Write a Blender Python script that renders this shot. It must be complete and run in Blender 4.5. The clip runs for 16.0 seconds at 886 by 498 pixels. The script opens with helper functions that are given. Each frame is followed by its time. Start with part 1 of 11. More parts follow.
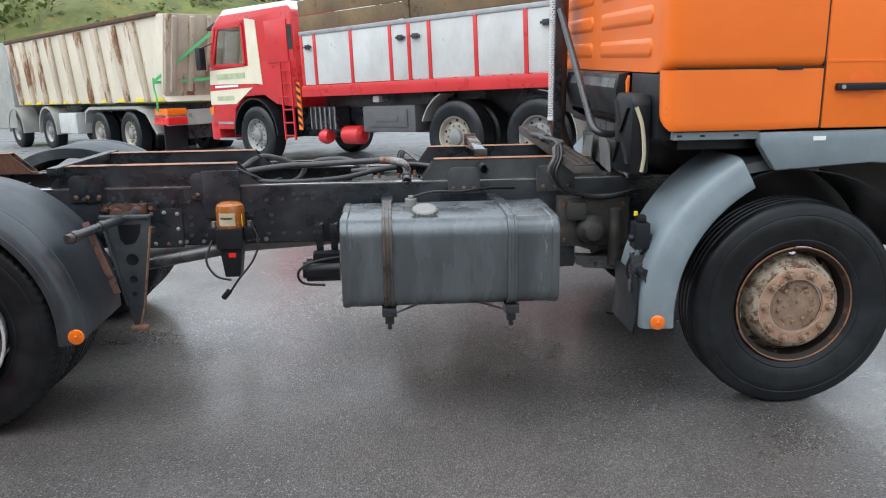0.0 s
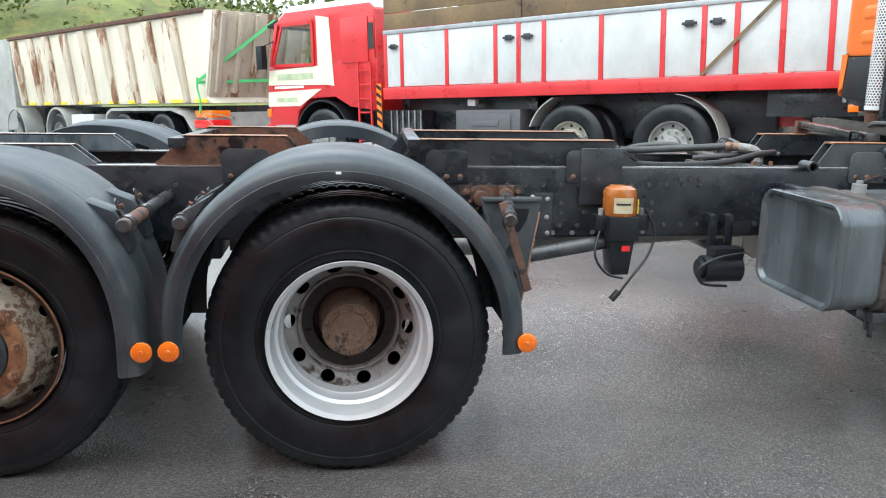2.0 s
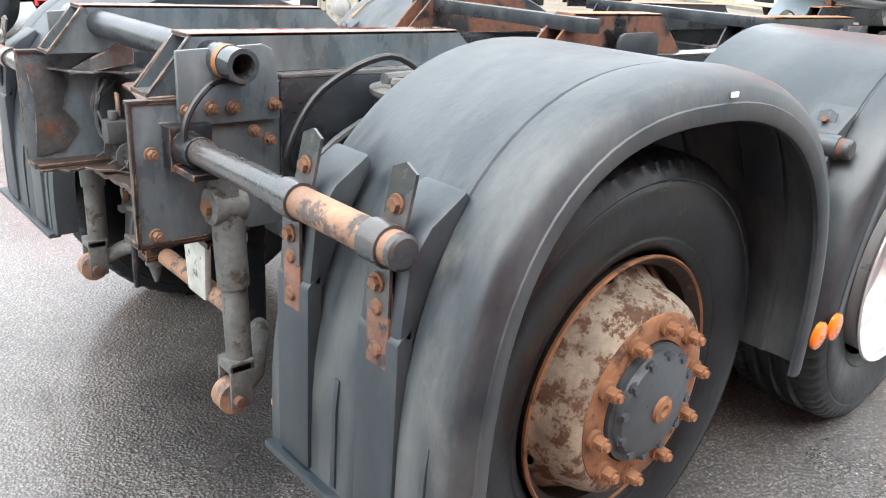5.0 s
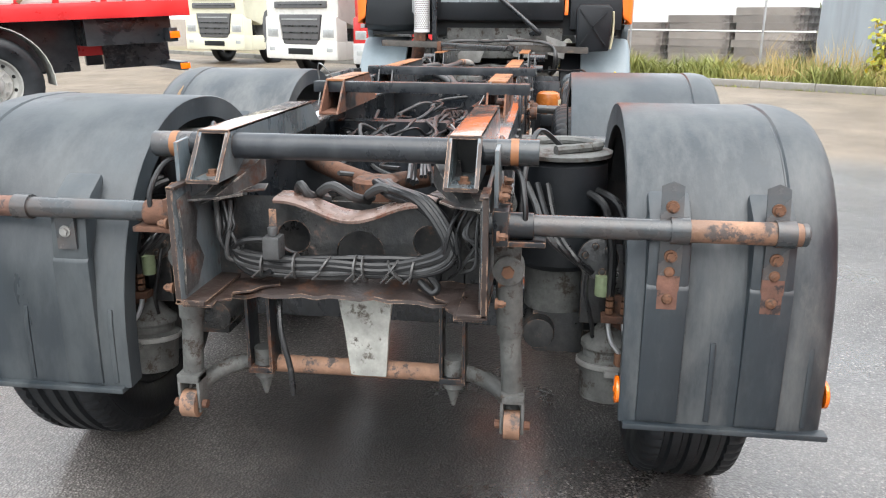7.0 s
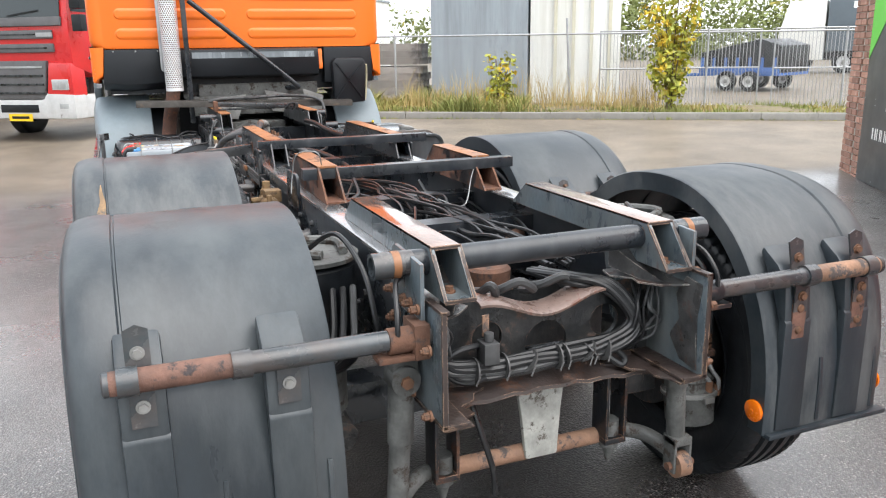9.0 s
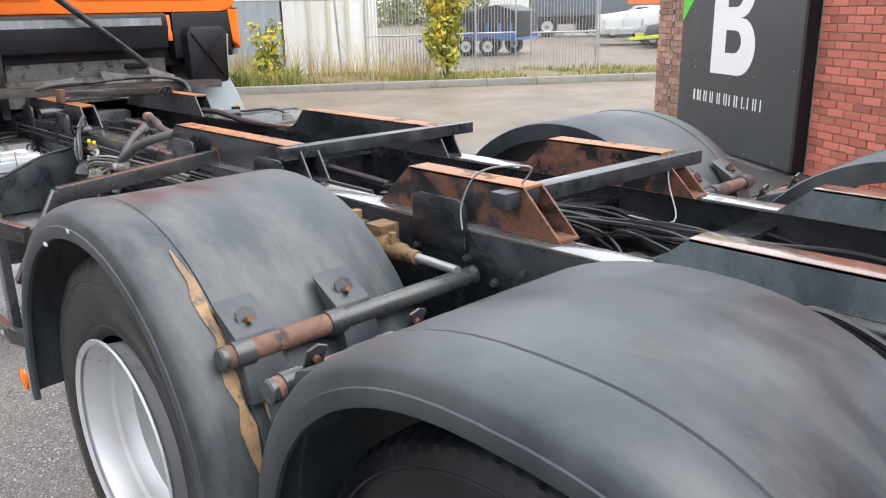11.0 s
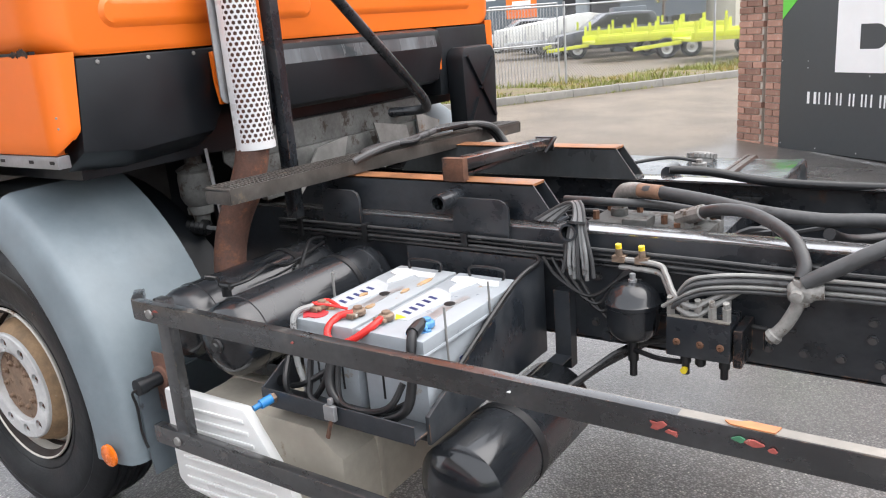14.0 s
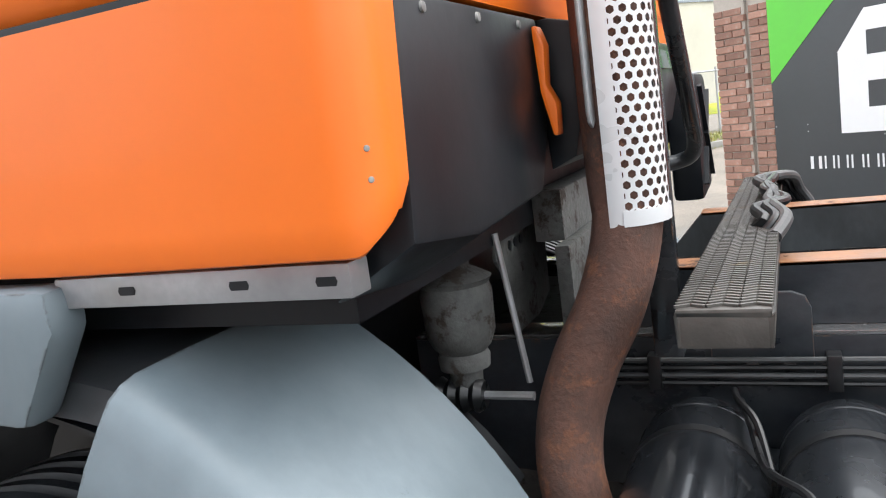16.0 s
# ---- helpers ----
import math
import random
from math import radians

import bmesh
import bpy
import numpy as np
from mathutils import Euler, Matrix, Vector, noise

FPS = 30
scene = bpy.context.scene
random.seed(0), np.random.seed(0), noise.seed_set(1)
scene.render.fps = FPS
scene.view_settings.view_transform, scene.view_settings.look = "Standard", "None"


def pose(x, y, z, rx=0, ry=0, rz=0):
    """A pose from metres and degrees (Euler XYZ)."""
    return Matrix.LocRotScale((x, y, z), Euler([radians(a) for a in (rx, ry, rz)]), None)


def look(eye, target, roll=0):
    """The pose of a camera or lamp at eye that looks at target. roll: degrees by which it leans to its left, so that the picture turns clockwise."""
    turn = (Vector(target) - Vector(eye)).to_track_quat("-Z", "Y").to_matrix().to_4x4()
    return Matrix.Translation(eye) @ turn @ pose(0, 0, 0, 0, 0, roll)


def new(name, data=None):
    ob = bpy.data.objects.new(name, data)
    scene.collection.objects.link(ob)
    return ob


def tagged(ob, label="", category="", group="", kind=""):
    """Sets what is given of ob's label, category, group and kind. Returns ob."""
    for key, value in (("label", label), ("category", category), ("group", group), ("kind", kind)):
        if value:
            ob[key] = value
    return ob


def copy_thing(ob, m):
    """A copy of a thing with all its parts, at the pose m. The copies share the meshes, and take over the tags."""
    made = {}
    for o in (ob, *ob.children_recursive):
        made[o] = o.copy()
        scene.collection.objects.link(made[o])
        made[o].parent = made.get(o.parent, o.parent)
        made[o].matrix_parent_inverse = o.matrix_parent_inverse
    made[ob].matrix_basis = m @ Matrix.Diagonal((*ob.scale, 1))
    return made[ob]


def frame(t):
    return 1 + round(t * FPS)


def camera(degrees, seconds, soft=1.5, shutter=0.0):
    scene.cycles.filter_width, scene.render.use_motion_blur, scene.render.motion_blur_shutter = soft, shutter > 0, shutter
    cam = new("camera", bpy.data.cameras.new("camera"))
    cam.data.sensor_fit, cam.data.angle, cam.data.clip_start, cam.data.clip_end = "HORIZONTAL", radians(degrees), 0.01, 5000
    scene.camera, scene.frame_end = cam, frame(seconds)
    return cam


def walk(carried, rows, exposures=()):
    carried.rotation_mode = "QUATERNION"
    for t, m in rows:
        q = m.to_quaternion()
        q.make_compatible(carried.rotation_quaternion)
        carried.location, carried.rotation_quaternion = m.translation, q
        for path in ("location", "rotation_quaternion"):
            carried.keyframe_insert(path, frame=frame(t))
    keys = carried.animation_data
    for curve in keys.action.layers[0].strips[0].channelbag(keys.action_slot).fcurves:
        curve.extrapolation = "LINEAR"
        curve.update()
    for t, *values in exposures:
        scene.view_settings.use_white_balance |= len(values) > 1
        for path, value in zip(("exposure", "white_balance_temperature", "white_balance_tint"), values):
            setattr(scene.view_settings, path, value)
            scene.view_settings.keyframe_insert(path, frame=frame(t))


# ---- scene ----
# ---- camera ----
cam = camera(58.8, 16.0, 1.1)
PATH = [
    (0, (2.094, -4.768, 1.735), (2.22, -2.828, 1.266), -0.8),
    (0.5, (1.517, -4.628, 1.709), (1.688, -2.691, 1.243), -0.4),
    (1, (0.997, -4.453, 1.675), (1.203, -2.519, 1.211), 0.1),
    (1.5, (0.495, -4.175, 1.572), (0.746, -2.244, 1.118), 1.3),
    (2, (-0.043, -3.924, 1.449), (0.217, -1.985, 1.032), 1.0),
    (2.5, (-0.488, -3.601, 1.363), (-0.289, -1.69, 0.808), 1.4),
    (3, (-0.868, -3.34, 1.314), (-0.642, -1.46, 0.672), 3.2),
    (3.5, (-1.293, -3.056, 1.248), (-0.954, -1.206, 0.569), 4.6),
    (4, (-1.775, -2.667, 1.298), (-1.213, -0.89, 0.574), 6.2),
    (4.5, (-2.232, -2.317, 1.335), (-1.288, -0.695, 0.643), 5.5),
    (5, (-2.598, -1.92, 1.34), (-1.336, -0.536, 0.639), 3.9),
    (5.2, (-2.749, -1.779, 1.345), (-1.386, -0.491, 0.651), 3.4),
    (7.3, (-3.935, -0.278, 1.481), (-2.012, -0.204, 0.937), 0.6),
    (7.5, (-3.994, -0.114, 1.551), (-2.067, -0.145, 1.017), 1.0),
    (8, (-4.08, 0.23, 1.64), (-2.156, 0.026, 1.135), 1.1),
    (8.2, (-4.044, 0.409, 1.634), (-2.131, 0.097, 1.138), 0.7),
    (10.3, (-2.678, 1.66, 1.641), (-1.15, 0.495, 1.087), -1.6),
    (10.5, (-2.509, 1.717, 1.626), (-1.018, 0.508, 1.065), -1.5),
    (11, (-1.99, 1.853, 1.638), (-0.599, 0.539, 1.055), -1.2),
    (11.5, (-1.462, 2.029, 1.661), (-0.143, 0.649, 1.067), -1.6),
    (12, (-0.908, 2.151, 1.662), (0.378, 0.742, 1.062), -2.2),
    (12.5, (-0.393, 2.286, 1.648), (0.871, 0.858, 1.046), -3.0),
    (13, (0.168, 2.363, 1.658), (1.413, 0.918, 1.058), -3.8),
    (13.5, (0.716, 2.403, 1.662), (1.921, 0.917, 1.079), -4.5),
    (14, (1.252, 2.4, 1.664), (2.357, 0.825, 1.118), -4.6),
    (14.5, (1.752, 2.315, 1.663), (2.735, 0.652, 1.145), -5.0),
    (15, (2.176, 2.229, 1.653), (3.02, 0.482, 1.171), -6.5),
    (15.5, (2.61, 2.02, 1.58), (3.439, 0.233, 1.233), -8.0),
    (16, (2.996, 1.849, 1.515), (3.817, 0.053, 1.198), -7.8),
]
walk(cam, [(t, look(eye, target, roll)) for t, eye, target, roll in PATH], [(0, 0.66, 6200, 8), (1, 0.95, 6180, 6), (1.5, 1.08, 6120, 4), (2, 1.14, 6080, 3), (3, 1.47, 6120, 4), (3.5, 1.68, 6300, 6), (4, 1.86, 6450, 8), (5, 1.9, 6500, 8), (7.5, 1.35, 6620, 10), (8, 1.29, 6620, 10), (10.5, 1.16, 6550, 12), (12, 1.25, 6650, 13), (13.5, 1.2, 6650, 13), (14.5, 1.1, 6650, 13), (15.5, 1.25, 6600, 12), (16, 1.36, 6550, 10)])

# ---- light ----
world = bpy.data.worlds.new("overcast_sky")
scene.world = world
world.use_nodes = True
wn, wl = world.node_tree.nodes, world.node_tree.links
wn.clear()
sky = wn.new("ShaderNodeTexSky")
sky.sky_type = "NISHITA"
sky.sun_disc = False
sky.sun_elevation = radians(61)
sky.sun_rotation = radians(238)
sky.air_density, sky.dust_density, sky.ozone_density = 1.0, 3.0, 1.0
pale = wn.new("ShaderNodeHueSaturation")
pale.inputs["Saturation"].default_value = 0.22
pale.inputs["Value"].default_value = 1.0
wbg = wn.new("ShaderNodeBackground")
wbg.inputs["Strength"].default_value = 0.145
wout = wn.new("ShaderNodeOutputWorld")
wl.new(sky.outputs[0], pale.inputs["Color"])
cloud = wn.new("ShaderNodeMix")
cloud.data_type = "RGBA"
cloud.inputs[0].default_value = 0.72
cloud.inputs[7].default_value = (7.3, 7.8, 8.4, 1)
wl.new(pale.outputs[0], cloud.inputs[6])
wl.new(cloud.outputs[2], wbg.inputs["Color"])
wl.new(wbg.outputs[0], wout.inputs["Surface"])
sun_data = bpy.data.lights.new("sun", "SUN")
sun_data.energy, sun_data.angle, sun_data.color = 1.45, radians(75), (1.0, 0.97, 0.93)
sun = new("sun", sun_data)
sun.matrix_world = look((-13, -8, 28), (0, 0, 0))
scene.view_settings.exposure = 0.95


# ---- materials ----
def mat(name, base, rough=0.6, metal=0.0, vary=0.25, scale=6.0, fine=60.0, spots=None, spot_amount=0.0, spot_scale=5.0,
        bump=0.15, coat=0.0, rough_vary=0.15, streak=1.0, per_object=0.0, spot_rough=0.9, spec=0.5, wear=None, wear_amount=0.5, wear_width=0.007, dust=None, dust_amount=0.3, dust_scale=(2.2, 2.2, 2.2)):
    """Base colour with broad and fine variation, an optional second colour in worn patches, and fine relief."""
    m = bpy.data.materials.new(name)
    m.use_nodes = True
    n, l = m.node_tree.nodes, m.node_tree.links
    p = n["Principled BSDF"]
    geo = n.new("ShaderNodeTexCoord")
    mp = n.new("ShaderNodeMapping")
    mp.inputs["Scale"].default_value = (1, 1, 1 / streak)
    l.new(geo.outputs["Object"], mp.inputs["Vector"])

    def noise_node(s, detail=4.0, r=0.6):
        t = n.new("ShaderNodeTexNoise")
        t.inputs["Scale"].default_value, t.inputs["Detail"].default_value, t.inputs["Roughness"].default_value = s, detail, r
        l.new(mp.outputs[0], t.inputs["Vector"])
        return t

    def ramp(src, a, b, x, y):
        r = n.new("ShaderNodeMapRange")
        for key, v in (("From Min", a), ("From Max", b), ("To Min", x), ("To Max", y)):
            r.inputs[key].default_value = v
        l.new(src, r.inputs["Value"])
        return r.outputs[0]

    def mix(fac, a, b, mode="MIX"):
        x = n.new("ShaderNodeMix")
        x.data_type, x.blend_type = "RGBA", mode
        for key, v in ((0, fac), (6, a), (7, b)):
            if hasattr(v, "is_linked"):
                l.new(v, x.inputs[key])
            else:
                x.inputs[key].default_value = v if key == 0 else (*v, 1)
        return x.outputs[2]

    big, small = noise_node(scale), noise_node(fine, 3.0)
    dark, light = tuple(c * (1 - vary) for c in base), tuple(min(1, c * (1 + vary)) for c in base)
    col = mix(ramp(big.outputs[0], 0.32, 0.68, 0, 1), dark, light)
    col = mix(ramp(small.outputs[0], 0.3, 0.75, 0, 0.45), col, tuple(c * (1 - vary * 1.2) for c in base))
    rgh = ramp(big.outputs[0], 0.3, 0.7, max(0.03, rough - rough_vary), min(1, rough + rough_vary))
    if spots:
        sp = noise_node(spot_scale, 8.0, 0.72)
        edge = 0.70 - 0.35 * spot_amount
        fac = ramp(sp.outputs[0], edge, edge + 0.07, 0, 1)
        col = mix(fac, col, mix(ramp(small.outputs[0], 0.3, 0.7, 0, 1), tuple(c * 0.6 for c in spots), spots))
        rr = n.new("ShaderNodeMix")
        rr.data_type = "FLOAT"
        l.new(fac, rr.inputs[0])
        l.new(rgh, rr.inputs[2])
        rr.inputs[3].default_value = spot_rough
        rgh = rr.outputs[0]
        if metal > 0:
            mm = ramp(fac, 0, 1, metal, 0.0)
            l.new(mm, p.inputs["Metallic"])
    elif metal > 0:
        p.inputs["Metallic"].default_value = metal
    if dust:
        dm = n.new("ShaderNodeMapping")
        dm.inputs["Scale"].default_value = dust_scale
        l.new(geo.outputs["Object"], dm.inputs["Vector"])
        dn = n.new("ShaderNodeTexNoise")
        dn.inputs["Scale"].default_value, dn.inputs["Detail"].default_value, dn.inputs["Roughness"].default_value = 1.0, 9.0, 0.68
        l.new(dm.outputs[0], dn.inputs["Vector"])
        film = ramp(dn.outputs[0], 0.42, 0.72, 0, dust_amount)
        col = mix(film, col, dust)
        dr = n.new("ShaderNodeMix")
        dr.data_type = "FLOAT"
        l.new(film, dr.inputs[0])
        l.new(rgh, dr.inputs[2])
        dr.inputs[3].default_value = 0.9
        rgh = dr.outputs[0]
    if wear:
        bv = n.new("ShaderNodeBevel")
        bv.samples = 4
        bv.inputs["Radius"].default_value = wear_width
        gm = n.new("ShaderNodeNewGeometry")
        dot = n.new("ShaderNodeVectorMath")
        dot.operation = "DOT_PRODUCT"
        l.new(bv.outputs[0], dot.inputs[0])
        l.new(gm.outputs["Normal"], dot.inputs[1])
        rim = ramp(dot.outputs["Value"], 0.995, 0.93, 0, 1)
        pick = ramp(noise_node(22.0, 6.0, 0.7).outputs[0], 0.62 - 0.3 * wear_amount, 0.70 - 0.3 * wear_amount, 0, 1)
        both = n.new("ShaderNodeMath")
        both.operation = "MULTIPLY"
        l.new(rim, both.inputs[0])
        l.new(pick, both.inputs[1])
        col = mix(both.outputs[0], col, mix(ramp(small.outputs[0], 0.3, 0.7, 0, 1), tuple(c * 0.55 for c in wear), wear))
    if per_object:
        oi = n.new("ShaderNodeObjectInfo")
        hs = n.new("ShaderNodeHueSaturation")
        l.new(ramp(oi.outputs["Random"], 0, 1, 1 - per_object, 1 + per_object), hs.inputs["Value"])
        l.new(col, hs.inputs["Color"])
        col = hs.outputs[0]
    l.new(col, p.inputs["Base Color"])
    l.new(rgh, p.inputs["Roughness"])
    p.inputs["Coat Weight"].default_value = coat
    p.inputs["Specular IOR Level"].default_value = spec
    if bump:
        b = n.new("ShaderNodeBump")
        b.inputs["Strength"].default_value, b.inputs["Distance"].default_value = bump, 0.004
        l.new(small.outputs[0], b.inputs["Height"])
        l.new(b.outputs[0], p.inputs["Normal"])
    return m


RUST = (0.30, 0.12, 0.05)
m_frame = mat("black_frame_paint", (0.0145, 0.0185, 0.0240), 0.26, 0, 0.45, 3, 45, (0.085, 0.045, 0.028), 0.12, 6, 0.14, coat=0.12, spec=0.5, streak=1.3,
              wear=(0.26, 0.145, 0.085), wear_amount=0.3, wear_width=0.004, dust=(0.13, 0.135, 0.14), dust_amount=0.3, dust_scale=(4, 9, 6))
m_bar = mat("dusty_black_bar", (0.070, 0.073, 0.078), 0.24, 0.6, 0.4, 4, 60, (0.12, 0.115, 0.105), 0.26, 6, 0.04, coat=0.6, rough_vary=0.07, spot_rough=0.5,
            wear=(0.30, 0.24, 0.18), wear_amount=0.35, wear_width=0.004, dust=(0.20, 0.195, 0.185), dust_amount=0.25, dust_scale=(5, 5, 9))
m_bar_worn = mat("pale_worn_bar", (0.25, 0.232, 0.205), 0.5, 0, 0.3, 6, 60, (0.10, 0.095, 0.09), 0.25, 9, 0.15)
# bright metallic base puts the sky sheen into the wet black flange
m_flange_sheen = mat("wet_steel_flange", (0.36, 0.36, 0.365), 0.2, 0.8, 0.3, 4, 60, (0.10, 0.075, 0.055), 0.30, 6, 0.03, coat=0.5, rough_vary=0.06, spot_rough=0.35)
m_barrel = mat("dark_wheel_barrel", (0.022, 0.015, 0.012), 0.7, 0, 0.4, 6, 60, (0.13, 0.06, 0.035), 0.35, 9, 0.4)
m_rim_pale = mat("dirty_white_rim", (0.60, 0.57, 0.52), 0.6, 0, 0.15, 6, 60, (0.28, 0.16, 0.09), 0.36, 7, 0.3)
m_rim_white = mat("scuffed_white_rim", (0.60, 0.61, 0.61), 0.45, 0, 0.2, 8, 60, (0.22, 0.16, 0.11), 0.16, 9, 0.15)
m_rim_tan = mat("tan_rust_coat", (0.30, 0.20, 0.115), 0.8, 0, 0.35, 14, 70, (0.62, 0.60, 0.56), 0.22, 10, 0.4)
m_frame_rust = mat("black_paint_rusting", (0.011, 0.013, 0.016), 0.32, 0, 0.4, 4, 50, (0.12, 0.055, 0.033), 0.46, 6, 0.3, wear=(0.34, 0.20, 0.13), wear_amount=0.5, wear_width=0.004)
m_side = mat("weathered_black_blue_plate", (0.080, 0.103, 0.118), 0.24, 0, 0.5, 5, 60, (0.10, 0.055, 0.036), 0.18, 8, 0.3, streak=2.0, wear=(0.30, 0.18, 0.12), wear_amount=0.45, wear_width=0.004, dust=(0.22, 0.225, 0.215), dust_amount=0.5, dust_scale=(7, 7, 3), coat=0.3)
m_beam_rust = mat("rust_worn_black_beam", (0.013, 0.014, 0.016), 0.4, 0, 0.4, 4, 50, (0.145, 0.062, 0.036), 0.72, 5, 0.4, wear=(0.30, 0.16, 0.10), wear_amount=0.6, wear_width=0.005)
# lighter frame paint: dust, and grey sky reflection on the right front put into colour
m_beam_lit = mat("dusty_black_beam", (0.060, 0.066, 0.070), 0.38, 0, 0.4, 5, 60, (0.11, 0.10, 0.09), 0.3, 7, 0.2, streak=2.0, wear=(0.30, 0.27, 0.24), wear_amount=0.4, wear_width=0.004)
m_grime = mat("grimy_brown_steel", (0.045, 0.030, 0.025), 0.4, 0, 0.5, 9, 60, (0.13, 0.066, 0.042), 0.36, 10, 0.5, wear=(0.42, 0.27, 0.18), wear_amount=0.5, wear_width=0.004, dust=(0.02, 0.02, 0.022), dust_amount=0.7, dust_scale=(9, 9, 9))
m_rust = mat("rust", (0.115, 0.055, 0.034), 0.85, 0, 0.45, 9, 70, (0.055, 0.04, 0.035), 0.45, 14, 0.6)
m_rust_wet = mat("wet_brown_rust", (0.30, 0.20, 0.16), 0.16, 0.6, 0.4, 9, 60, (0.17, 0.075, 0.042), 0.42, 8, 0.2, coat=0.5, spot_rough=0.3, wear=(0.36, 0.17, 0.08), wear_amount=0.5, wear_width=0.004)
m_rust_top = mat("orange_rust", (0.29, 0.125, 0.052), 0.45, 0, 0.4, 7, 60, (0.10, 0.065, 0.05), 0.45, 9, 0.2)
m_bolt = mat("rusty_bolt", (0.165, 0.08, 0.045), 0.75, 0, 0.4, 30, 120, (0.07, 0.05, 0.04), 0.45, 25, 0.5)
m_scrape = mat("scraped_plastic", (0.30, 0.19, 0.10), 0.8, 0, 0.4, 9, 70, (0.11, 0.10, 0.09), 0.45, 16, 0.5)
m_strip = mat("brown_rusty_strip", (0.155, 0.080, 0.058), 0.75, 0, 0.4, 10, 70, (0.055, 0.045, 0.045), 0.48, 16, 0.6)
m_tube_end = mat("worn_rusty_tube", (0.27, 0.155, 0.10), 0.65, 0, 0.35, 12, 70, (0.10, 0.085, 0.08), 0.48, 16, 0.5)
m_guard = mat("mudguard_plastic", (0.0205, 0.0290, 0.0365), 0.42, 0, 0.3, 2.6, 90, (0.045, 0.05, 0.054), 0.25, 3.4, 0.10, streak=3.0, spot_rough=0.55, spec=0.6,
              dust=(0.17, 0.185, 0.185), dust_amount=0.28, dust_scale=(4, 6, 2.2))
m_guard_worn = mat("scuffed_mudguard_plastic", (0.0215, 0.0300, 0.0375), 0.42, 0, 0.35, 2.6, 90, (0.075, 0.08, 0.08), 0.22, 4.5, 0.12, streak=2.5, spot_rough=0.6, spec=0.6,
                   dust=(0.20, 0.205, 0.20), dust_amount=0.42, dust_scale=(3.5, 9, 2.6))
m_rubber = mat("tyre_rubber", (0.0055, 0.0070, 0.0090), 0.40, 0, 0.4, 3, 50, (0.0125, 0.0150, 0.0180), 0.36, 4, 0.3, spec=0.36, spot_rough=0.6, dust=(0.062, 0.072, 0.084), dust_amount=0.18, dust_scale=(7, 7, 7))
m_rubber_dusty = mat("dusty_tyre_rubber", (0.016, 0.0165, 0.017), 0.45, 0, 0.4, 3, 50, (0.035, 0.033, 0.031), 0.4, 4, 0.3, spec=0.5, spot_rough=0.7, dust=(0.115, 0.105, 0.096), dust_amount=0.5, dust_scale=(5, 5, 5))
m_rim_disc = mat("dirty_rim_disc", (0.30, 0.29, 0.28), 0.5, 0.2, 0.3, 7, 60, (0.07, 0.05, 0.04), 0.45, 9, 0.3)
m_rim_silver = mat("silver_rim_paint", (0.62, 0.63, 0.64), 0.4, 0.35, 0.14, 5, 40, (0.16, 0.11, 0.08), 0.08, 9, 0.1)
m_rim_rust = mat("rusty_cream_rim", (0.34, 0.29, 0.22), 0.75, 0, 0.35, 14, 70, (0.13, 0.065, 0.036), 0.62, 19, 0.7, dust=(0.10, 0.075, 0.055), dust_amount=0.6, dust_scale=(8, 8, 8))
m_rim_front = mat("dusty_pink_rust_ring", (0.405, 0.25, 0.169), 0.8, 0, 0.35, 8, 70, (0.18, 0.085, 0.05), 0.42, 12, 0.5, wear=(0.52, 0.45, 0.38), wear_amount=1.2, wear_width=0.010)
m_hub_front = mat("dusty_brown_hub", (0.288, 0.198, 0.138), 0.85, 0, 0.35, 12, 80, (0.13, 0.07, 0.045), 0.42, 16, 0.6)
m_flange = mat("greasy_black_flange", (0.012, 0.010, 0.010), 0.5, 0, 0.4, 14, 70, (0.13, 0.115, 0.10), 0.12, 24, 0.4)
m_rim_ring = mat("rust_ring", (0.27, 0.130, 0.065), 0.8, 0, 0.4, 10, 70, (0.11, 0.06, 0.04), 0.40, 14, 0.6)
m_hub_grey = mat("hub_grey_paint", (0.055, 0.066, 0.075), 0.4, 0, 0.2, 8, 50, (0.22, 0.23, 0.22), 0.12, 9, 0.15)
m_hub_dirt = mat("hub_dirt", (0.17, 0.11, 0.075), 0.85, 0, 0.4, 12, 70, (0.05, 0.04, 0.035), 0.45, 10, 0.5)
m_orange = mat("orange_cab_paint", (0.82, 0.165, 0.012), 0.42, 0, 0.05, 1.5, 18, (0.60, 0.20, 0.06), 0.04, 3, 0.02, coat=0.10, rough_vary=0.06)
m_cab_black = mat("black_cab_plastic", (0.0085, 0.0108, 0.0138), 0.42, 0, 0.25, 3, 40, (0.08, 0.08, 0.08), 0.12, 4, 0.06, spec=0.38)
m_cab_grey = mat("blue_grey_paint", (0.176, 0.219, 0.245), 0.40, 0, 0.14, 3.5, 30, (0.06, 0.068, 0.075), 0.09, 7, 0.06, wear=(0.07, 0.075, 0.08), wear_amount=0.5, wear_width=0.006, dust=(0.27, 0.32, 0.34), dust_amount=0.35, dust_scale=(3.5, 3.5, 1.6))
# the blue-grey paint darkened: shade on the left lower panel put into colour
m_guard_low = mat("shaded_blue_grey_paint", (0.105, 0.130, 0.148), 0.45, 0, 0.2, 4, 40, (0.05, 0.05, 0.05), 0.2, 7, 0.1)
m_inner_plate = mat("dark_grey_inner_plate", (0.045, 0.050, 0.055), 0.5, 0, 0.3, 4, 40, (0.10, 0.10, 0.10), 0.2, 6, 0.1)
m_tank = mat("worn_tank_steel", (0.118, 0.134, 0.144), 0.25, 0.35, 0.45, 4.0, 35, (0.24, 0.25, 0.245), 0.26, 5, 0.06, streak=6, spot_rough=0.5)
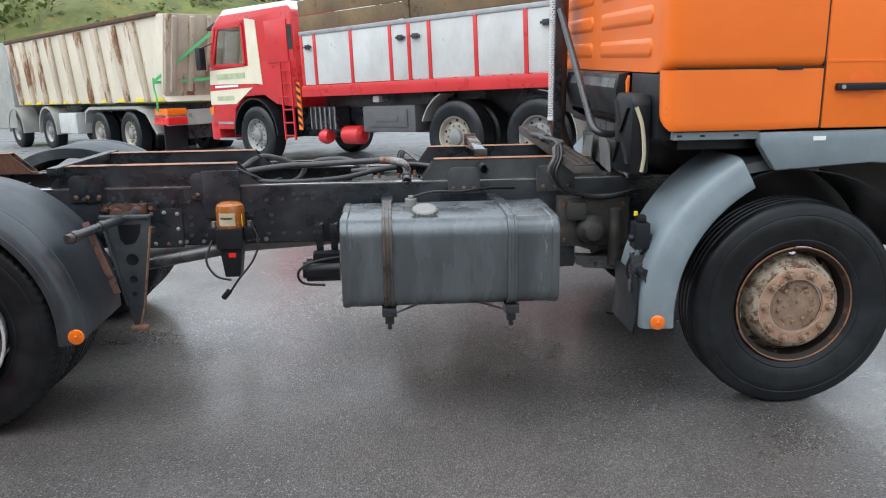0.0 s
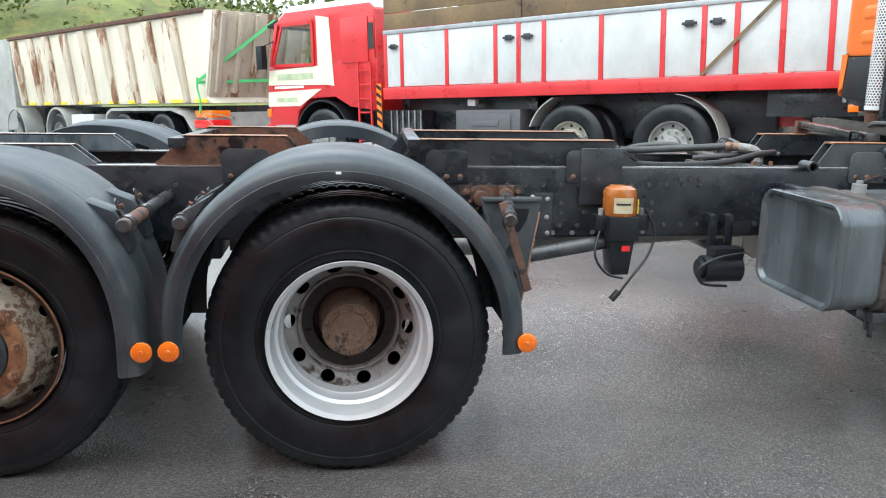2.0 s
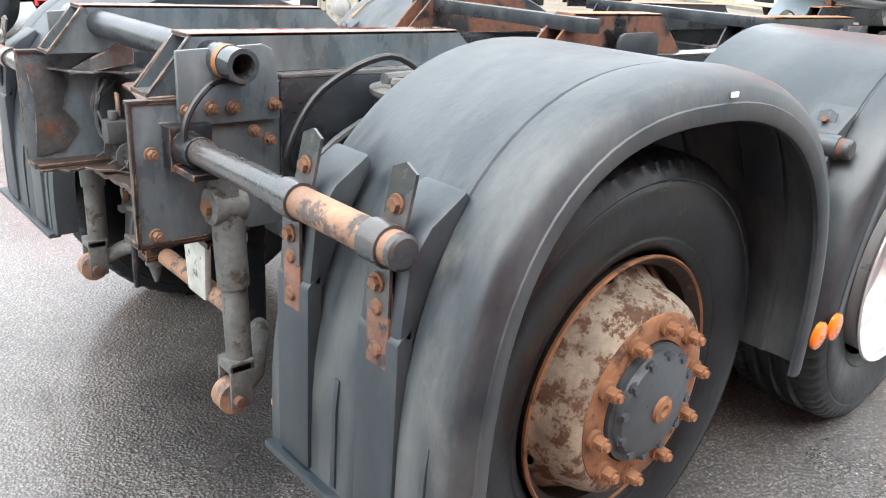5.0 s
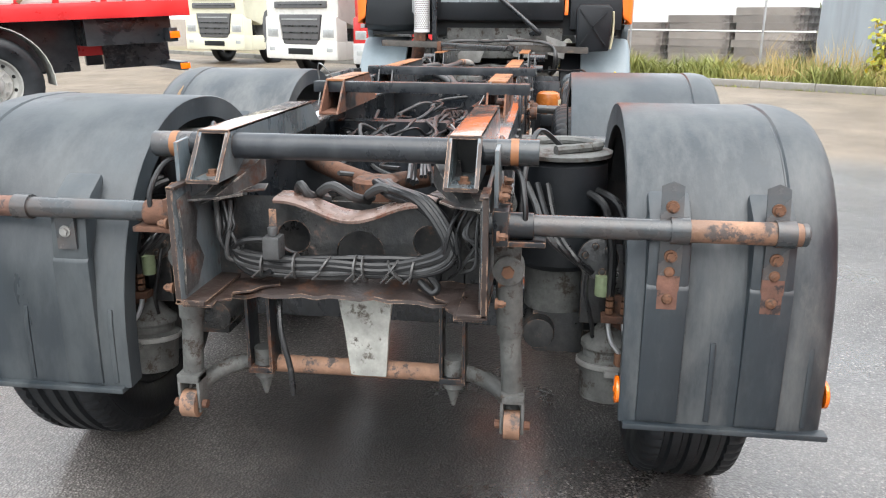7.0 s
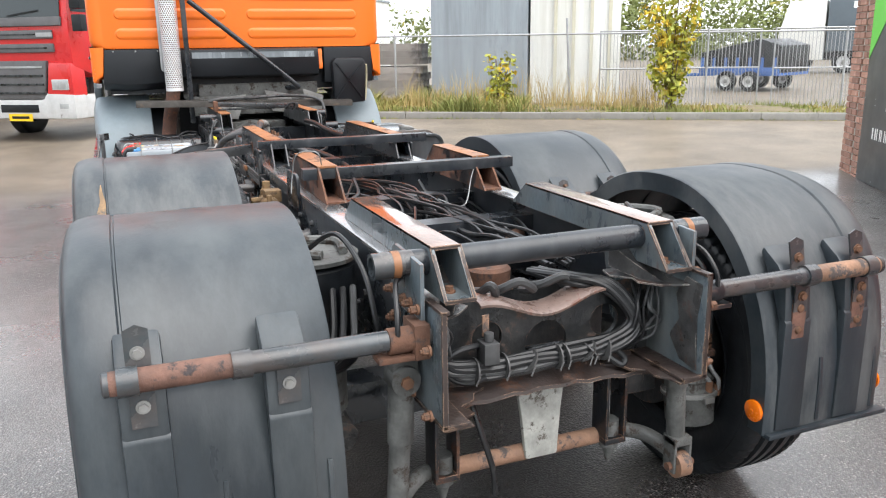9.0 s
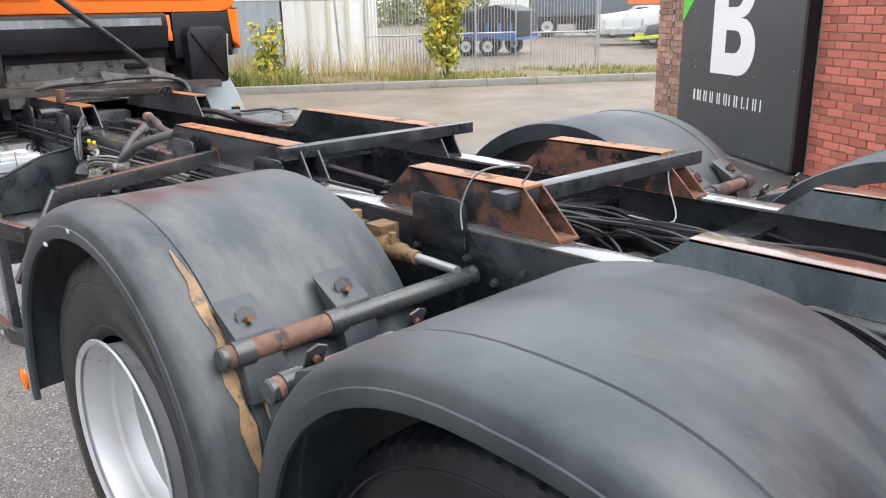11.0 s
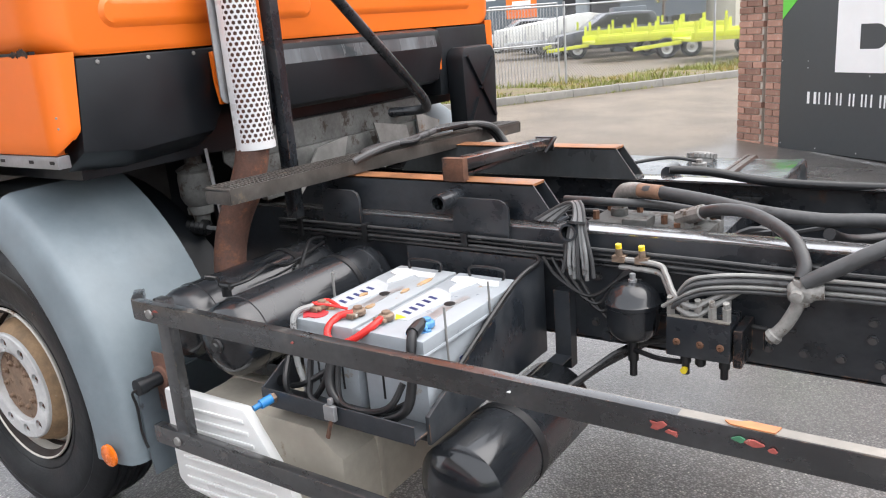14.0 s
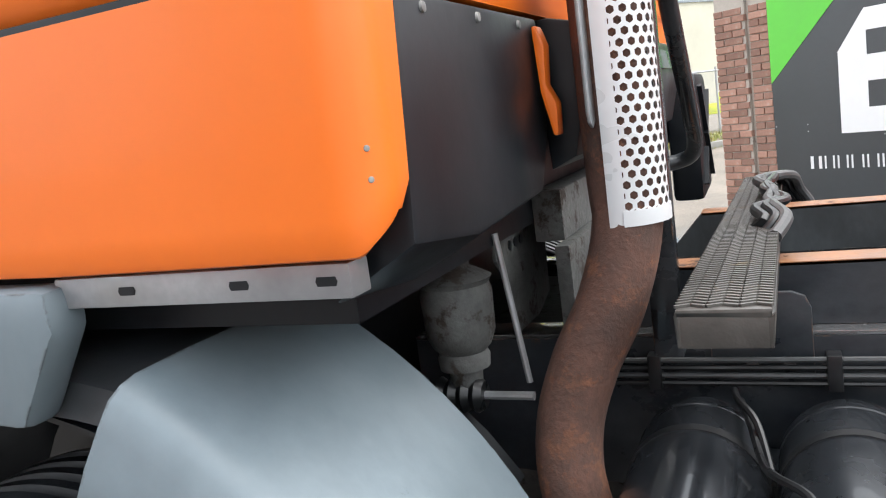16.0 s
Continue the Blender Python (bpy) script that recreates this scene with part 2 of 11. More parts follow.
m_tube = mat("dark_painted_tube", (0.036, 0.044, 0.050), 0.25, 0, 0.4, 6, 60, (0.16, 0.165, 0.165), 0.26, 8, 0.2, coat=0.3, dust=(0.18, 0.10, 0.06), dust_amount=0.26, dust_scale=(11, 7, 11))
m_galv = mat("galvanised_steel", (0.40, 0.41, 0.42), 0.42, 0.6, 0.2, 8, 60, (0.25, 0.16, 0.10), 0.1, 10, 0.1)
m_steel = mat("dirty_steel", (0.27, 0.27, 0.26), 0.5, 0.3, 0.3, 8, 60, (0.20, 0.11, 0.06), 0.25, 10, 0.2)
m_greydirt = mat("dirty_grey_casting", (0.105, 0.108, 0.104), 0.65, 0, 0.5, 9, 70, (0.055, 0.042, 0.034), 0.46, 14, 0.6)
m_cable = mat("black_rubber_hose", (0.012, 0.0128, 0.0142), 0.38, 0, 0.3, 10, 60, (0.07, 0.068, 0.066), 0.2, 14, 0.1)
m_hose_grey = mat("dusty_hose", (0.060, 0.062, 0.064), 0.5, 0, 0.35, 9, 60, (0.05, 0.05, 0.05), 0.3, 12, 0.2)
m_pale_hose = mat("pale_grey_cable", (0.27, 0.28, 0.28), 0.45, 0, 0.3, 12, 60, (0.10, 0.10, 0.10), 0.3, 14, 0.1)
m_white = mat("white_paint", (0.80, 0.81, 0.80), 0.4, 0, 0.06, 3, 30, (0.42, 0.40, 0.36), 0.06, 6, 0.03)
m_sheet_white = mat("white_steel_sheet", (0.72, 0.73, 0.74), 0.35, 0.1, 0.08, 4, 40, None, 0, 5, 0.03)
m_battery = mat("pale_grey_battery", (0.335, 0.37, 0.40), 0.4, 0, 0.10, 6, 40, (0.36, 0.27, 0.17), 0.20, 8, 0.05)
m_cream_label = mat("dirty_paper_label", (0.52, 0.45, 0.30), 0.7, 0, 0.2, 20, 90, (0.30, 0.20, 0.10), 0.3, 20, 0.05)
m_red_plastic = mat("red_plastic", (0.66, 0.025, 0.02), 0.35, 0, 0.15, 12, 60, None, 0, 5, 0.03)
m_amber = mat("amber_reflector", (0.86, 0.175, 0.006), 0.2, 0, 0.06, 40, 200, None, 0, 5, 0.05, coat=0.6)
m_exhaust = mat("brown_exhaust_pipe", (0.130, 0.064, 0.046), 0.8, 0, 0.4, 9, 90, (0.27, 0.115, 0.065), 0.46, 16, 0.7, dust=(0.06, 0.045, 0.04), dust_amount=0.7, dust_scale=(14, 14, 10))
m_beige = mat("beige_muffler_metal", (0.40, 0.37, 0.31), 0.55, 0.2, 0.18, 4, 40, (0.24, 0.15, 0.09), 0.2, 6, 0.1)
m_yellow = mat("yellow_cap", (0.80, 0.62, 0.03), 0.4, 0, 0.1, 20, 90, None, 0, 5, 0.02)
m_tread = mat("worn_treadplate", (0.095, 0.088, 0.080), 0.42, 0.25, 0.4, 6, 50, (0.21, 0.165, 0.12), 0.28, 8, 0.3)
m_concrete = mat("concrete", (0.215, 0.208, 0.19), 0.85, 0, 0.25, 3, 40, (0.13, 0.13, 0.095), 0.38, 3, 0.3, per_object=0.1)


# ---- mesh helpers ----
def box(bm, x0, x1, y0, y1, z0, z1, m=None):
    vs = [bm.verts.new((x, y, z)) for x in (x0, x1) for y in (y0, y1) for z in (z0, z1)]
    for f in ((0, 1, 3, 2), (4, 6, 7, 5), (0, 4, 5, 1), (2, 3, 7, 6), (0, 2, 6, 4), (1, 5, 7, 3)):
        bm.faces.new([vs[i] for i in f])
    if m:
        for v in vs:
            v.co = m @ v.co
    return vs


def beam(bm, a, b, w, h, up=(0, 0, 1)):
    """A square bar from a to b, w wide and h high."""
    a, b, up = Vector(a), Vector(b), Vector(up)
    d = (b - a).normalized()
    s = d.cross(up).normalized() * w / 2
    u = s.cross(d).normalized() * h / 2
    ends = [[bm.verts.new(p + i * s + j * u) for i, j in ((-1, -1), (1, -1), (1, 1), (-1, 1))] for p in (a, b)]
    for k in range(4):
        bm.faces.new((ends[0][k], ends[0][(k + 1) % 4], ends[1][(k + 1) % 4], ends[1][k]))
    bm.faces.new(ends[0][::-1])
    bm.faces.new(ends[1])


def frame_of(d):
    d = Vector(d).normalized()
    a = d.orthogonal().normalized()
    return d, a, d.cross(a)


def ring(bm, c, a, b, r, seg):
    return [bm.verts.new(Vector(c) + a * r * math.cos(t) + b * r * math.sin(t)) for t in (2 * math.pi * i / seg for i in range(seg))]


def bridge(bm, r0, r1):
    k = len(r0)
    for i in range(k):
        bm.faces.new((r0[i], r0[(i + 1) % k], r1[(i + 1) % k], r1[i]))


def cyl(bm, p0, p1, r, seg=18, r2=None, caps=True):
    d, a, b = frame_of(Vector(p1) - Vector(p0))
    r0, r1 = ring(bm, p0, a, b, r, seg), ring(bm, p1, a, b, r if r2 is None else r2, seg)
    bridge(bm, r0, r1)
    if caps:
        bm.faces.new(r0[::-1])
        bm.faces.new(r1)


def turned(bm, p0, axis, prof, seg=24):
    """A turned body: prof is a list of (distance along the axis, radius)."""
    d, a, b = frame_of(axis)
    last = None
    for s, r in prof:
        cur = ring(bm, Vector(p0) + d * s, a, b, max(r, 1e-4), seg)
        if last:
            bridge(bm, last, cur)
        else:
            bm.faces.new(cur[::-1])
        last = cur
    bm.faces.new(last)


def smooth_line(pts, per=6):
    pts = [Vector(p) for p in pts]
    if len(pts) < 3:
        return pts
    out = []
    for i in range(len(pts) - 1):
        p0, p1, p2, p3 = pts[max(i - 1, 0)], pts[i], pts[i + 1], pts[min(i + 2, len(pts) - 1)]
        for k in range(per):
            t = k / per
            out.append(0.5 * (2 * p1 + (p2 - p0) * t + (2 * p0 - 5 * p1 + 4 * p2 - p3) * t * t + (3 * p1 - p0 - 3 * p2 + p3) * t ** 3))
    return out + [pts[-1]]


def hose(bm, pts, r, seg=8, per=6):
    """A round hose or tube along a smooth line."""
    line = smooth_line(pts, per)
    d = (line[1] - line[0]).normalized()
    a = d.orthogonal().normalized()
    last = None
    for i, p in enumerate(line):
        d = (line[min(i + 1, len(line) - 1)] - line[max(i - 1, 0)]).normalized()
        a = (a - d * a.dot(d)).normalized()
        cur = ring(bm, p, a, d.cross(a), r, seg)
        if last:
            bridge(bm, last, cur)
        else:
            bm.faces.new(cur[::-1])
        last = cur
    bm.faces.new(last)


def prism(bm, poly, axis, a, b):
    """A flat outline drawn out along an axis: (x, z) along y, (y, z) along x, (x, y) along z."""
    put = {"y": lambda u, v, w: (u, w, v), "x": lambda u, v, w: (w, u, v), "z": lambda u, v, w: (u, v, w)}[axis]
    r0 = [bm.verts.new(put(u, v, a)) for u, v in poly]
    r1 = [bm.verts.new(put(u, v, b)) for u, v in poly]
    bridge(bm, r0, r1)
    bm.faces.new(r0[::-1])
    bm.faces.new(r1)


def lathe(bm, prof, seg=48, closed=False, skip=None):
    """Turns (radius, y) round the y axis. skip(ring, step) leaves a face open."""
    rows = [[bm.verts.new((r * math.cos(t), y, r * math.sin(t))) for t in (2 * math.pi * i / seg for i in range(seg))] for r, y in prof]
    pairs = list(zip(rows, rows[1:])) + ([(rows[-1], rows[0])] if closed else [])
    for k, (r0, r1) in enumerate(pairs):
        for i in range(seg):
            if not (skip and skip(k, i)):
                bm.faces.new((r0[i], r0[(i + 1) % seg], r1[(i + 1) % seg], r1[i]))


def grid(bm, rows, thick=None):
    """A sheet through rows of points; thick gives it a second side, that far along the given vector or its own normal."""
    g = [[bm.verts.new(p) for p in row] for row in rows]
    for r0, r1 in zip(g, g[1:]):
        for i in range(len(r0) - 1):
            bm.faces.new((r0[i], r0[i + 1], r1[i + 1], r1[i]))
    if thick:
        bmesh.ops.recalc_face_normals(bm, faces=bm.faces)
        bmesh.ops.solidify(bm, geom=bm.faces[:], thickness=thick)


def part(name, bm, material, parent=None, label="", bevel=0.0, angle=35, m=None):
    """Links a bmesh as one mesh object under a thing or a part."""
    bmesh.ops.remove_doubles(bm, verts=bm.verts, dist=1e-5)
    bmesh.ops.recalc_face_normals(bm, faces=bm.faces)
    if bevel:
        edges = [e for e in bm.edges if len(e.link_faces) == 2 and e.calc_face_angle(0) > radians(30)]
        bmesh.ops.bevel(bm, geom=edges, offset=bevel, segments=2, affect="EDGES", profile=0.6, clamp_overlap=True)
    me = bpy.data.meshes.new(name)
    bm.to_mesh(me)
    bm.free()
    me.materials.append(material)
    me.shade_smooth()
    me.set_sharp_from_angle(angle=radians(angle))
    ob = new(name, me)
    ob.parent = parent
    if m is not None:
        ob.matrix_basis = m
    if label:
        ob["label"] = label
    return ob


def again(ob, m, parent=None):
    """The same mesh once more, as an object of its own."""
    o = new(ob.name.split(".")[0], ob.data)
    o.parent = parent if parent else ob.parent
    o.matrix_basis = m
    if "label" in ob:
        o["label"] = ob["label"]
    return o


def simple(name, material, parent, make, label="", bevel=0.0, m=None):
    bm = bmesh.new()
    make(bm)
    return part(name, bm, material, parent, label, bevel, m=m)


def empty(name, label, category, group="", kind="", at=(0, 0, 0), turn=0.0):
    e = new(name)
    e.matrix_basis = pose(*at, 0, 0, turn)
    return tagged(e, label, category, group, kind)


# ---- ground ----
def ease(t):
    t = min(max(t, 0.0), 1.0)
    return t * t * (3 - 2 * t)


def yard(x, y):
    """Height of the paved yard: level at the truck, rising slightly towards the kerb, falling slightly behind the red lorry."""
    rise = 0.20 * ease((0.83 * x - 0.56 * y - 4.0) / 8.45)
    w = ease((y - 2.5) / 3.0) * (1 - ease((x - 8.0) / 5.0))
    fall = 0.11 + 0.031 * (min(max(x, -12), 5) - 2.4) - 0.031 * (min(y, 22) - 6.9)
    return rise * (1 - w) + fall * w


def ground_material():
    m = bpy.data.materials.new("wet_worn_asphalt")
    m.use_nodes = True
    n, l = m.node_tree.nodes, m.node_tree.links
    p = n["Principled BSDF"]
    tc = n.new("ShaderNodeTexCoord")

    def tex(s, d=5.0, r=0.6):
        t = n.new("ShaderNodeTexNoise")
        t.inputs["Scale"].default_value, t.inputs["Detail"].default_value, t.inputs["Roughness"].default_value = s, d, r
        l.new(tc.outputs["Object"], t.inputs["Vector"])
        return t.outputs[0]

    def rng(v, a, b, x, y):
        r = n.new("ShaderNodeMapRange")
        for key, q in (("From Min", a), ("From Max", b), ("To Min", x), ("To Max", y)):
            r.inputs[key].default_value = q
        l.new(v, r.inputs["Value"])
        return r.outputs[0]

    def mix(f, a, b):
        x = n.new("ShaderNodeMix")
        x.data_type = "RGBA"
        l.new(f, x.inputs[0])
        for k, q in ((6, a), (7, b)):
            if isinstance(q, tuple):
                x.inputs[k].default_value = (*q, 1)
            else:
                l.new(q, x.inputs[k])
        return x.outputs[2]

    vor = n.new("ShaderNodeTexVoronoi")
    vor.inputs["Scale"].default_value = 115
    l.new(tc.outputs["Object"], vor.inputs["Vector"])
    grains = n.new("ShaderNodeSeparateColor")
    l.new(vor.outputs["Color"], grains.inputs[0])
    stones = mix(rng(grains.outputs[0], 0.0, 1.0, 0, 1), (0.076, 0.073, 0.072), (0.230, 0.220, 0.213))
    stones = mix(rng(grains.outputs[1], 0.94, 0.95, 0, 0.9), stones, (0.56, 0.52, 0.48))
    stones = mix(rng(vor.outputs["Distance"], 0.30, 0.62, 0, 0.75), stones, (0.040, 0.037, 0.036))
    damp = rng(tex(0.55, 7, 0.65), 0.42, 0.60, 0, 1)
    dry = mix(rng(grains.outputs[2], 0, 1, 0, 1), (0.140, 0.130, 0.123), (0.310, 0.290, 0.270))
    base = mix(damp, stones, mix(rng(vor.outputs["Distance"], 0.30, 0.62, 0, 0.7), dry, (0.075, 0.068, 0.063)))
    # sandy, washed-out paving further out, past a long wavy border
    sep = n.new("ShaderNodeSeparateXYZ")
    l.new(tc.outputs["Object"], sep.inputs[0])
    across = n.new("ShaderNodeMath")
    across.operation = "MULTIPLY_ADD"
    l.new(sep.outputs[1], across.inputs[0])
    across.inputs[1].default_value = -0.30
    l.new(sep.outputs[0], across.inputs[2])
    wob = n.new("ShaderNodeMath")
    wob.operation = "MULTIPLY_ADD"
    l.new(tex(0.35, 5), wob.inputs[0])
    wob.inputs[1].default_value = 2.4
    l.new(across.outputs[0], wob.inputs[2])
    far = rng(wob.outputs[0], 6.4, 7.6, 0, 1)
    beyond = rng(sep.outputs[1], 3.5, 6.5, 0, 1)
    sand = mix(rng(tex(1.1, 6), 0.35, 0.65, 0, 1), (0.135, 0.106, 0.076), (0.235, 0.190, 0.140))
    sand = mix(rng(grains.outputs[0], 0.2, 1.0, 0.5, 0), sand, (0.085, 0.070, 0.055))
    # the yard is paler behind the truck and along its left side
    def dist(socket, a, b):
        w = n.new("ShaderNodeMath")
        w.operation = "MULTIPLY_ADD"
        l.new(tex(0.9, 5), w.inputs[0])
        w.inputs[1].default_value = 1.6
        l.new(socket, w.inputs[2])
        r = rng(w.outputs[0], a + 0.8, b + 0.8, 0, 1)
        return r
    pale = n.new("ShaderNodeMath")
    pale.operation = "MAXIMUM"
    shade = n.new("ShaderNodeMath")
    shade.operation = "MULTIPLY"
    l.new(dist(sep.outputs[1], -1.0, 1.0), shade.inputs[0])
    shade.inputs[1].default_value = 0.12
    l.new(shade.outputs[0], pale.inputs[0])
    l.new(dist(sep.outputs[0], -2.1, -3.4), pale.inputs[1])
    # it is paler under the frame as well
    def under(socket, mid, half, soft):
        a = n.new("ShaderNodeMath")
        a.operation = "SUBTRACT"
        l.new(socket, a.inputs[0])
        a.inputs[1].default_value = mid
        c = n.new("ShaderNodeMath")
        c.operation = "ABSOLUTE"
        l.new(a.outputs[0], c.inputs[0])
        w = n.new("ShaderNodeMath")
        w.operation = "MULTIPLY_ADD"
        l.new(tex(2.2, 5), w.inputs[0])
        w.inputs[1].default_value = 0.9
        l.new(c.outputs[0], w.inputs[2])
        return rng(w.outputs[0], half + 0.45 - soft, half + 0.45 + soft, 1, 0)
    frame_pale = n.new("ShaderNodeMath")
    frame_pale.operation = "MULTIPLY"
    l.new(under(sep.outputs[0], 1.45, 2.0, 0.5), frame_pale.inputs[0])
    l.new(under(sep.outputs[1], 0.40, 0.75, 0.4), frame_pale.inputs[1])
    both = n.new("ShaderNodeMath")
    both.operation = "MULTIPLY_ADD"
    l.new(frame_pale.outputs[0], both.inputs[0])
    both.inputs[1].default_value = 1.3
    l.new(rng(pale.outputs[0], 0, 1, 0.74, 1.0), both.inputs[2])
    lift = n.new("ShaderNodeHueSaturation")
    l.new(both.outputs[0], lift.inputs["Value"])
    l.new(base, lift.inputs["Color"])
    # shade and wet dark under the rear axles, painted into the ground colour
    rear_shade = n.new("ShaderNodeMath")
    rear_shade.operation = "MULTIPLY"
    l.new(under(sep.outputs[0], -0.95, 1.15, 0.4), rear_shade.inputs[0])
    l.new(under(sep.outputs[1], 0.0, 0.55, 0.3), rear_shade.inputs[1])
    shade_amount = rng(rear_shade.outputs[0], 0, 1, 0, 0.88)
    col = mix(far, mix(beyond, mix(shade_amount, lift.outputs[0], (0.018, 0.017, 0.017)), mix(rng(grains.outputs[2], 0, 1, 0, 1), (0.15, 0.155, 0.165), (0.24, 0.245, 0.255))), sand)
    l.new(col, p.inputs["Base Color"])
    wet = rng(tex(0.8, 7, 0.65), 0.40, 0.62, 0.26, 0.50)
    matt = n.new("ShaderNodeMix")
    matt.data_type = "FLOAT"
    l.new(far, matt.inputs[0])
    l.new(wet, matt.inputs[2])
    matt.inputs[3].default_value = 0.62
    l.new(matt.outputs[0], p.inputs["Roughness"])
    film = n.new("ShaderNodeMath")
    film.operation = "MULTIPLY"
    l.new(rng(tex(0.8, 7, 0.65), 0.38, 0.62, 0.95, 0.5), film.inputs[0])
    l.new(rng(far, 0, 1, 1.0, 0.12), film.inputs[1])
    drier = n.new("ShaderNodeMath")
    drier.operation = "MULTIPLY"
    l.new(film.outputs[0], drier.inputs[0])
    l.new(rng(beyond, 0, 1, 1.0, 0.0), drier.inputs[1])
    l.new(drier.outputs[0], p.inputs["Coat Weight"])
    l.new(rng(beyond, 0, 1, 0.5, 0.12), p.inputs["Specular IOR Level"])
    p.inputs["Coat Roughness"].default_value = 0.22
    b = n.new("ShaderNodeBump")
    b.inputs["Strength"].default_value, b.inputs["Distance"].default_value = 0.6, 0.007
    l.new(vor.outputs["Distance"], b.inputs["Height"])
    b2 = n.new("ShaderNodeBump")
    b2.inputs["Strength"].default_value, b2.inputs["Distance"].default_value = 0.35, 0.02
    l.new(tex(6, 4), b2.inputs["Height"])
    l.new(b.outputs[0], b2.inputs["Normal"])
    l.new(b2.outputs[0], p.inputs["Normal"])
    return m


bm = bmesh.new()
xs = [-900, -200, -60, -30, -15] + [i * 1.0 for i in range(-13, 24)] + [30, 45, 90, 250, 900]
ys = [-900, -250, -90, -45, -28] + [i * 1.0 for i in range(-20, 23)] + [28, 40, 70, 200, 900]
grid(bm, [[(x, y, yard(x, y)) for x in xs] for y in ys])
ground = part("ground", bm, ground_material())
tagged(ground, "damp dark asphalt yard turning sandy further out", "ground", kind="structure")

# ---- the truck ----
truck = empty("chassis_truck", "orange three-axle truck with bare black chassis frame, parked on asphalt", "truck")


def wheel_meshes(lugs=False, radius=0.524):
    """A tyre turned round the y axis; lugs cuts cross grooves into the shoulders."""
    tyre = bmesh.new()
    k = radius / 0.526
    prof = [(0.298, -0.118), (0.312, -0.132), (0.330, -0.140), (0.336, -0.138), (0.342, -0.143), (0.420, -0.158), (0.452, -0.156), (0.456, -0.153), (0.460, -0.155),
            (0.488 * k, -0.148), (0.510 * k, -0.138), (0.523 * k, -0.118)]
    tread = []
    for c in (-0.078, -0.026, 0.026, 0.078):
        tread += [(0.526 * k, c - 0.014), (0.514 * k, c - 0.007), (0.514 * k, c + 0.007), (0.526 * k, c + 0.014)]
    rows = prof + tread + [(r, -y) for r, y in prof[::-1]]
    seg = 288
    lathe(tyre, rows, seg)
    if lugs:
        for v in tyre.verts:
            r = math.hypot(v.co.x, v.co.z)
            if r > (0.505 if radius > 0.518 else 0.518) * k and 0.085 < abs(v.co.y) < 0.15 and round(math.atan2(v.co.z, v.co.x) / (2 * math.pi) * seg) % 4 == 0:
                v.co.x *= 0.986
                v.co.z *= 0.986
                v.co.y *= 0.98
    return tyre


def holed_ring(bm, r0, y0, r1, y1, n, hr, turn=0.0):
    """A ring with n round holes through it."""
    k = 24
    slant = math.hypot(r1 - r0, y1 - y0) / 2
    for j in range(n):
        mid, half = 2 * math.pi * j / n + turn, math.pi / n
        inner, outer, back = [], [], []
        for i in range(k):
            c, s = math.cos(2 * math.pi * i / k), math.sin(2 * math.pi * i / k)
            w = 1 / max(abs(c), abs(s))
            for lst, u, v, dy in ((outer, c * w, s * w, 0), (inner, hr / (half * (r0 + r1) / 2) * c, hr / slant * s, 0), (back, hr / (half * (r0 + r1) / 2) * c, hr / slant * s, 0.012)):
                f = (v + 1) / 2
                r, t = r0 + (r1 - r0) * f, mid + u * half
                lst.append(bm.verts.new((r * math.cos(t), y0 + (y1 - y0) * f + dy, r * math.sin(t))))
        bridge(bm, outer, inner)
        bridge(bm, inner, back)


def convex_barrel(bm, inset):
    lathe(bm, [(r, y + inset) for r, y in ((0.270, -0.10), (0.291, -0.124), (0.296, -0.120), (0.291, -0.112), (0.281, -0.106), (0.276, -0.075), (0.272, -0.05))] + [(0.268, 0.06), (0.25, 0.09)], 72)


def convex_disc(bm):
    holed_ring(bm, 0.270, 0.012, 0.236, -0.042, 10, 0.023)
    lathe(bm, [(0.236, -0.042), (0.228, -0.078), (0.219, -0.102), (0.208, -0.114), (0.200, -0.117), (0.135, -0.117)], 60)


def pale_disc(bm):
    """Outer ring of the bare-bolted wheel, with ten hand holes next to the rim."""
    holed_ring(bm, 0.272, -0.012, 0.243, -0.048, 10, 0.0215)


def pale_cone(bm):
    lathe(bm, [(0.243, -0.048), (0.236, -0.060), (0.226, -0.085), (0.213, -0.103), (0.204, -0.110)], 60)


def pale_flange(bm):
    """Flat bolt face with ten round seats, the nuts sunk in them."""
    lathe(bm, [(0.206, -0.108), (0.205, -0.118), (0.200, -0.122), (0.196, -0.122)], 60)
    holed_ring(bm, 0.196, -0.122, 0.139, -0.122, 10, 0.0195, math.pi / 10)
    lathe(bm, [(0.139, -0.122), (0.135, -0.119), (0.134, -0.08)], 60)


def deep_rim(bm):
    lathe(bm, [(0.285, -0.150), (0.300, -0.158), (0.303, -0.152), (0.296, -0.144), (0.286, -0.140), (0.279, -0.118), (0.274, -0.070), (0.262, -0.060), (0.257, -0.020), (0.250, -0.012), (0.247, 0.045)], 72)


def deep_disc(bm):
    holed_ring(bm, 0.256, 0.045, 0.200, 0.098, 10, 0.029)
    lathe(bm, [(0.200, 0.098), (0.197, 0.090), (0.190, 0.088), (0.186, 0.094), (0.184, 0.110)], 60)


def bolt_flange(bm):
    """Flat dark seat inside the deep rim, with worn prints where nuts sat."""
    lathe(bm, [(0.186, 0.108), (0.178, 0.112), (0.142, 0.112), (0.138, 0.118), (0.137, 0.17)], 60)
    for i in range(10):
        t = 2 * math.pi * (i + 0.5) / 10
        turned(bm, (0.162 * math.cos(t), 0.113, 0.162 * math.sin(t)), (0, -1, 0), [(0, 0.015), (0.004, 0.014), (0.004, 0.009), (0.010, 0.008), (0.010, 0)], 10)


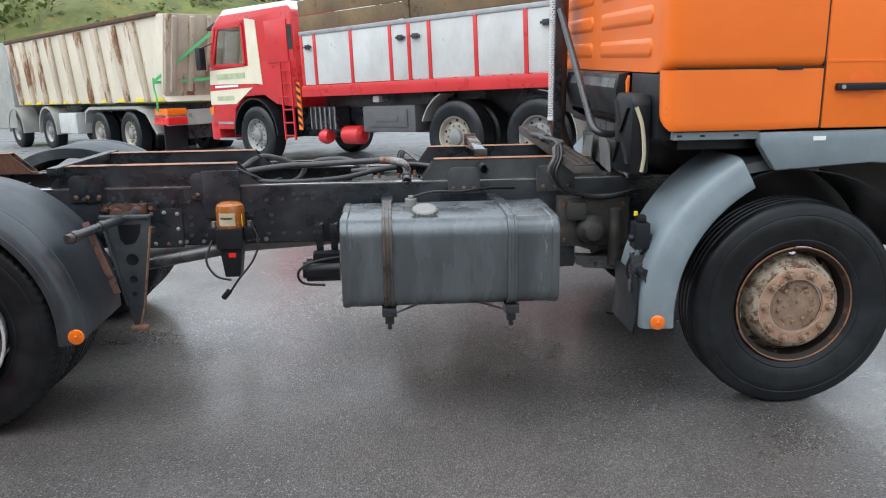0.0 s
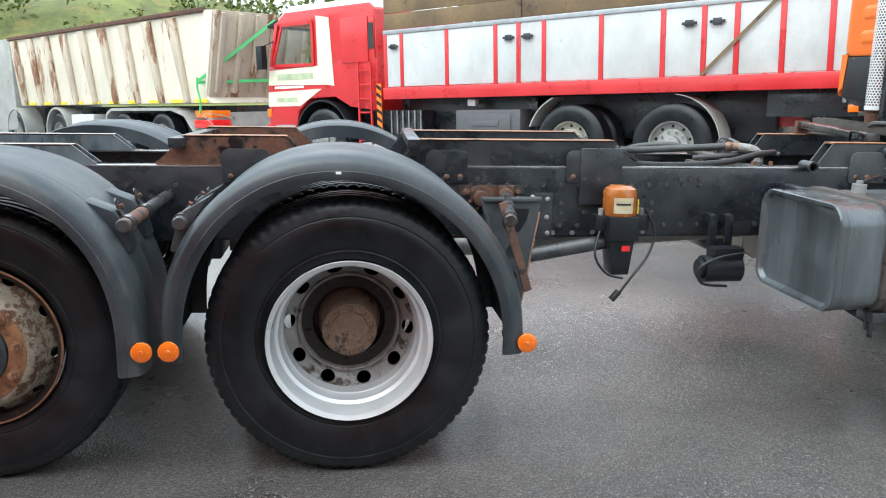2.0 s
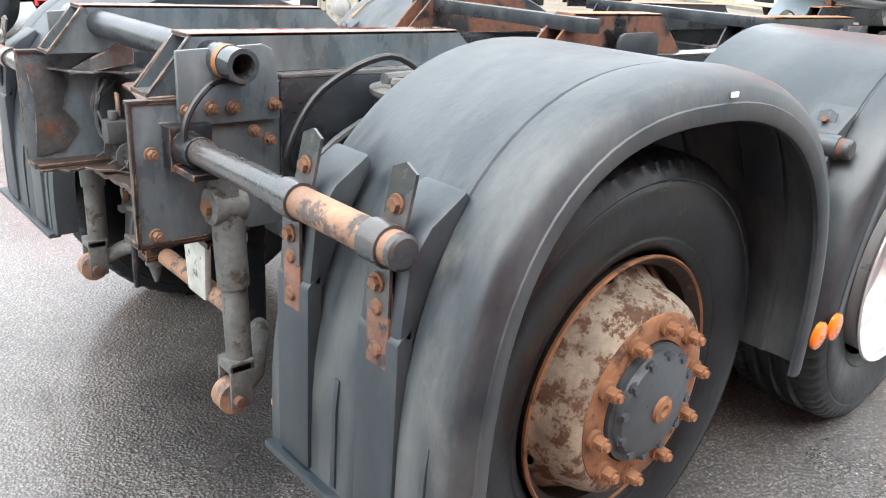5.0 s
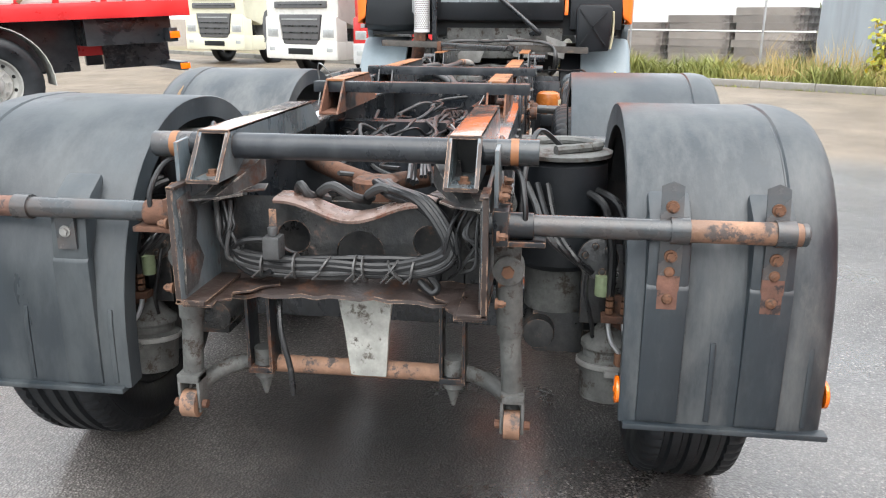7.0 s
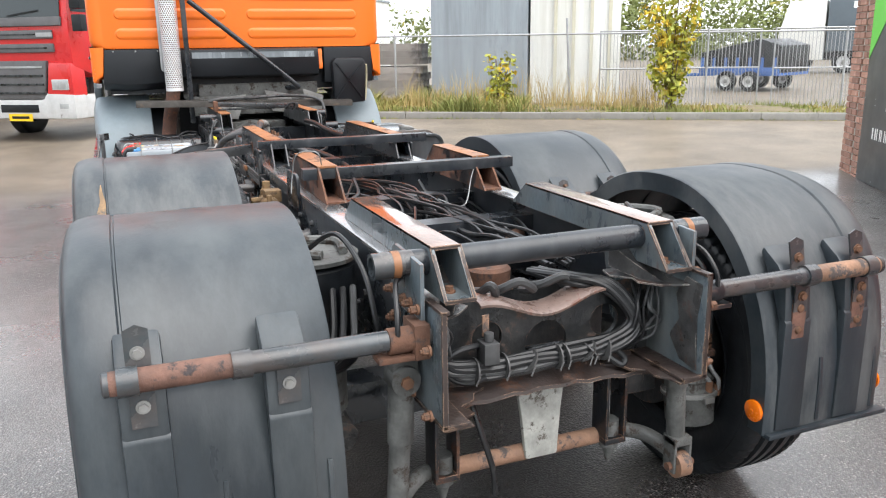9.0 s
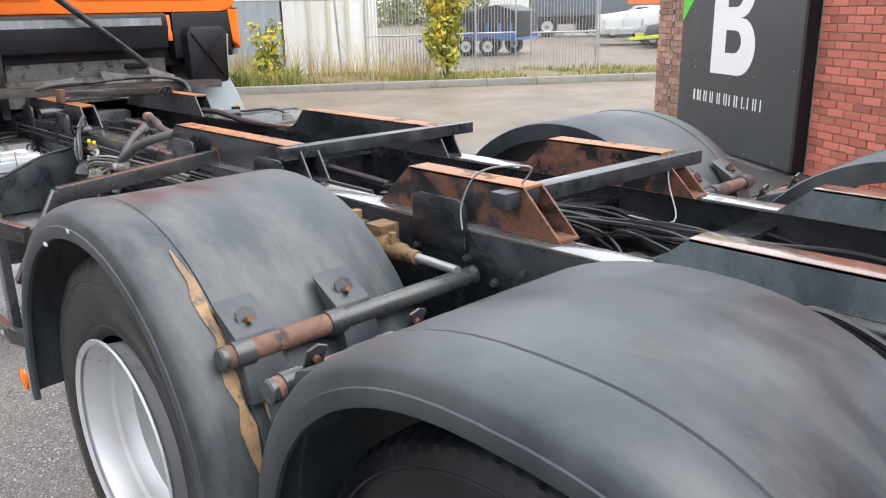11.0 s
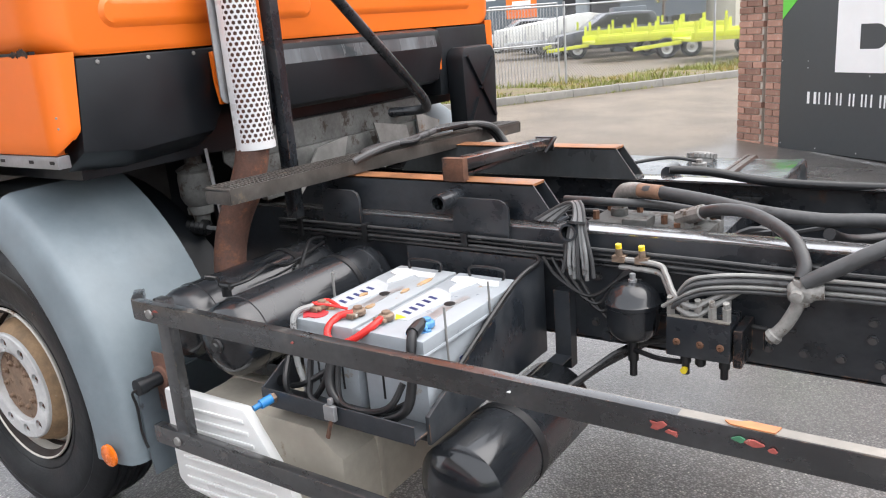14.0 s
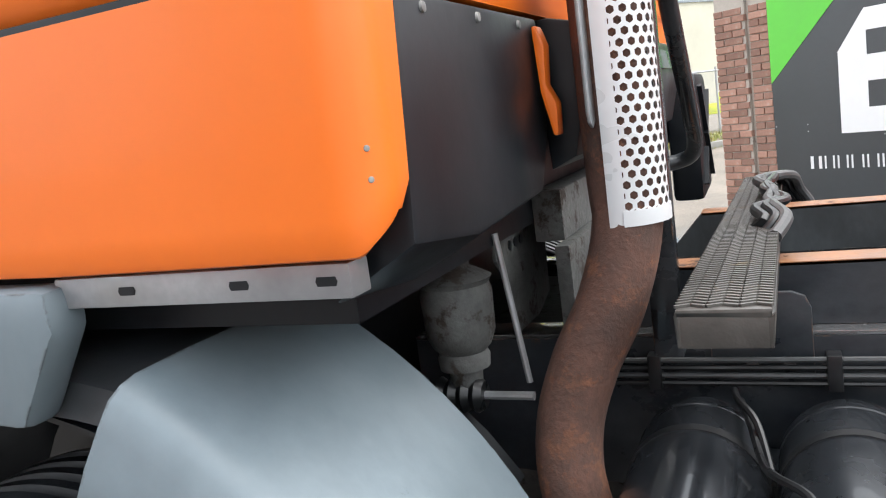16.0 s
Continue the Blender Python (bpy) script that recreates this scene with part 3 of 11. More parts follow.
def nut(bm):
    cyl(bm, (0, 0, 0), (0, -0.010, 0), 0.021, 16)
    cyl(bm, (0, -0.010, 0), (0, -0.032, 0), 0.0155, 6)
    cyl(bm, (0, -0.032, 0), (0, -0.040, 0), 0.009, 10)


def small_bolt(bm):
    cyl(bm, (0, 0, 0), (0, -0.004, 0), 0.013, 12)
    cyl(bm, (0, -0.004, 0), (0, -0.013, 0), 0.0095, 6)


def make_wheel(kind, pale=False):
    inset = {"tag": 0.060, "front": 0.022, "deep": 0.0}[kind]
    face = m_rim_pale if pale else m_rim_front if kind == "front" else m_rim_ring
    if kind == "deep":
        rim = simple("wheel", m_rim_silver, truck, deep_rim, "silver-painted deep-dish steel rim")
        simple("disc", m_rim_disc, rim, deep_disc, "dirty recessed disc with oval holes")
        simple("brake_drum", m_barrel, rim, lambda b: (cyl(b, (0, 0.185, 0), (0, 0.30, 0), 0.232, 40), cyl(b, (0, 0.165, 0), (0, 0.19, 0), 0.15, 32)), "dark brake drum behind the disc")
        simple("bolt_flange", m_flange, rim, bolt_flange, "greasy black bolt seat with pale prints")
    else:
        rim = simple("wheel", m_barrel, truck, lambda b: convex_barrel(b, inset), "dark rusty steel rim")
        if pale:
            simple("disc", m_rim_pale, rim, pale_disc, "chipped white wheel disc with round holes")
            simple("rim_well", m_rim_pale, rim, lambda b: lathe(b, [(0.2715, -0.006), (0.2745, -0.053), (0.2795, -0.084), (0.2865, -0.094), (0.289, -0.100)], 72), "chipped white rim well")
            simple("cone", m_rim_tan, rim, pale_cone, "tan rust-coated disc cone")
        else:
            simple("disc", m_rim_rust, rim, convex_disc, "flaking cream and rusty wheel disc with round holes")
        simple("rim_lip", m_rim_pale if pale else m_rim_ring, rim, lambda b: lathe(b, [(r, y + inset) for r, y in ((0.287, -0.118), (0.290, -0.1235), (0.294, -0.1265), (0.2975, -0.122), (0.296, -0.114))], 72), "worn rim edge")
    tyre_in, tyre_wide = {"tag": (0.074, 0.98), "front": (0.006, 0.80), "deep": (0.012, 0.98)}[kind]
    part("tyre", wheel_meshes(kind in ("deep", "tag"), {"tag": 0.509, "front": 0.524, "deep": 0.522}[kind]), m_rubber, rim, "worn black rubber tyre", angle=40, m=pose(0, tyre_in, 0) @ Matrix.Diagonal((1, tyre_wide, 1, 1)))
    if kind == "deep":
        hub = bmesh.new()
        turned(hub, (0, 0.16, 0), (0, -1, 0), [(-0.06, 0.125), (0.02, 0.122), (0.04, 0.109), (0.150, 0.106), (0.164, 0.101), (0.166, 0.074), (0.162, 0.068), (0.164, 0.0)], 40)
        part("hub", hub, m_hub_dirt, rim, "brown greasy axle hub")
        for i in range(10):
            t = 2 * math.pi * (i + 0.5) / 10
            simple("hub_bolt", m_hub_dirt, rim, small_bolt, m=pose(0.087 * math.cos(t), -0.005, 0.087 * math.sin(t)) @ Matrix.Scale(1.15, 4))
    else:
        hub = bmesh.new()
        if kind == "tag":
            turned(hub, (0, 0.02, 0), (0, -1, 0), [(0, 0.135), (0.150, 0.132), (0.152, 0.118), (0.168, 0.112), (0.178, 0.085), (0.182, 0.0)], 40)
            part("hub", hub, m_hub_grey, rim, "dark grey painted hub cap")
            simple("hub_plug", m_rim_ring, rim, lambda b: turned(b, (0, -0.160, 0), (0, -1, 0), [(0, 0.03), (0.008, 0.028), (0.010, 0.014), (0.004, 0.006), (0.004, 0.0)], 20), "rusty plug")
        else:
            turned(hub, (0, 0.02, 0), (0, -1, 0), [(0, 0.135), (0.118, 0.134), (0.120, 0.124), (0.122, 0.098), (0.124, 0.0)], 40)
            part("hub", hub, m_hub_front, rim, "dusty brown hub face")
        if pale:
            simple("rim_face", m_rim_white, rim, pale_flange, "white bolt face with round seats")
            simple("seat_floor", m_rust, rim, lambda b: lathe(b, [(0.200, -0.100), (0.136, -0.100)], 48))
        lathe_ring = bmesh.new()
        lathe(lathe_ring, [(0.200, -0.100), (0.194, -0.119), (0.185, -0.122), (0.136, -0.122), (0.136, -0.10)], 48)
        if not pale:
            part("rim_face", lathe_ring, face, rim, "orange-brown rusty bolt ring")
        else:
            lathe_ring.free()
        first = None
        for i in range(10):
            t = 2 * math.pi * (i + 0.5) / 10
            m = pose(0.1675 * math.cos(t), -0.100 if pale else -0.122, 0.1675 * math.sin(t)) @ Matrix.Diagonal((0.62, 0.45, 0.62, 1) if pale else (1, 1, 1, 1))
            first = again(first, m) if first else simple("wheel_nut", m_rim_ring if kind == "tag" else m_rust if pale else m_hub_front, rim, nut, m=m)
        k = None
        for i in range(12 if kind == "tag" else 10):
            t = 2 * math.pi * i / (12 if kind == "tag" else 10)
            m = pose((0.112 if kind == "tag" else 0.086) * math.cos(t), -0.142 if kind == "tag" else -0.103, (0.112 if kind == "tag" else 0.086) * math.sin(t))
            k = again(k, m) if k else simple("hub_bolt", m_hub_grey if kind == "tag" else m_hub_front, rim, small_bolt, m=m)
    return rim


HUB_Z = 0.521
AXLES = {"tag": -1.32, "deep": -0.01, "front": 4.08}
for kind, ax in AXLES.items():
    w = make_wheel(kind)
    y = 1.045 if kind != "front" else 1.05
    hz = 0.506 if kind == "tag" else HUB_Z
    w.matrix_basis = pose(ax, -y, hz, 0, {"tag": 9, "deep": 4, "front": 20}[kind], 0)
    if kind == "front":
        make_wheel(kind, True).matrix_basis = pose(ax, y - 0.028, hz, 0, 33, 180)
    else:
        left = copy_thing(w, pose(ax, y, hz, 0, 33, 180))
        for tyre in [o for o in left.children if o.name.startswith("tyre")]:
            tyre.data = tyre.data.copy()
            tyre.data.materials[0] = m_rubber_dusty if kind == "deep" else m_rubber
for y in (-0.70, 0.70):
    inner = part("inner_tyre", wheel_meshes(True), m_rubber, truck, "inner twin tyre", m=pose(-0.01, y, HUB_Z), angle=50)


# axles
def axle_bar(bm, x, r):
    cyl(bm, (x, -0.95, HUB_Z), (x, 0.95, HUB_Z), r, 20)


ax = simple("drive_axle", m_greydirt, truck, lambda b: (axle_bar(b, -0.01, 0.085), turned(b, (-0.01, -0.24, HUB_Z), (0, 1, 0), [(0, 0.09), (0.1, 0.2), (0.24, 0.24), (0.38, 0.2), (0.48, 0.09)], 24)), "dirty drive axle casing")
simple("tag_axle", m_frame, truck, lambda b: beam(b, (-1.32, -0.95, HUB_Z), (-1.32, 0.95, HUB_Z), 0.13, 0.14), "black trailing axle beam", 0.01)
simple("front_axle", m_frame, truck, lambda b: beam(b, (4.07, -0.95, 0.47), (4.07, 0.95, 0.47), 0.12, 0.13), bevel=0.01)
simple("propeller_shaft", m_steel, truck, lambda b: cyl(b, (0.2, 0, 0.60), (3.4, 0, 0.78), 0.05, 18), "worn steel drive shaft")


# ---- mudguards ----
DRIVE_ARC = (-0.04, 0.668, 0.632, 0.53, 0.668, 0.475, 2.0, 2.12)
TAG_ARC = (-1.37, 0.648, 0.572, 0.53, 0.658, 0.43, 2.25, 2.7)


def guard_arc(cx, a_front, a_rear, zc, b, z_low, p_front, p_rear, steps=40):
    """Points (x, z, outward x, outward z) of a mudguard's outline from its front foot over the top to its rear foot."""
    pts = [(cx + a_front, z_low + (zc - z_low) * i / 4) for i in range(4)]
    for i in range(steps + 1):
        t = math.pi * i / steps
        a = a_front if t < math.pi / 2 else a_rear
        c, s = math.cos(t), math.sin(t)
        e = 2 / (p_front if t < math.pi / 2 else p_rear)
        pts.append((cx + a * math.copysign(abs(c) ** e, c), zc + b * abs(s) ** e))
    pts += [(cx - a_rear, zc - (zc - z_low) * (i + 1) / 4) for i in range(4)]
    out = []
    for i, (x, z) in enumerate(pts):
        x0, z0 = pts[max(i - 1, 0)]
        x1, z1 = pts[min(i + 1, len(pts) - 1)]
        d = math.hypot(x1 - x0, z1 - z0)
        out.append((x, z, (z1 - z0) / d, -(x1 - x0) / d))
    return out


def mudguard(shape, y_in, y_out, side, material):
    """A moulded plastic mudguard with a rounded outer lip. side: -1 right, 1 left."""
    arc, inner = guard_arc(*shape), guard_arc(*shape[:-1], min(shape[-1], 2.15))
    w = y_out - y_in
    prof = [(-0.07, 0.004), (-0.004, 0.0), (0.0, 0.006), (0.0, w - 0.128), (-0.0035, w - 0.1255), (-0.0035, w - 0.1215), (0.002, w - 0.117), (0.004, w - 0.085), (0.001, w - 0.055), (-0.005, w - 0.030), (-0.014, w - 0.013), (-0.027, w - 0.004),
            (-0.050, w + 0.001), (-0.052, w + 0.004), (-0.076, w + 0.005), (-0.084, w - 0.001), (-0.084, w - 0.012)]
    rows = []
    for p, q in zip(arc, inner):
        row = []
        for o, d in prof:
            x, z, ox, oz = (u + (v - u) * min(1, max(0, d / w)) for u, v in zip(q, p))
            row.append((x + ox * o, side * (y_in + d), z + oz * o))
        rows.append(row)
    bm = bmesh.new()
    grid(bm, rows, 0.006)
    return part("mudguard", bm, material, truck, "dark grey moulded plastic mudguard", angle=40)


def reflector(x, y, z, side, parent, label="round orange side reflector"):
    bm = bmesh.new()
    turned(bm, (0, 0, 0), (0, 1, 0), [(0, 0.036), (0.008, 0.036), (0.011, 0.032), (0.012, 0.008), (0.014, 0.006), (0.014, 0)], 28)
    part("reflector", bm, m_amber, parent, label, m=pose(x, y, z, 0, 0, 0 if side > 0 else 180))


guards = {}
for side in (-1, 1):
    g = mudguard(DRIVE_ARC, 0.62, 1.245, side, m_guard if side < 0 else m_guard_worn)
    guards["drive", side] = g
    reflector(0.632, side * 1.247, 0.520, side, g)
    reflector(-0.632, side * 1.247, 0.522, side, g)
    out = 1.245 if side < 0 else 1.215
    g = mudguard(TAG_ARC, 0.735 if side < 0 else 0.61, out, side, m_guard_worn if side < 0 else m_guard)
    guards["tag", side] = g
    reflector(-0.722, side * (out + 0.002), 0.522, side, g)
    reflector(-1.888, side * (out + 0.001), 0.515, side, g)
    if side < 0:
        reflector(-1.90, -0.735, 0.500, 1, g, "round orange reflector on the inner edge")


def front_guard(side):
    bm = bmesh.new()
    rows = []
    for i in range(19):
        t = radians(114 + 70 * i / 18)
        r = 0.786 + 0.055 * (1 - i / 18) ** 1.5
        x, z = 4.07 + r * math.cos(t), 0.50 + r * math.sin(t)
        c, s = math.cos(t), math.sin(t)
        rows.append([(x + c * o, side * y, z + s * o) for y, o in ((0.79, -0.02), (0.795, 0), (0.95, 0.004), (1.10, 0.004), (1.178, 0.001), (1.200, -0.006), (1.216, -0.020), (1.226, -0.050), (1.240, -0.105), (1.245, -0.140), (1.241, -0.150))])
    grid(bm, rows, 0.006)
    g = part("front_mudguard", bm, m_cab_grey, truck, "blue-grey painted steel mudguard with chipped edge", angle=45)
    reflector(3.352, side * 1.247, 0.49, side, g)
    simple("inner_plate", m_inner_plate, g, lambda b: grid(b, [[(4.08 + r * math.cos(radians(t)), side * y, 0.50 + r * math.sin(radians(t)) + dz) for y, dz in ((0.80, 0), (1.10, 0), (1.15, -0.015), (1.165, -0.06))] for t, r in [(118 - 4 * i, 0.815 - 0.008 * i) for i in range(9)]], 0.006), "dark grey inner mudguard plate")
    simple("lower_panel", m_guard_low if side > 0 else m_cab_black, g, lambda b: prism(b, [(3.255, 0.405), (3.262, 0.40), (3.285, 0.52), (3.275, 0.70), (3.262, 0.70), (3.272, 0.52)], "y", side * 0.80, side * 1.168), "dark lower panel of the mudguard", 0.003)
    simple("side_lamp", m_cab_black, g, lambda b: (cyl(b, (3.225, side * 1.07, 0.715), (3.232, side * 1.185, 0.712), 0.022, 18), cyl(b, (3.231, side * 1.165, 0.712), (3.233, side * 1.192, 0.712), 0.025, 18)), "small black side lamp", m=pose(0.07 if side < 0 else 0.0, 0, 0))
    simple("lamp_bracket", m_strip if side > 0 else m_frame, g, lambda b: (box(b, 3.19, 3.262, *sorted((side * 1.10, side * 1.107)), 0.60, 0.79), box(b, 3.188, 3.195, *sorted((side * 1.06, side * 1.107)), 0.60, 0.795), cyl(b, (3.225, side * 1.107, 0.715), (3.225, side * 1.118, 0.715), 0.036, 18)), "rusty lamp bracket", 0.004, m=pose(0.07 if side < 0 else 0.0, 0, 0))
    simple("lamp_lead", m_cable, g, lambda b: hose(b, [(3.235, side * 1.188, 0.705), (3.255, side * 1.196, 0.690), (3.262, side * 1.185, 0.64), (3.270, side * 1.180, 0.55), (3.262, side * 1.175, 0.50)], 0.0042), m=pose(0.045 if side < 0 else 0.0, 0, 0))
    return g


for side in (-1, 1):
    front_guard(side)


# ---- chassis frame ----
def channel(bm, side):
    """A pressed C-section side rail, open towards the middle."""
    y = side * 0.40
    outline = [(-1.72, 1.065), (3.75, 1.065), (3.75, 0.80), (3.1, 0.745), (-1.45, 0.745), (-1.72, 0.80)]
    prism(bm, outline, "y", y, y - side * 0.009)
    box(bm, -1.45, 3.1, *sorted((y, y - side * 0.085)), 0.742, 0.753)


rails = {}
for side in (-1, 1):
    rails[side] = simple("frame_rail", m_frame, truck, lambda b: channel(b, side), "black painted steel frame rail with bolts", 0.002)
    simple("top_flange", m_flange_sheen, rails[side], lambda b: box(b, -1.72, 3.75, *sorted((side * 0.4005, side * 0.315)), 1.0655, 1.0745), "wet black top flange", 0.002)


def box_beam(x0, x1, slope0, slope1, top, side, material, label):
    """A hollow mounting beam on top of the rail, ends cut on a slope."""
    y0, y1 = side * 0.285, side * 0.362
    bm = bmesh.new()
    zl = 1.0755
    t = 0.007
    outline = [(x0 - slope0, zl), (x1 + slope1, zl), (x1, top), (x0, top)]
    if x0 < -1.5:
        outline = [(x0 - slope0, 1.037), (-1.725, 1.037), (-1.72, zl)] + outline[1:]
        box(bm, x0 - slope0 + 0.006, -1.725, *sorted((y0 + side * t, y1 - side * t)), 1.037, 1.037 + t)
    else:
        box(bm, x0 - slope0, x1 + slope1, *sorted((y0 + side * t, y1 - side * t)), zl, zl + t)
    prism(bm, outline, "y", y1, y1 - side * t)
    prism(bm, outline, "y", y0, y0 + side * t)
    b = part("mounting_beam", bm, m_side if x0 < -1.5 else m_beam_rust if x0 < 0 else m_beam_lit if side < 0 and x0 > 2 else m_frame, truck, label)
    if x0 < -1.5:
        # black sheet added across the hollow beam, darkens the view into its mouth
        simple("inner_web", m_cab_black, b, lambda q: box(q, -1.790, -1.784, *sorted((y0 + side * t, y1 - side * t)), 1.045, top - t), "dark web inside the beam")
        for xx, zz in ((x0 - slope0 + 0.001, 1.0405), (x0 - 0.001, top - 0.0035)):
            simple("mouth_edge", m_grime, b, lambda q: beam(q, (xx, y0 - side * 0.002, zz), (xx, y1 + side * 0.002, zz), 0.006, 0.009), "worn edge of the beam mouth")
        for yy in (y0, y1):
            simple("mouth_edge", m_grime, b, lambda q: beam(q, (x0 - slope0, yy, 1.04), (x0, yy, top - 0.004), 0.009, 0.004, (1, 0, 0)), "worn edge of the beam mouth")
    simple("beam_top", material, b, lambda q: box(q, x0 - 0.002, x1 + 0.002, *sorted((y0, y1)), top - t, top + 0.002), "surface-rusted top flange", 0.002)
    return b


def gusset(bm, x, side, w=0.16, z0=1.0, z1=1.148):
    """A rounded plate bolted to the rail that holds the mounting beam."""
    r = 0.03
    poly = [(x - w / 2, z0), (x + w / 2, z0), (x + w / 2, z1 - r), (x + w / 2 - r * 0.3, z1 - r * 0.3), (x + w / 2 - r, z1), (x - w / 2 + r, z1), (x - w / 2 + r * 0.3, z1 - r * 0.3), (x - w / 2, z1 - r)]
    prism(bm, poly, "y", side * 0.400, side * 0.412)


BEAMS = [(2.34, 3.22, 0.08, 0.10, 1.188, m_rust_top), (0.300, 1.235, 0.07, 0.12, 1.190, m_rust_top), (-0.712, -0.272, 0.125, 0.140, 1.200, m_rust_top), (-1.905, -1.18, 0.095, 0.10, 1.157, m_rust_top)]
for side in (-1, 1):
    for x0, x1, s0, s1, top, mm in BEAMS:
        tm = m_rust_wet if x0 < -1.5 else mm
        box_beam(x0, x1, s0, s1, top, side, tm, "hollow steel mounting beam with rusty top")
    for x, w in ((2.50, 0.18), (3.02, 0.22), (0.44, 0.19), (1.09, 0.19), (-0.445, 0.21)) if side < 0 else ((2.50, 0.20), (3.065, 0.17), (0.43, 0.19), (1.09, 0.195), (-0.445, 0.21)):
        gp = simple("gusset", m_beam_lit if side < 0 and x > 2 else m_frame, truck, lambda b: gusset(b, x, side, w), bevel=0.002)
        if side < 0:
            for dx in (-0.32, 0.0, 0.32):
                simple("gusset_bolt", m_bolt, gp, lambda b: turned(b, (x + dx * w, side * 0.412, 1.028), (0, side, 0), [(0, 0.013), (0.004, 0.012), (0.008, 0.007), (0.008, 0)], 10), "rusty bolt")

# crossmembers
for x in (-1.0, -0.45, 0.9, 1.9, 3.0):
    simple("crossmember", m_frame, truck, lambda b: (box(b, x - 0.05, x + 0.05, -0.39, 0.39, 0.80, 0.81), box(b, x - 0.05, x - 0.042, -0.39, 0.39, 0.81, 1.0), box(b, x - 0.05, x + 0.05, -0.39, 0.39, 1.0, 1.01)), "black pressed steel crossmember")


# ---- fuel tank ----
def round_rect(y0, y1, z0, z1, r, n=6):
    pts = []
    for cy, cz, a0 in ((y1 - r, z1 - r, 0), (y0 + r, z1 - r, 90), (y0 + r, z0 + r, 180), (y1 - r, z0 + r, 270)):
        pts += [(cy + r * math.cos(radians(a0 + 90 * i / n)), cz + r * math.sin(radians(a0 + 90 * i / n))) for i in range(n + 1)]
    return pts


def loft(bm, sections):
    rows = [[bm.verts.new(p) for p in s] for s in sections]
    for r0, r1 in zip(rows, rows[1:]):
        bridge(bm, r0, r1)
    bm.faces.new(rows[0][::-1])
    bm.faces.new(rows[-1])


def tank_section(x, d, r=0.085):
    return [(x, y, z) for y, z in round_rect(-1.205 + d, -0.62 - d, 0.578 + d, 1.012 - d, max(r - d, 0.02))]


tank = bmesh.new()
loft(tank, [tank_section(x, d) for x, d in ((1.875, 0.05), (1.870, 0.03), (1.852, 0.016), (1.848, 0.004), (1.855, 0.0), (1.88, 0.0), (1.886, 0.004), (2.84, 0.004), (2.846, 0.0), (2.872, 0.0), (2.880, 0.004), (2.876, 0.016), (2.858, 0.03), (2.855, 0.05))])
tank = part("fuel_tank", tank, m_tank, truck, "dark grey worn steel fuel tank with rusty straps", angle=25)
m_strap = mat("rusted_steel_strap", (0.10, 0.088, 0.080), 0.38, 0.3, 0.4, 9, 60, (0.14, 0.065, 0.038), 0.42, 9, 0.3)
for x, mm in ((2.067, m_strap), (2.655, m_tank)):
    strap = bmesh.new()
    loft(strap, [[(xx, y, z) for y, z in round_rect(-1.212 - e, -0.614, 0.571, 1.018 + e, 0.088)] for xx, e in ((x - 0.024, 0), (x - 0.022, 0.004), (x - 0.010, 0.004), (x - 0.008, 0.0), (x + 0.008, 0.0), (x + 0.010, 0.004), (x + 0.022, 0.004), (x + 0.024, 0))])
    part("strap", strap, mm, tank, "rusted steel strap" if mm is m_strap else "dark steel strap")
    hook = bmesh.new()
    box(hook, x - 0.035, x + 0.035, -1.20, -1.10, 0.545, 0.585)
    box(hook, x - 0.022, x + 0.022, -1.17, -1.13, 0.50, 0.55)
    cyl(hook, (x, -1.15, 0.47), (x, -1.15, 0.55), 0.012, 10)
    part("strap_foot", hook, m_frame, tank, "black strap bracket", 0.004)
    simple("tank_bracket", m_frame, truck, lambda b: (box(b, x - 0.03, x + 0.03, -0.60, -0.41, 0.60, 1.0), beam(b, (x, -1.14, 0.555), (x, -0.42, 0.62), 0.05, 0.05)), "black tank support bracket", 0.004)
capm = pose(2.25, -1.04, 1.008, 14)
cap = bmesh.new()
turned(cap, (0, 0, -0.01), (0, 0, 1), [(0, 0.052), (0.018, 0.052), (0.019, 0.058), (0.036, 0.060), (0.044, 0.054), (0.048, 0.03), (0.049, 0)], 32)
for i in range(20):
    t = 2 * math.pi * i / 20
    box(cap, -0.004, 0.004, -0.004, 0.004, 0.012, 0.030, Matrix.Rotation(t, 4, "Z") @ Matrix.Translation((0.06, 0, 0)))
part("filler_cap", cap, m_steel, tank, "dull aluminium filler cap", m=capm)
simple("sender", m_steel, tank, lambda b: (cyl(b, (2.19, -0.80, 1.008), (2.19, -0.80, 1.045), 0.03, 16), cyl(b, (2.19, -0.80, 1.045), (2.19, -0.80, 1.06), 0.014, 8)))
simple("fuel_line", m_cable, tank, lambda b: hose(b, [(2.19, -0.80, 1.05), (2.30, -0.76, 1.07), (2.45, -0.68, 1.055), (2.60, -0.56, 1.05), (2.78, -0.44, 1.03)], 0.007), "black fuel line")
simple("stay_wire", m_steel, tank, lambda b: (hose(b, [(2.07, -1.12, 0.53), (2.35, -1.0, 0.575), (2.65, -1.12, 0.535)], 0.006), beam(b, (2.22, -1.05, 0.575), (2.50, -1.0, 0.565), 0.02, 0.006)))

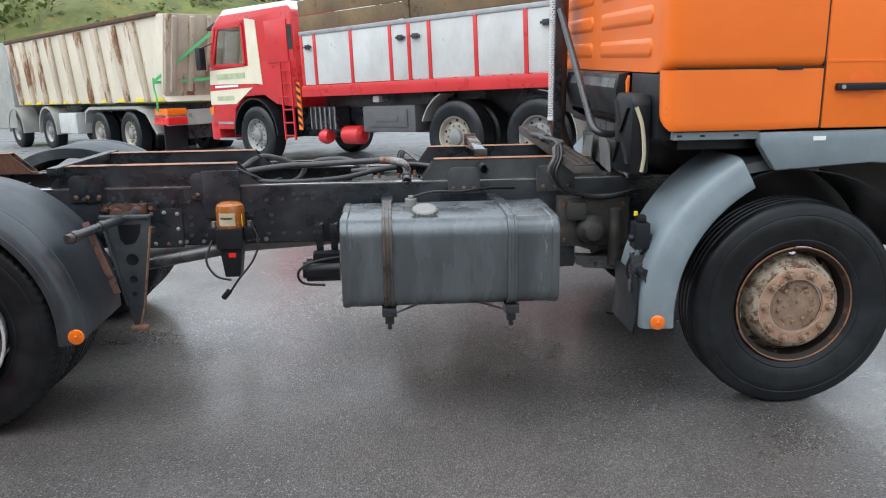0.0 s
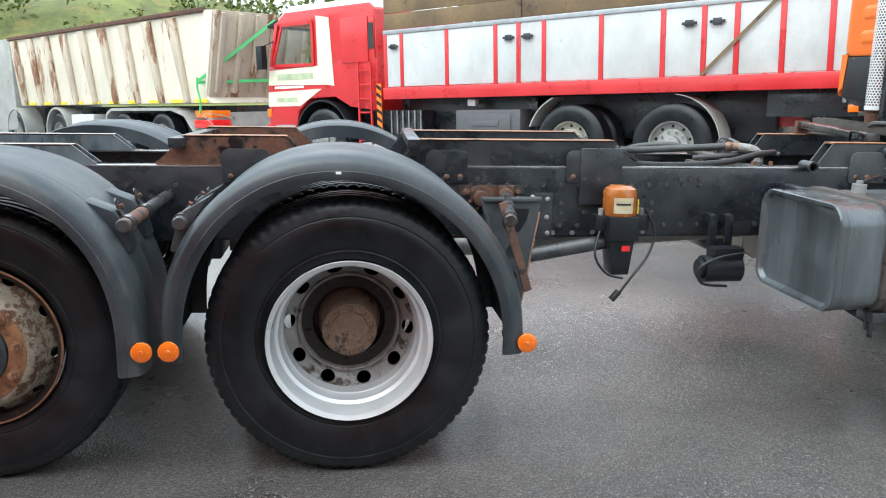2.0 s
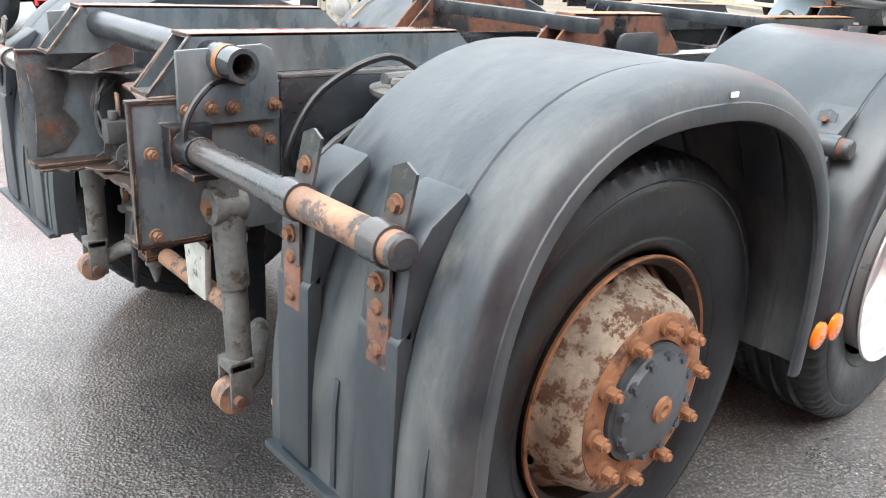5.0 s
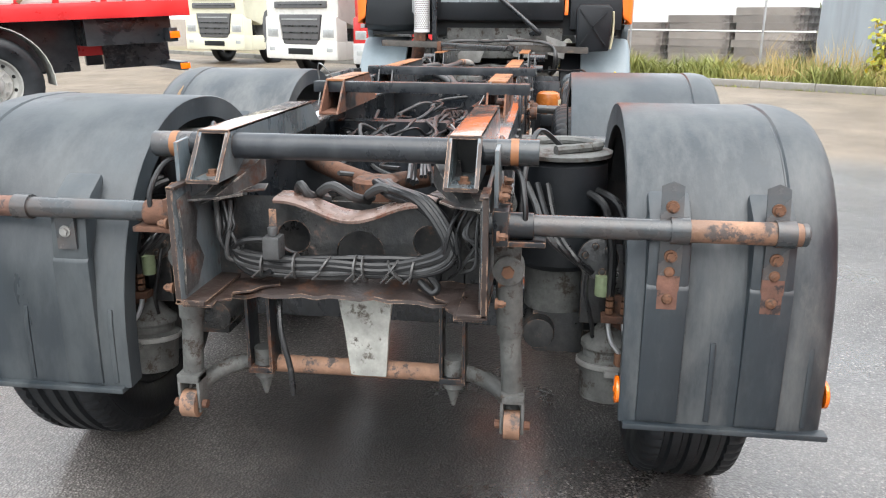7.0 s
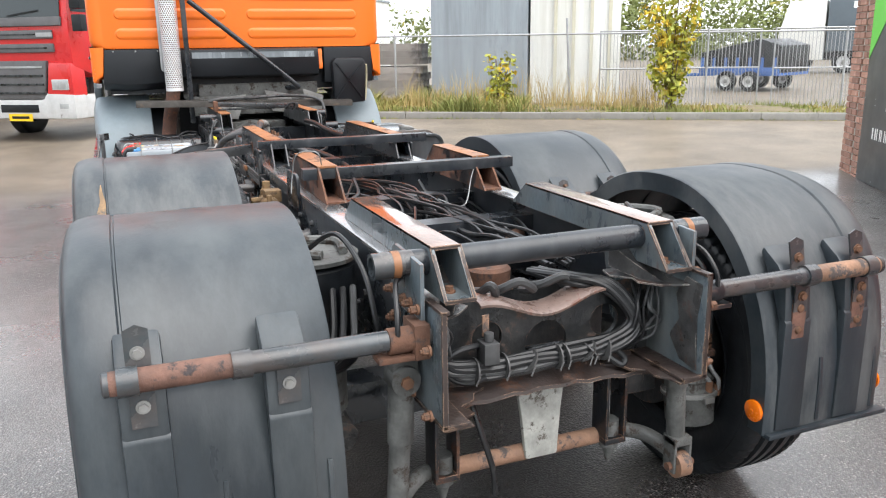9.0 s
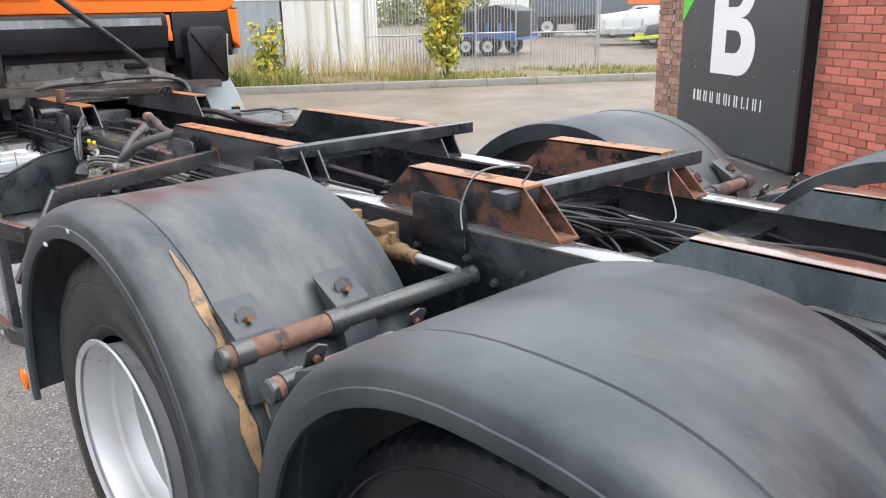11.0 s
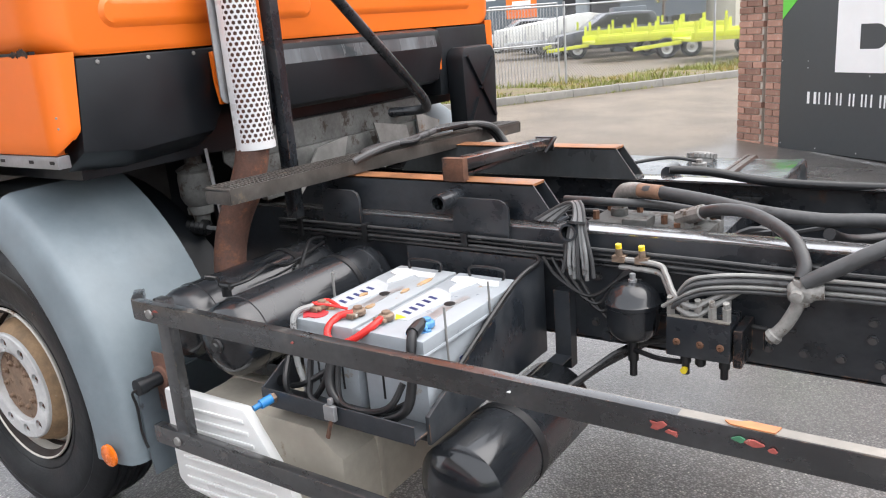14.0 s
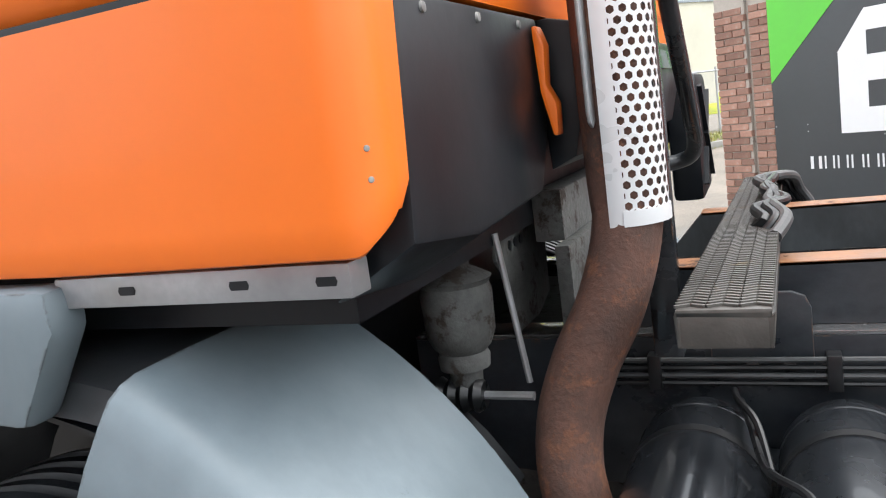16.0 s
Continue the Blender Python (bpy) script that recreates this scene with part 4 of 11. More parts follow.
# ---- grease pump and air pump on the right rail ----
pump = simple("grease_pump", m_cab_black, truck, lambda b: (box(b, 1.15, 1.29, -0.60, -0.44, 0.76, 0.87), prism(b, [(1.16, 0.76), (1.28, 0.76), (1.26, 0.60), (1.18, 0.60)], "y", -0.58, -0.47), box(b, 1.10, 1.16, -0.56, -0.48, 0.80, 0.87), box(b, 1.29, 1.35, -0.56, -0.48, 0.80, 0.87)), "black grease pump with clear orange reservoir", 0.006)
simple("reservoir", mat("amber_grease_reservoir", (0.36, 0.115, 0.022), 0.25, 0, 0.2, 14, 60, None, 0, 5, 0.02, coat=0.4), pump, lambda b: turned(b, (1.22, -0.52, 0.87), (0, 0, 1), [(0, 0.075), (0.01, 0.078), (0.10, 0.076), (0.12, 0.070), (0.132, 0.05), (0.135, 0)], 28), "orange-brown grease reservoir")
simple("label", m_cream_label, pump, lambda b: grid(b, [[(1.22 + 0.0795 * math.sin(radians(a)), -0.52 - 0.0795 * math.cos(radians(a)), z) for a in range(-38, 29, 6)] for z in (0.885, 0.955)], 0.0006), "worn pale paper label")
simple("label_bar", m_cab_black, pump, lambda b: grid(b, [[(1.22 + 0.0803 * math.sin(radians(a)), -0.52 - 0.0803 * math.cos(radians(a)), z) for a in range(-30, 19, 6)] for z in (0.922, 0.930)], 0.0006), "dark line of print")
simple("level_mark", m_yellow, pump, lambda b: box(b, 1.287, 1.291, -0.572, -0.566, 0.880, 0.945), "yellow level strip")
simple("red_label", m_red_plastic, pump, lambda b: box(b, 1.212, 1.250, -0.604, -0.602, 0.715, 0.740), "small red label")
for dx in (-0.09, 0.10):
    simple("fitting", m_steel, pump, lambda b: (cyl(b, (1.22 + dx, -0.53, 0.83), (1.22 + dx, -0.53, 0.90), 0.012, 8), cyl(b, (1.22 + dx * 1.2, -0.53, 0.84), (1.22 + dx * 0.7, -0.53, 0.84), 0.01, 8)))
simple("pump_lead", m_cable, pump, lambda b: (hose(b, [(1.12, -0.56, 0.80), (1.09, -0.60, 0.70), (1.14, -0.62, 0.62), (1.22, -0.62, 0.595)], 0.006), hose(b, [(1.33, -0.56, 0.90), (1.37, -0.58, 0.80), (1.34, -0.60, 0.70), (1.26, -0.62, 0.60), (1.21, -0.62, 0.53)], 0.006)), "dangling black cable")
simple("plug", m_cable, pump, lambda b: cyl(b, (1.205, -0.62, 0.535), (1.17, -0.62, 0.495), 0.016, 10))
simple("pump_plate", m_frame, truck, lambda b: box(b, 1.06, 1.26, -0.422, -0.410, 0.90, 1.16), "black mounting plate", 0.004)
airp = simple("air_pump", m_cab_black, truck, lambda b: (cyl(b, (1.62, -0.56, 0.62), (1.80, -0.56, 0.62), 0.062, 24), cyl(b, (1.60, -0.56, 0.62), (1.62, -0.56, 0.62), 0.045, 20), box(b, 1.66, 1.80, -0.60, -0.52, 0.66, 0.72)), "small black electric pump")
for x in (1.69, 1.77):
    simple("hanger", m_frame, airp, lambda b: (box(b, x - 0.02, x + 0.02, -0.50, -0.49, 0.66, 0.86), box(b, x - 0.02, x + 0.02, -0.49, -0.41, 0.82, 0.86)), bevel=0.004)
simple("pump_hose", m_cable, airp, lambda b: hose(b, [(1.80, -0.60, 0.70), (1.66, -0.62, 0.68), (1.58, -0.62, 0.63), (1.60, -0.62, 0.565), (1.72, -0.62, 0.55)], 0.007))

# step plate in front of the drive mudguard
plate = bmesh.new()
prism(plate, [(0.56, 0.965), (0.83, 0.965), (0.815, 0.88), (0.745, 0.47), (0.715, 0.34), (0.69, 0.34), (0.66, 0.50), (0.60, 0.78)], "y", -0.625, -0.605)
plate = part("bracket_plate", plate, m_guard_worn, truck, "dark blue-grey triangular bracket plate", 0.003)
simple("plate_edge", m_tube_end, plate, lambda b: (beam(b, (0.82, -0.616, 0.90), (0.750, -0.616, 0.47), 0.026, 0.008), beam(b, (0.750, -0.616, 0.47), (0.715, -0.616, 0.345), 0.026, 0.008)), "worn pale edge", 0.002)
simple("plate_rim", m_guard_worn, plate, lambda b: (beam(b, (0.57, -0.63, 0.955), (0.825, -0.63, 0.955), 0.022, 0.016), beam(b, (0.585, -0.63, 0.90), (0.668, -0.63, 0.47), 0.018, 0.016)), "raised rim", 0.004)
simple("pocket", m_cab_black, plate, lambda b: prism(b, [(0.655, 0.915), (0.775, 0.915), (0.765, 0.865), (0.735, 0.815), (0.685, 0.805), (0.660, 0.84)], "y", -0.6252, -0.6275), "dark cast opening")
for x, z, r in ((0.712, 0.725, 0.033), (0.708, 0.615, 0.022), (0.706, 0.535, 0.014)):
    simple("pocket", m_cab_black, plate, lambda b: turned(b, (x, -0.625, z), (0, -1, 0), [(0, r), (0.003, r * 0.96), (0.001, r * 0.8), (0.001, 0)], 22), "dark round opening")
simple("plate_foot", m_tube_end, plate, lambda b: box(b, 0.675, 0.765, -0.66, -0.60, 0.335, 0.362), "rusty pale foot", 0.005)
rail_plate = simple("rail_plate", m_frame, truck, lambda b: box(b, 0.745, 0.935, -0.4175, -0.4085, 0.735, 0.955), "black reinforcing plate on the rail", 0.004)
for k, (x, z) in enumerate(((0.77, 0.93), (0.84, 0.935), (0.91, 0.925), (0.77, 0.85), (0.91, 0.84), (0.78, 0.76), (0.85, 0.755), (0.915, 0.765))):
    simple("plate_bolt", m_bolt if k % 3 == 0 else m_steel, rail_plate, lambda b: turned(b, (x, -0.4175, z), (0, -1, 0), [(0, 0.012), (0.005, 0.011), (0.008, 0.006), (0.008, 0)], 10))
simple("radius_rod", m_tube, truck, lambda b: cyl(b, (0.70, -0.50, 0.66), (1.20, -0.50, 0.745), 0.034, 18), "dark round radius rod")
simple("rusty_strip", m_strip, truck, lambda b: beam(b, (0.598, -0.90, 0.985), (0.715, -0.90, 0.620), 0.034, 0.010, (0, 1, 0)), "rusty flat steel strip", 0.004)


# ---- mudguard tubes, brackets and pads ----
def clamp_plate(bm):
    prism(bm, [(-0.027, -0.05), (0.027, -0.05), (0.027, 0.05), (0.0, 0.062), (-0.027, 0.05)], "x", 0, 0.006)


def support_tube(x, z, side, y_in, y_out, r=0.027, rusty=0.27):
    tb = bmesh.new()
    cyl(tb, (x, side * y_in, z), (x, side * (y_out - rusty), z), r, 20)
    t = part("support_tube", tb, m_tube, truck, "dark painted steel tube")
    e = simple("tube_end", m_tube_end if side < 0 and x < -1.5 else m_strip, t, lambda b: turned(b, (x, side * (y_out - rusty), z), (0, side, 0), [(0, r * 1.02), (rusty - 0.015, r * 1.02), (rusty - 0.005, r * 0.9), (rusty, 0)], 20), "rusty tube end")
    simple("tube_cap", m_tube, t, lambda b: turned(b, (x, side * (y_out - 0.012), z), (0, side, 0), [(0, r * 1.03), (0.011, r * 1.03), (0.015, r * 0.85), (0.0155, 0)], 20), "dark tube cap")
    for y in (y_out - 0.05, y_out - 0.29):
        simple("collar", m_tube, t, lambda b: cyl(b, (x, side * (y - 0.022), z), (x, side * (y + 0.022), z), r * 1.22, 20))
    return t


for side in (-1, 1):
    t = support_tube(-1.955, 0.950, side, 0.39, 1.135)
    g = guards["tag", side]
    for y in ((1.075, 0.83) if side < 0 else (1.06, 0.74)):
        for zz in ((1.00, 0.885) if side < 0 or y > 1.0 else (0.885,)):
            simple("clamp", m_tube, t, clamp_plate, "grey steel clamp plate with rusty bolt", m=pose(-1.952 + (0.03 if zz > 0.95 else 0.0), side * y, zz, 0, 12 if zz > 0.95 else 0, 0))
            simple("clamp_bolt", m_bolt if side < 0 else m_steel, t, lambda b: (cyl(b, (0, 0, 0), (-0.012, 0, 0), 0.011, 6), cyl(b, (0, 0, 0), (-0.004, 0, 0), 0.016, 14)), m=pose(-1.952 + (0.03 if zz > 0.95 else 0.0), side * y, zz))
        if side < 0:
            simple("rust_strip", m_strip, g, lambda b: box(b, -1.951, -1.943, side * y - 0.027, side * y + 0.027, 0.745, 0.875), "rusty reinforcing strip", 0.003)
            for zz in (0.775, 0.845):
                simple("rivet", m_bolt, g, lambda b: turned(b, (-1.951, side * y, zz), (-1, 0, 0), [(0, 0.014), (0.006, 0.011), (0.009, 0)], 12))
        simple("pad", m_guard, g, lambda b: prism(b, [(-1.83, 1.022), (-1.898, 0.975), (-1.936, 0.92), (-1.948, 0.80), (-1.92, 0.79), (-1.88, 0.90), (-1.82, 1.0)], "y", side * y - 0.052, side * y + 0.052), "moulded boss", 0.012)
        simple("band", m_guard, g, lambda b: prism(b, [(-1.930, 0.435), (-1.950, 0.440), (-1.951, 0.80), (-1.92, 0.84)], "y", side * y - 0.052, side * y + 0.052), "moulded upright band", 0.006)
    # upright ribs and the foot flange of the rear skirt
    for y in ((0.955, 1.19) if side < 0 else (0.65, 0.90, 1.15)):
        simple("rib", m_guard, g, lambda b: prism(b, [(-1.936, 0.44), (-1.946, 0.445), (-1.946, 0.60), (-1.940, 0.66), (-1.930, 0.66)], "y", side * (y - 0.007), side * (y + 0.007)), bevel=0.003)
    simple("skirt_edge", m_guard, g, lambda b: box(b, -1.962, -1.924, *sorted((side * (0.745 if side < 0 else 0.625), side * (1.25 if side < 0 else 1.218))), 0.418, 0.434), bevel=0.004)
    # tubes between the two axles and in front of the drive axle
    for x, z, y1 in ((-0.59, 0.955, 1.17), (-0.775, 0.948, 1.17)):
        t = support_tube(x, z, side, 0.42, y1, 0.025)
        for y in (1.08, 0.82):
            simple("clamp", m_tube, t, clamp_plate, "dark clamp plate", m=pose(x + (0.025 if x > -0.7 else -0.025), side * y, z + 0.035, 0, 24 if x > -0.7 else -24, 0) @ Matrix.Scale(0.85, 4))
            simple("clamp_bolt", m_bolt, t, lambda b: cyl(b, (-0.012, 0, 0), (0.012, 0, 0), 0.008, 6), m=pose(x + (0.030 if x > -0.7 else -0.030), side * y, z + 0.055, 0, 24 if x > -0.7 else -24, 0))
    for y in (1.08, 0.82):
        simple("pad", m_guard, guards["drive", side], lambda b: prism(b, [(-0.49, 1.045), (-0.585, 0.990), (-0.612, 0.93), (-0.635, 0.85), (-0.60, 0.84), (-0.54, 0.97)], "y", side * y - 0.05, side * y + 0.05), "moulded boss", 0.006)
        simple("pad", m_guard, guards["tag", side], lambda b: prism(b, [(-0.925, 1.035), (-0.81, 0.990), (-0.783, 0.93), (-0.765, 0.85), (-0.80, 0.84), (-0.86, 0.95)], "y", side * y - 0.05, side * y + 0.05), "moulded boss", 0.006)
    t = support_tube(0.595, 0.932, side, 0.42, 1.10, 0.0235, 0.075)
    if side > 0:
        t.matrix_basis = Matrix.Translation((0.592, 1.10, 0.930)) @ Matrix.Rotation(radians(-5.5), 4, "Z") @ Matrix.Translation((-0.595, -1.10, -0.932))
    if side < 0:
        t.matrix_basis = Matrix.Translation((0.588, -1.10, 0.946)) @ Matrix.Rotation(radians(-10.5), 4, "Z") @ Matrix.Translation((-0.595, 1.10, -0.932))
        simple("tube_foot", m_frame_rust, t, lambda b: (box(b, 0.56, 0.63, -0.425, -0.395, 0.89, 0.975), turned(b, (0.595, -0.425, 0.932), (0, -1, 0), [(0, 0.036), (0.02, 0.034), (0.03, 0.028)], 18)), "rusty tube foot", 0.004)

# paint chips and scrapes on the left drive mudguard
random.seed(21)


def scrape_at(k, lo, hi):
    """A ragged scuff lying on the mudguard's rear face, between two distances in from its lip."""
    arc = guard_arc(*DRIVE_ARC)
    x, z, ox, oz = arc[k]
    return [(x + ox * 0.0058, 1.245 - d, z + oz * 0.0058) for d in (lo, hi)]


for k0, k1, mid, wide in ((30, 42, 0.105, 0.030), (34, 39, 0.155, 0.018), (41, 46, 0.10, 0.014)):
    simple("scrape", m_scrape, guards["drive", 1], lambda b: grid(b, [scrape_at(k, mid - wide * random.uniform(0.15, 1.0) * math.sin(math.pi * (k - k0 + 0.4) / (k1 - k0 + 0.8)), mid + wide * random.uniform(0.15, 1.0) * math.sin(math.pi * (k - k0 + 0.4) / (k1 - k0 + 0.8))) for k in range(k0, k1 + 1)]), "orange-brown scrape mark")
for side, x, z in ((-1, -1.345, 1.150), (-1, -0.045, 1.140), (1, -0.026, 1.141), (1, 0.173, 1.068)):
    g = guards["tag" if x < -1 else "drive", side]
    simple("paint_chip", m_white, g, lambda b: box(b, x - 0.010, x + 0.010, *sorted((side * 1.2445, side * 1.250)), z - 0.005, z + 0.005), "white chip mark", 0.002)

# ---- rear end of the frame ----
m_plate = mat("weathered_black_plate", (0.011, 0.013, 0.015), 0.32, 0, 0.5, 5, 60, (0.13, 0.066, 0.042), 0.36, 9, 0.5, wear=(0.30, 0.18, 0.12), wear_amount=0.45, wear_width=0.004, dust=(0.17, 0.16, 0.15), dust_amount=0.3, dust_scale=(9, 9, 9))
m_flaky = mat("flaking_grey_plate", (0.085, 0.085, 0.085), 0.32, 0.2, 0.5, 11, 60, (0.12, 0.055, 0.035), 0.46, 8, 0.6, wear=(0.5, 0.45, 0.4), wear_amount=0.5, wear_width=0.004, dust=(0.02, 0.02, 0.022), dust_amount=0.9, dust_scale=(9, 9, 6))
m_lip = mat("worn_pinkish_lip", (0.24, 0.17, 0.145), 0.3, 0.1, 0.3, 12, 70, (0.22, 0.085, 0.055), 0.36, 10, 0.3, wear=(0.16, 0.08, 0.05), wear_amount=0.6, wear_width=0.004)
m_tie = mat("grey_cable_tie", (0.07, 0.07, 0.07), 0.4, 0, 0.2, 20, 80)
for side in (-1, 1):
    y = side * 0.395
    rp = bmesh.new()
    prism(rp, [(-2.05, 0.735), (-2.05, 1.035), (-1.90, 1.035), (-1.62, 1.06), (-1.55, 1.0), (-1.60, 0.78), (-1.72, 0.735)], "y", y - side * 0.004, y - side * 0.016)
    rp = part("end_plate", rp, m_side, truck, "black rust-edged rear end plate", 0.003)
    simple("end_lip", m_grime, rp, lambda b: (box(b, -2.052, -2.044, *sorted((y, y - side * 0.075)), 0.735, 0.745), box(b, -2.052, -2.044, *sorted((y, y - side * 0.014)), 0.735, 1.035), box(b, -2.052, -1.93, *sorted((y, y - side * 0.022)), 1.028, 1.037), box(b, -2.052, -1.80, *sorted((y, y - side * 0.075)), 0.731, 0.740)), "rusted folded edge", 0.002)
    simple("upper_gusset", m_side, rp, lambda b: prism(b, [(-1.957, 0.982), (-1.957, 1.132), (-1.770, 1.142), (-1.746, 1.132), (-1.735, 1.105), (-1.728, 0.982)], "y", side * 0.412, side * 0.400), "black gusset plate with rusty bolts", 0.004)
    bolt0 = None
    for x, z in ((-1.942, 1.015), (-1.89, 1.017), (-1.842, 1.015), (-1.746, 1.016), (-1.795, 0.961), (-2.02, 0.935), (-2.02, 0.765), (-1.95, 0.93), (-1.76, 0.94), (-1.90, 0.78), (-1.86, 0.80)):
        m = pose(x, side * 0.413, z, 0, 0, 0 if side < 0 else 180) @ Matrix.Scale(0.66, 4)
        bolt0 = again(bolt0, m) if bolt0 else simple("plate_bolt", m_bolt, rp, nut, "rusty bolt", m=m)
    # tube socket and shock absorber
    simple("tube_socket", m_frame_rust if side < 0 else m_rust, rp, lambda b: (box(b, -1.99, -1.90, *sorted((side * 0.40, side * 0.44)), 0.90, 0.99), cyl(b, (-1.955, side * 0.40, 0.948), (-1.955, side * 0.50, 0.948), 0.033, 18), box(b, -1.985, -1.925, *sorted((side * 0.42, side * 0.53)), 0.900, 0.915)), "rusty tube socket", 0.004)
    sh = simple("shock_absorber", m_greydirt, truck, lambda b: (cyl(b, (-1.875, side * 0.44, 0.80), (-1.868, side * 0.445, 0.63), 0.035, 20), cyl(b, (-1.868, side * 0.445, 0.64), (-1.865, side * 0.458, 0.44), 0.029, 20)), "weathered grey shock absorber")
    simple("shock_eye", m_greydirt, sh, lambda b: (cyl(b, (-1.915, side * 0.438, 0.815), (-1.84, side * 0.438, 0.815), 0.040, 24), box(b, -1.90, -1.86, *sorted((side * 0.40, side * 0.47)), 0.81, 0.90)), bevel=0.004)
    simple("shock_bolt", m_bolt, sh, lambda b: cyl(b, (-1.927, side * 0.438, 0.815), (-1.912, side * 0.438, 0.815), 0.017, 6))
    simple("shock_fork", m_greydirt, sh, lambda b: (box(b, -1.905, -1.850, *sorted((side * 0.426, side * 0.436)), 0.345, 0.46), box(b, -1.905, -1.850, *sorted((side * 0.482, side * 0.492)), 0.345, 0.46), box(b, -1.905, -1.845, *sorted((side * 0.426, side * 0.492)), 0.435, 0.462)), bevel=0.006)
    simple("roller", m_tube_end, sh, lambda b: cyl(b, (-1.888, side * 0.437, 0.368), (-1.888, side * 0.481, 0.368), 0.040, 24), "rusty lower eye")
    simple("roller_pin", m_rust, sh, lambda b: cyl(b, (-1.888, side * 0.412, 0.368), (-1.888, side * 0.508, 0.368), 0.013, 8))
    # stabiliser mountings and hangers
    simple("hanger_plate", m_frame_rust, truck, lambda b: (box(b, -1.80, -1.72, *sorted((side * 0.245, side * 0.255)), 0.44, 0.78), box(b, -1.80, -1.72, *sorted((side * 0.31, side * 0.32)), 0.44, 0.78), box(b, -1.80, -1.72, *sorted((side * 0.245, side * 0.32)), 0.43, 0.45)), "black hanger bracket", 0.003)
    simple("hanger_peg", m_greydirt, truck, lambda b: turned(b, (-1.76, side * 0.283, 0.50), (0, 0, -1), [(0, 0.03), (0.09, 0.03), (0.10, 0.02), (0.15, 0.006)], 14))
    simple("link_arm", m_greydirt, truck, lambda b: hose(b, [(-1.74, side * 0.27, 0.44), (-1.75, side * 0.34, 0.445), (-1.79, side * 0.40, 0.435), (-1.83, side * 0.45, 0.40), (-1.885, side * 0.459, 0.37)], 0.024, 12), "grey cranked stabiliser arm")
    # air spring with its top plate
    sp = simple("air_spring", m_rubber, truck, lambda b: turned(b, (-1.42, side * 0.57, 0.70), (0, 0, 1), [(0, 0.12), (0.02, 0.14), (0.10, 0.148), (0.18, 0.13), (0.22, 0.142), (0.32, 0.14), (0.34, 0.12)], 32), "black rubber air spring")
    simple("spring_plate", m_greydirt, sp, lambda b: (turned(b, (-1.42, side * 0.57, 1.04), (0, 0, 1), [(0, 0.150), (0.012, 0.152), (0.016, 0.14)], 36), hose(b, [(-1.53, side * 0.55, 1.068), (-1.43, side * 0.68, 1.07), (-1.32, side * 0.60, 1.068), (-1.36, side * 0.47, 1.066), (-1.50, side * 0.48, 1.066)], 0.014)), "worn grey steel top plate")
    simple("spring_seat", m_greydirt, sp, lambda b: cyl(b, (-1.42, side * 0.57, 0.56), (-1.42, side * 0.57, 0.70), 0.10, 24))
    simple("air_line", m_cable, sp, lambda b: hose(b, [(-1.42, side * 0.57, 1.06), (-1.50, side * 0.50, 1.12), (-1.66, side * 0.47, 1.05), (-1.74, side * 0.46, 0.92), (-1.70, side * 0.44, 0.86)], 0.008), "thin black air line")
    # brake cylinder and drum
    simple("brake_drum", m_plate, truck, lambda b: (cyl(b, (-1.32, side * 0.74, HUB_Z), (-1.32, side * 0.96, HUB_Z), 0.205, 40), cyl(b, (-1.32, side * 0.72, HUB_Z), (-1.32, side * 0.74, HUB_Z), 0.225, 40)), "dark dusty brake drum")
    bc = simple("brake_chamber", m_greydirt, truck, lambda b: turned(b, (-1.60, side * 0.735, 0.325), (0.12, 0, 1), [(0, 0.06), (0.01, 0.084), (0.10, 0.088), (0.108, 0.094), (0.128, 0.094), (0.136, 0.078), (0.155, 0.078), (0.165, 0.086), (0.18, 0.086), (0.20, 0.06), (0.235, 0.035), (0.26, 0.03)], 32), "weathered grey brake chamber with two bright pipes")
    simple("clamp_ring", m_steel, bc, lambda b: (turned(b, (-1.589, side * 0.735, 0.432), (0.12, 0, 1), [(0, 0.090), (0.003, 0.099), (0.017, 0.099), (0.020, 0.090)], 32), box(b, -1.70, -1.67, side * 0.735 - 0.02, side * 0.735 + 0.02, 0.435, 0.455)), "rusty steel clamp ring", 0.002)
    simple("banjo", m_bolt, bc, lambda b: (cyl(b, (-1.665, side * 0.755, 0.455), (-1.665, side * 0.755, 0.50), 0.013, 8), cyl(b, (-1.655, side * 0.80, 0.44), (-1.655, side * 0.80, 0.48), 0.013, 8)))
    simple("pipe_bracket", m_rust, bc, lambda b: (box(b, -1.645, -1.60, side * 0.745 - 0.045, side * 0.745 + 0.045, 0.583, 0.605), box(b, -1.61, -1.60, side * 0.745 - 0.02, side * 0.745 + 0.02, 0.52, 0.66)), "rusty pipe bracket", 0.003)
    for d, e in ((-0.022, -0.005), (0.022, 0.035)):
        yy = side * (0.745 + d)
        simple("brake_pipe", m_galv, bc, lambda b: hose(b, [(-1.63, yy, 0.60), (-1.64, yy, 0.565), (-1.655, side * (0.755 + d), 0.53), (-1.665, side * (0.76 + e), 0.50), (-1.66, side * (0.765 + e), 0.46)], 0.0075))
        simple("ferrule", m_bolt, bc, lambda b: [cyl(b, (-1.63, yy, z), (-1.63, yy, z + 0.016), 0.0125, 6) for z in (0.61, 0.632, 0.654)])
        simple("brake_hose", m_cable, bc, lambda b: hose(b, [(-1.63, yy, 0.665), (-1.63, yy, 0.74), (-1.62, yy - side * 0.005, 0.82), (-1.58, yy - side * 0.03, 0.92), (-1.50, yy - side * 0.10, 0.95)], 0.0125))
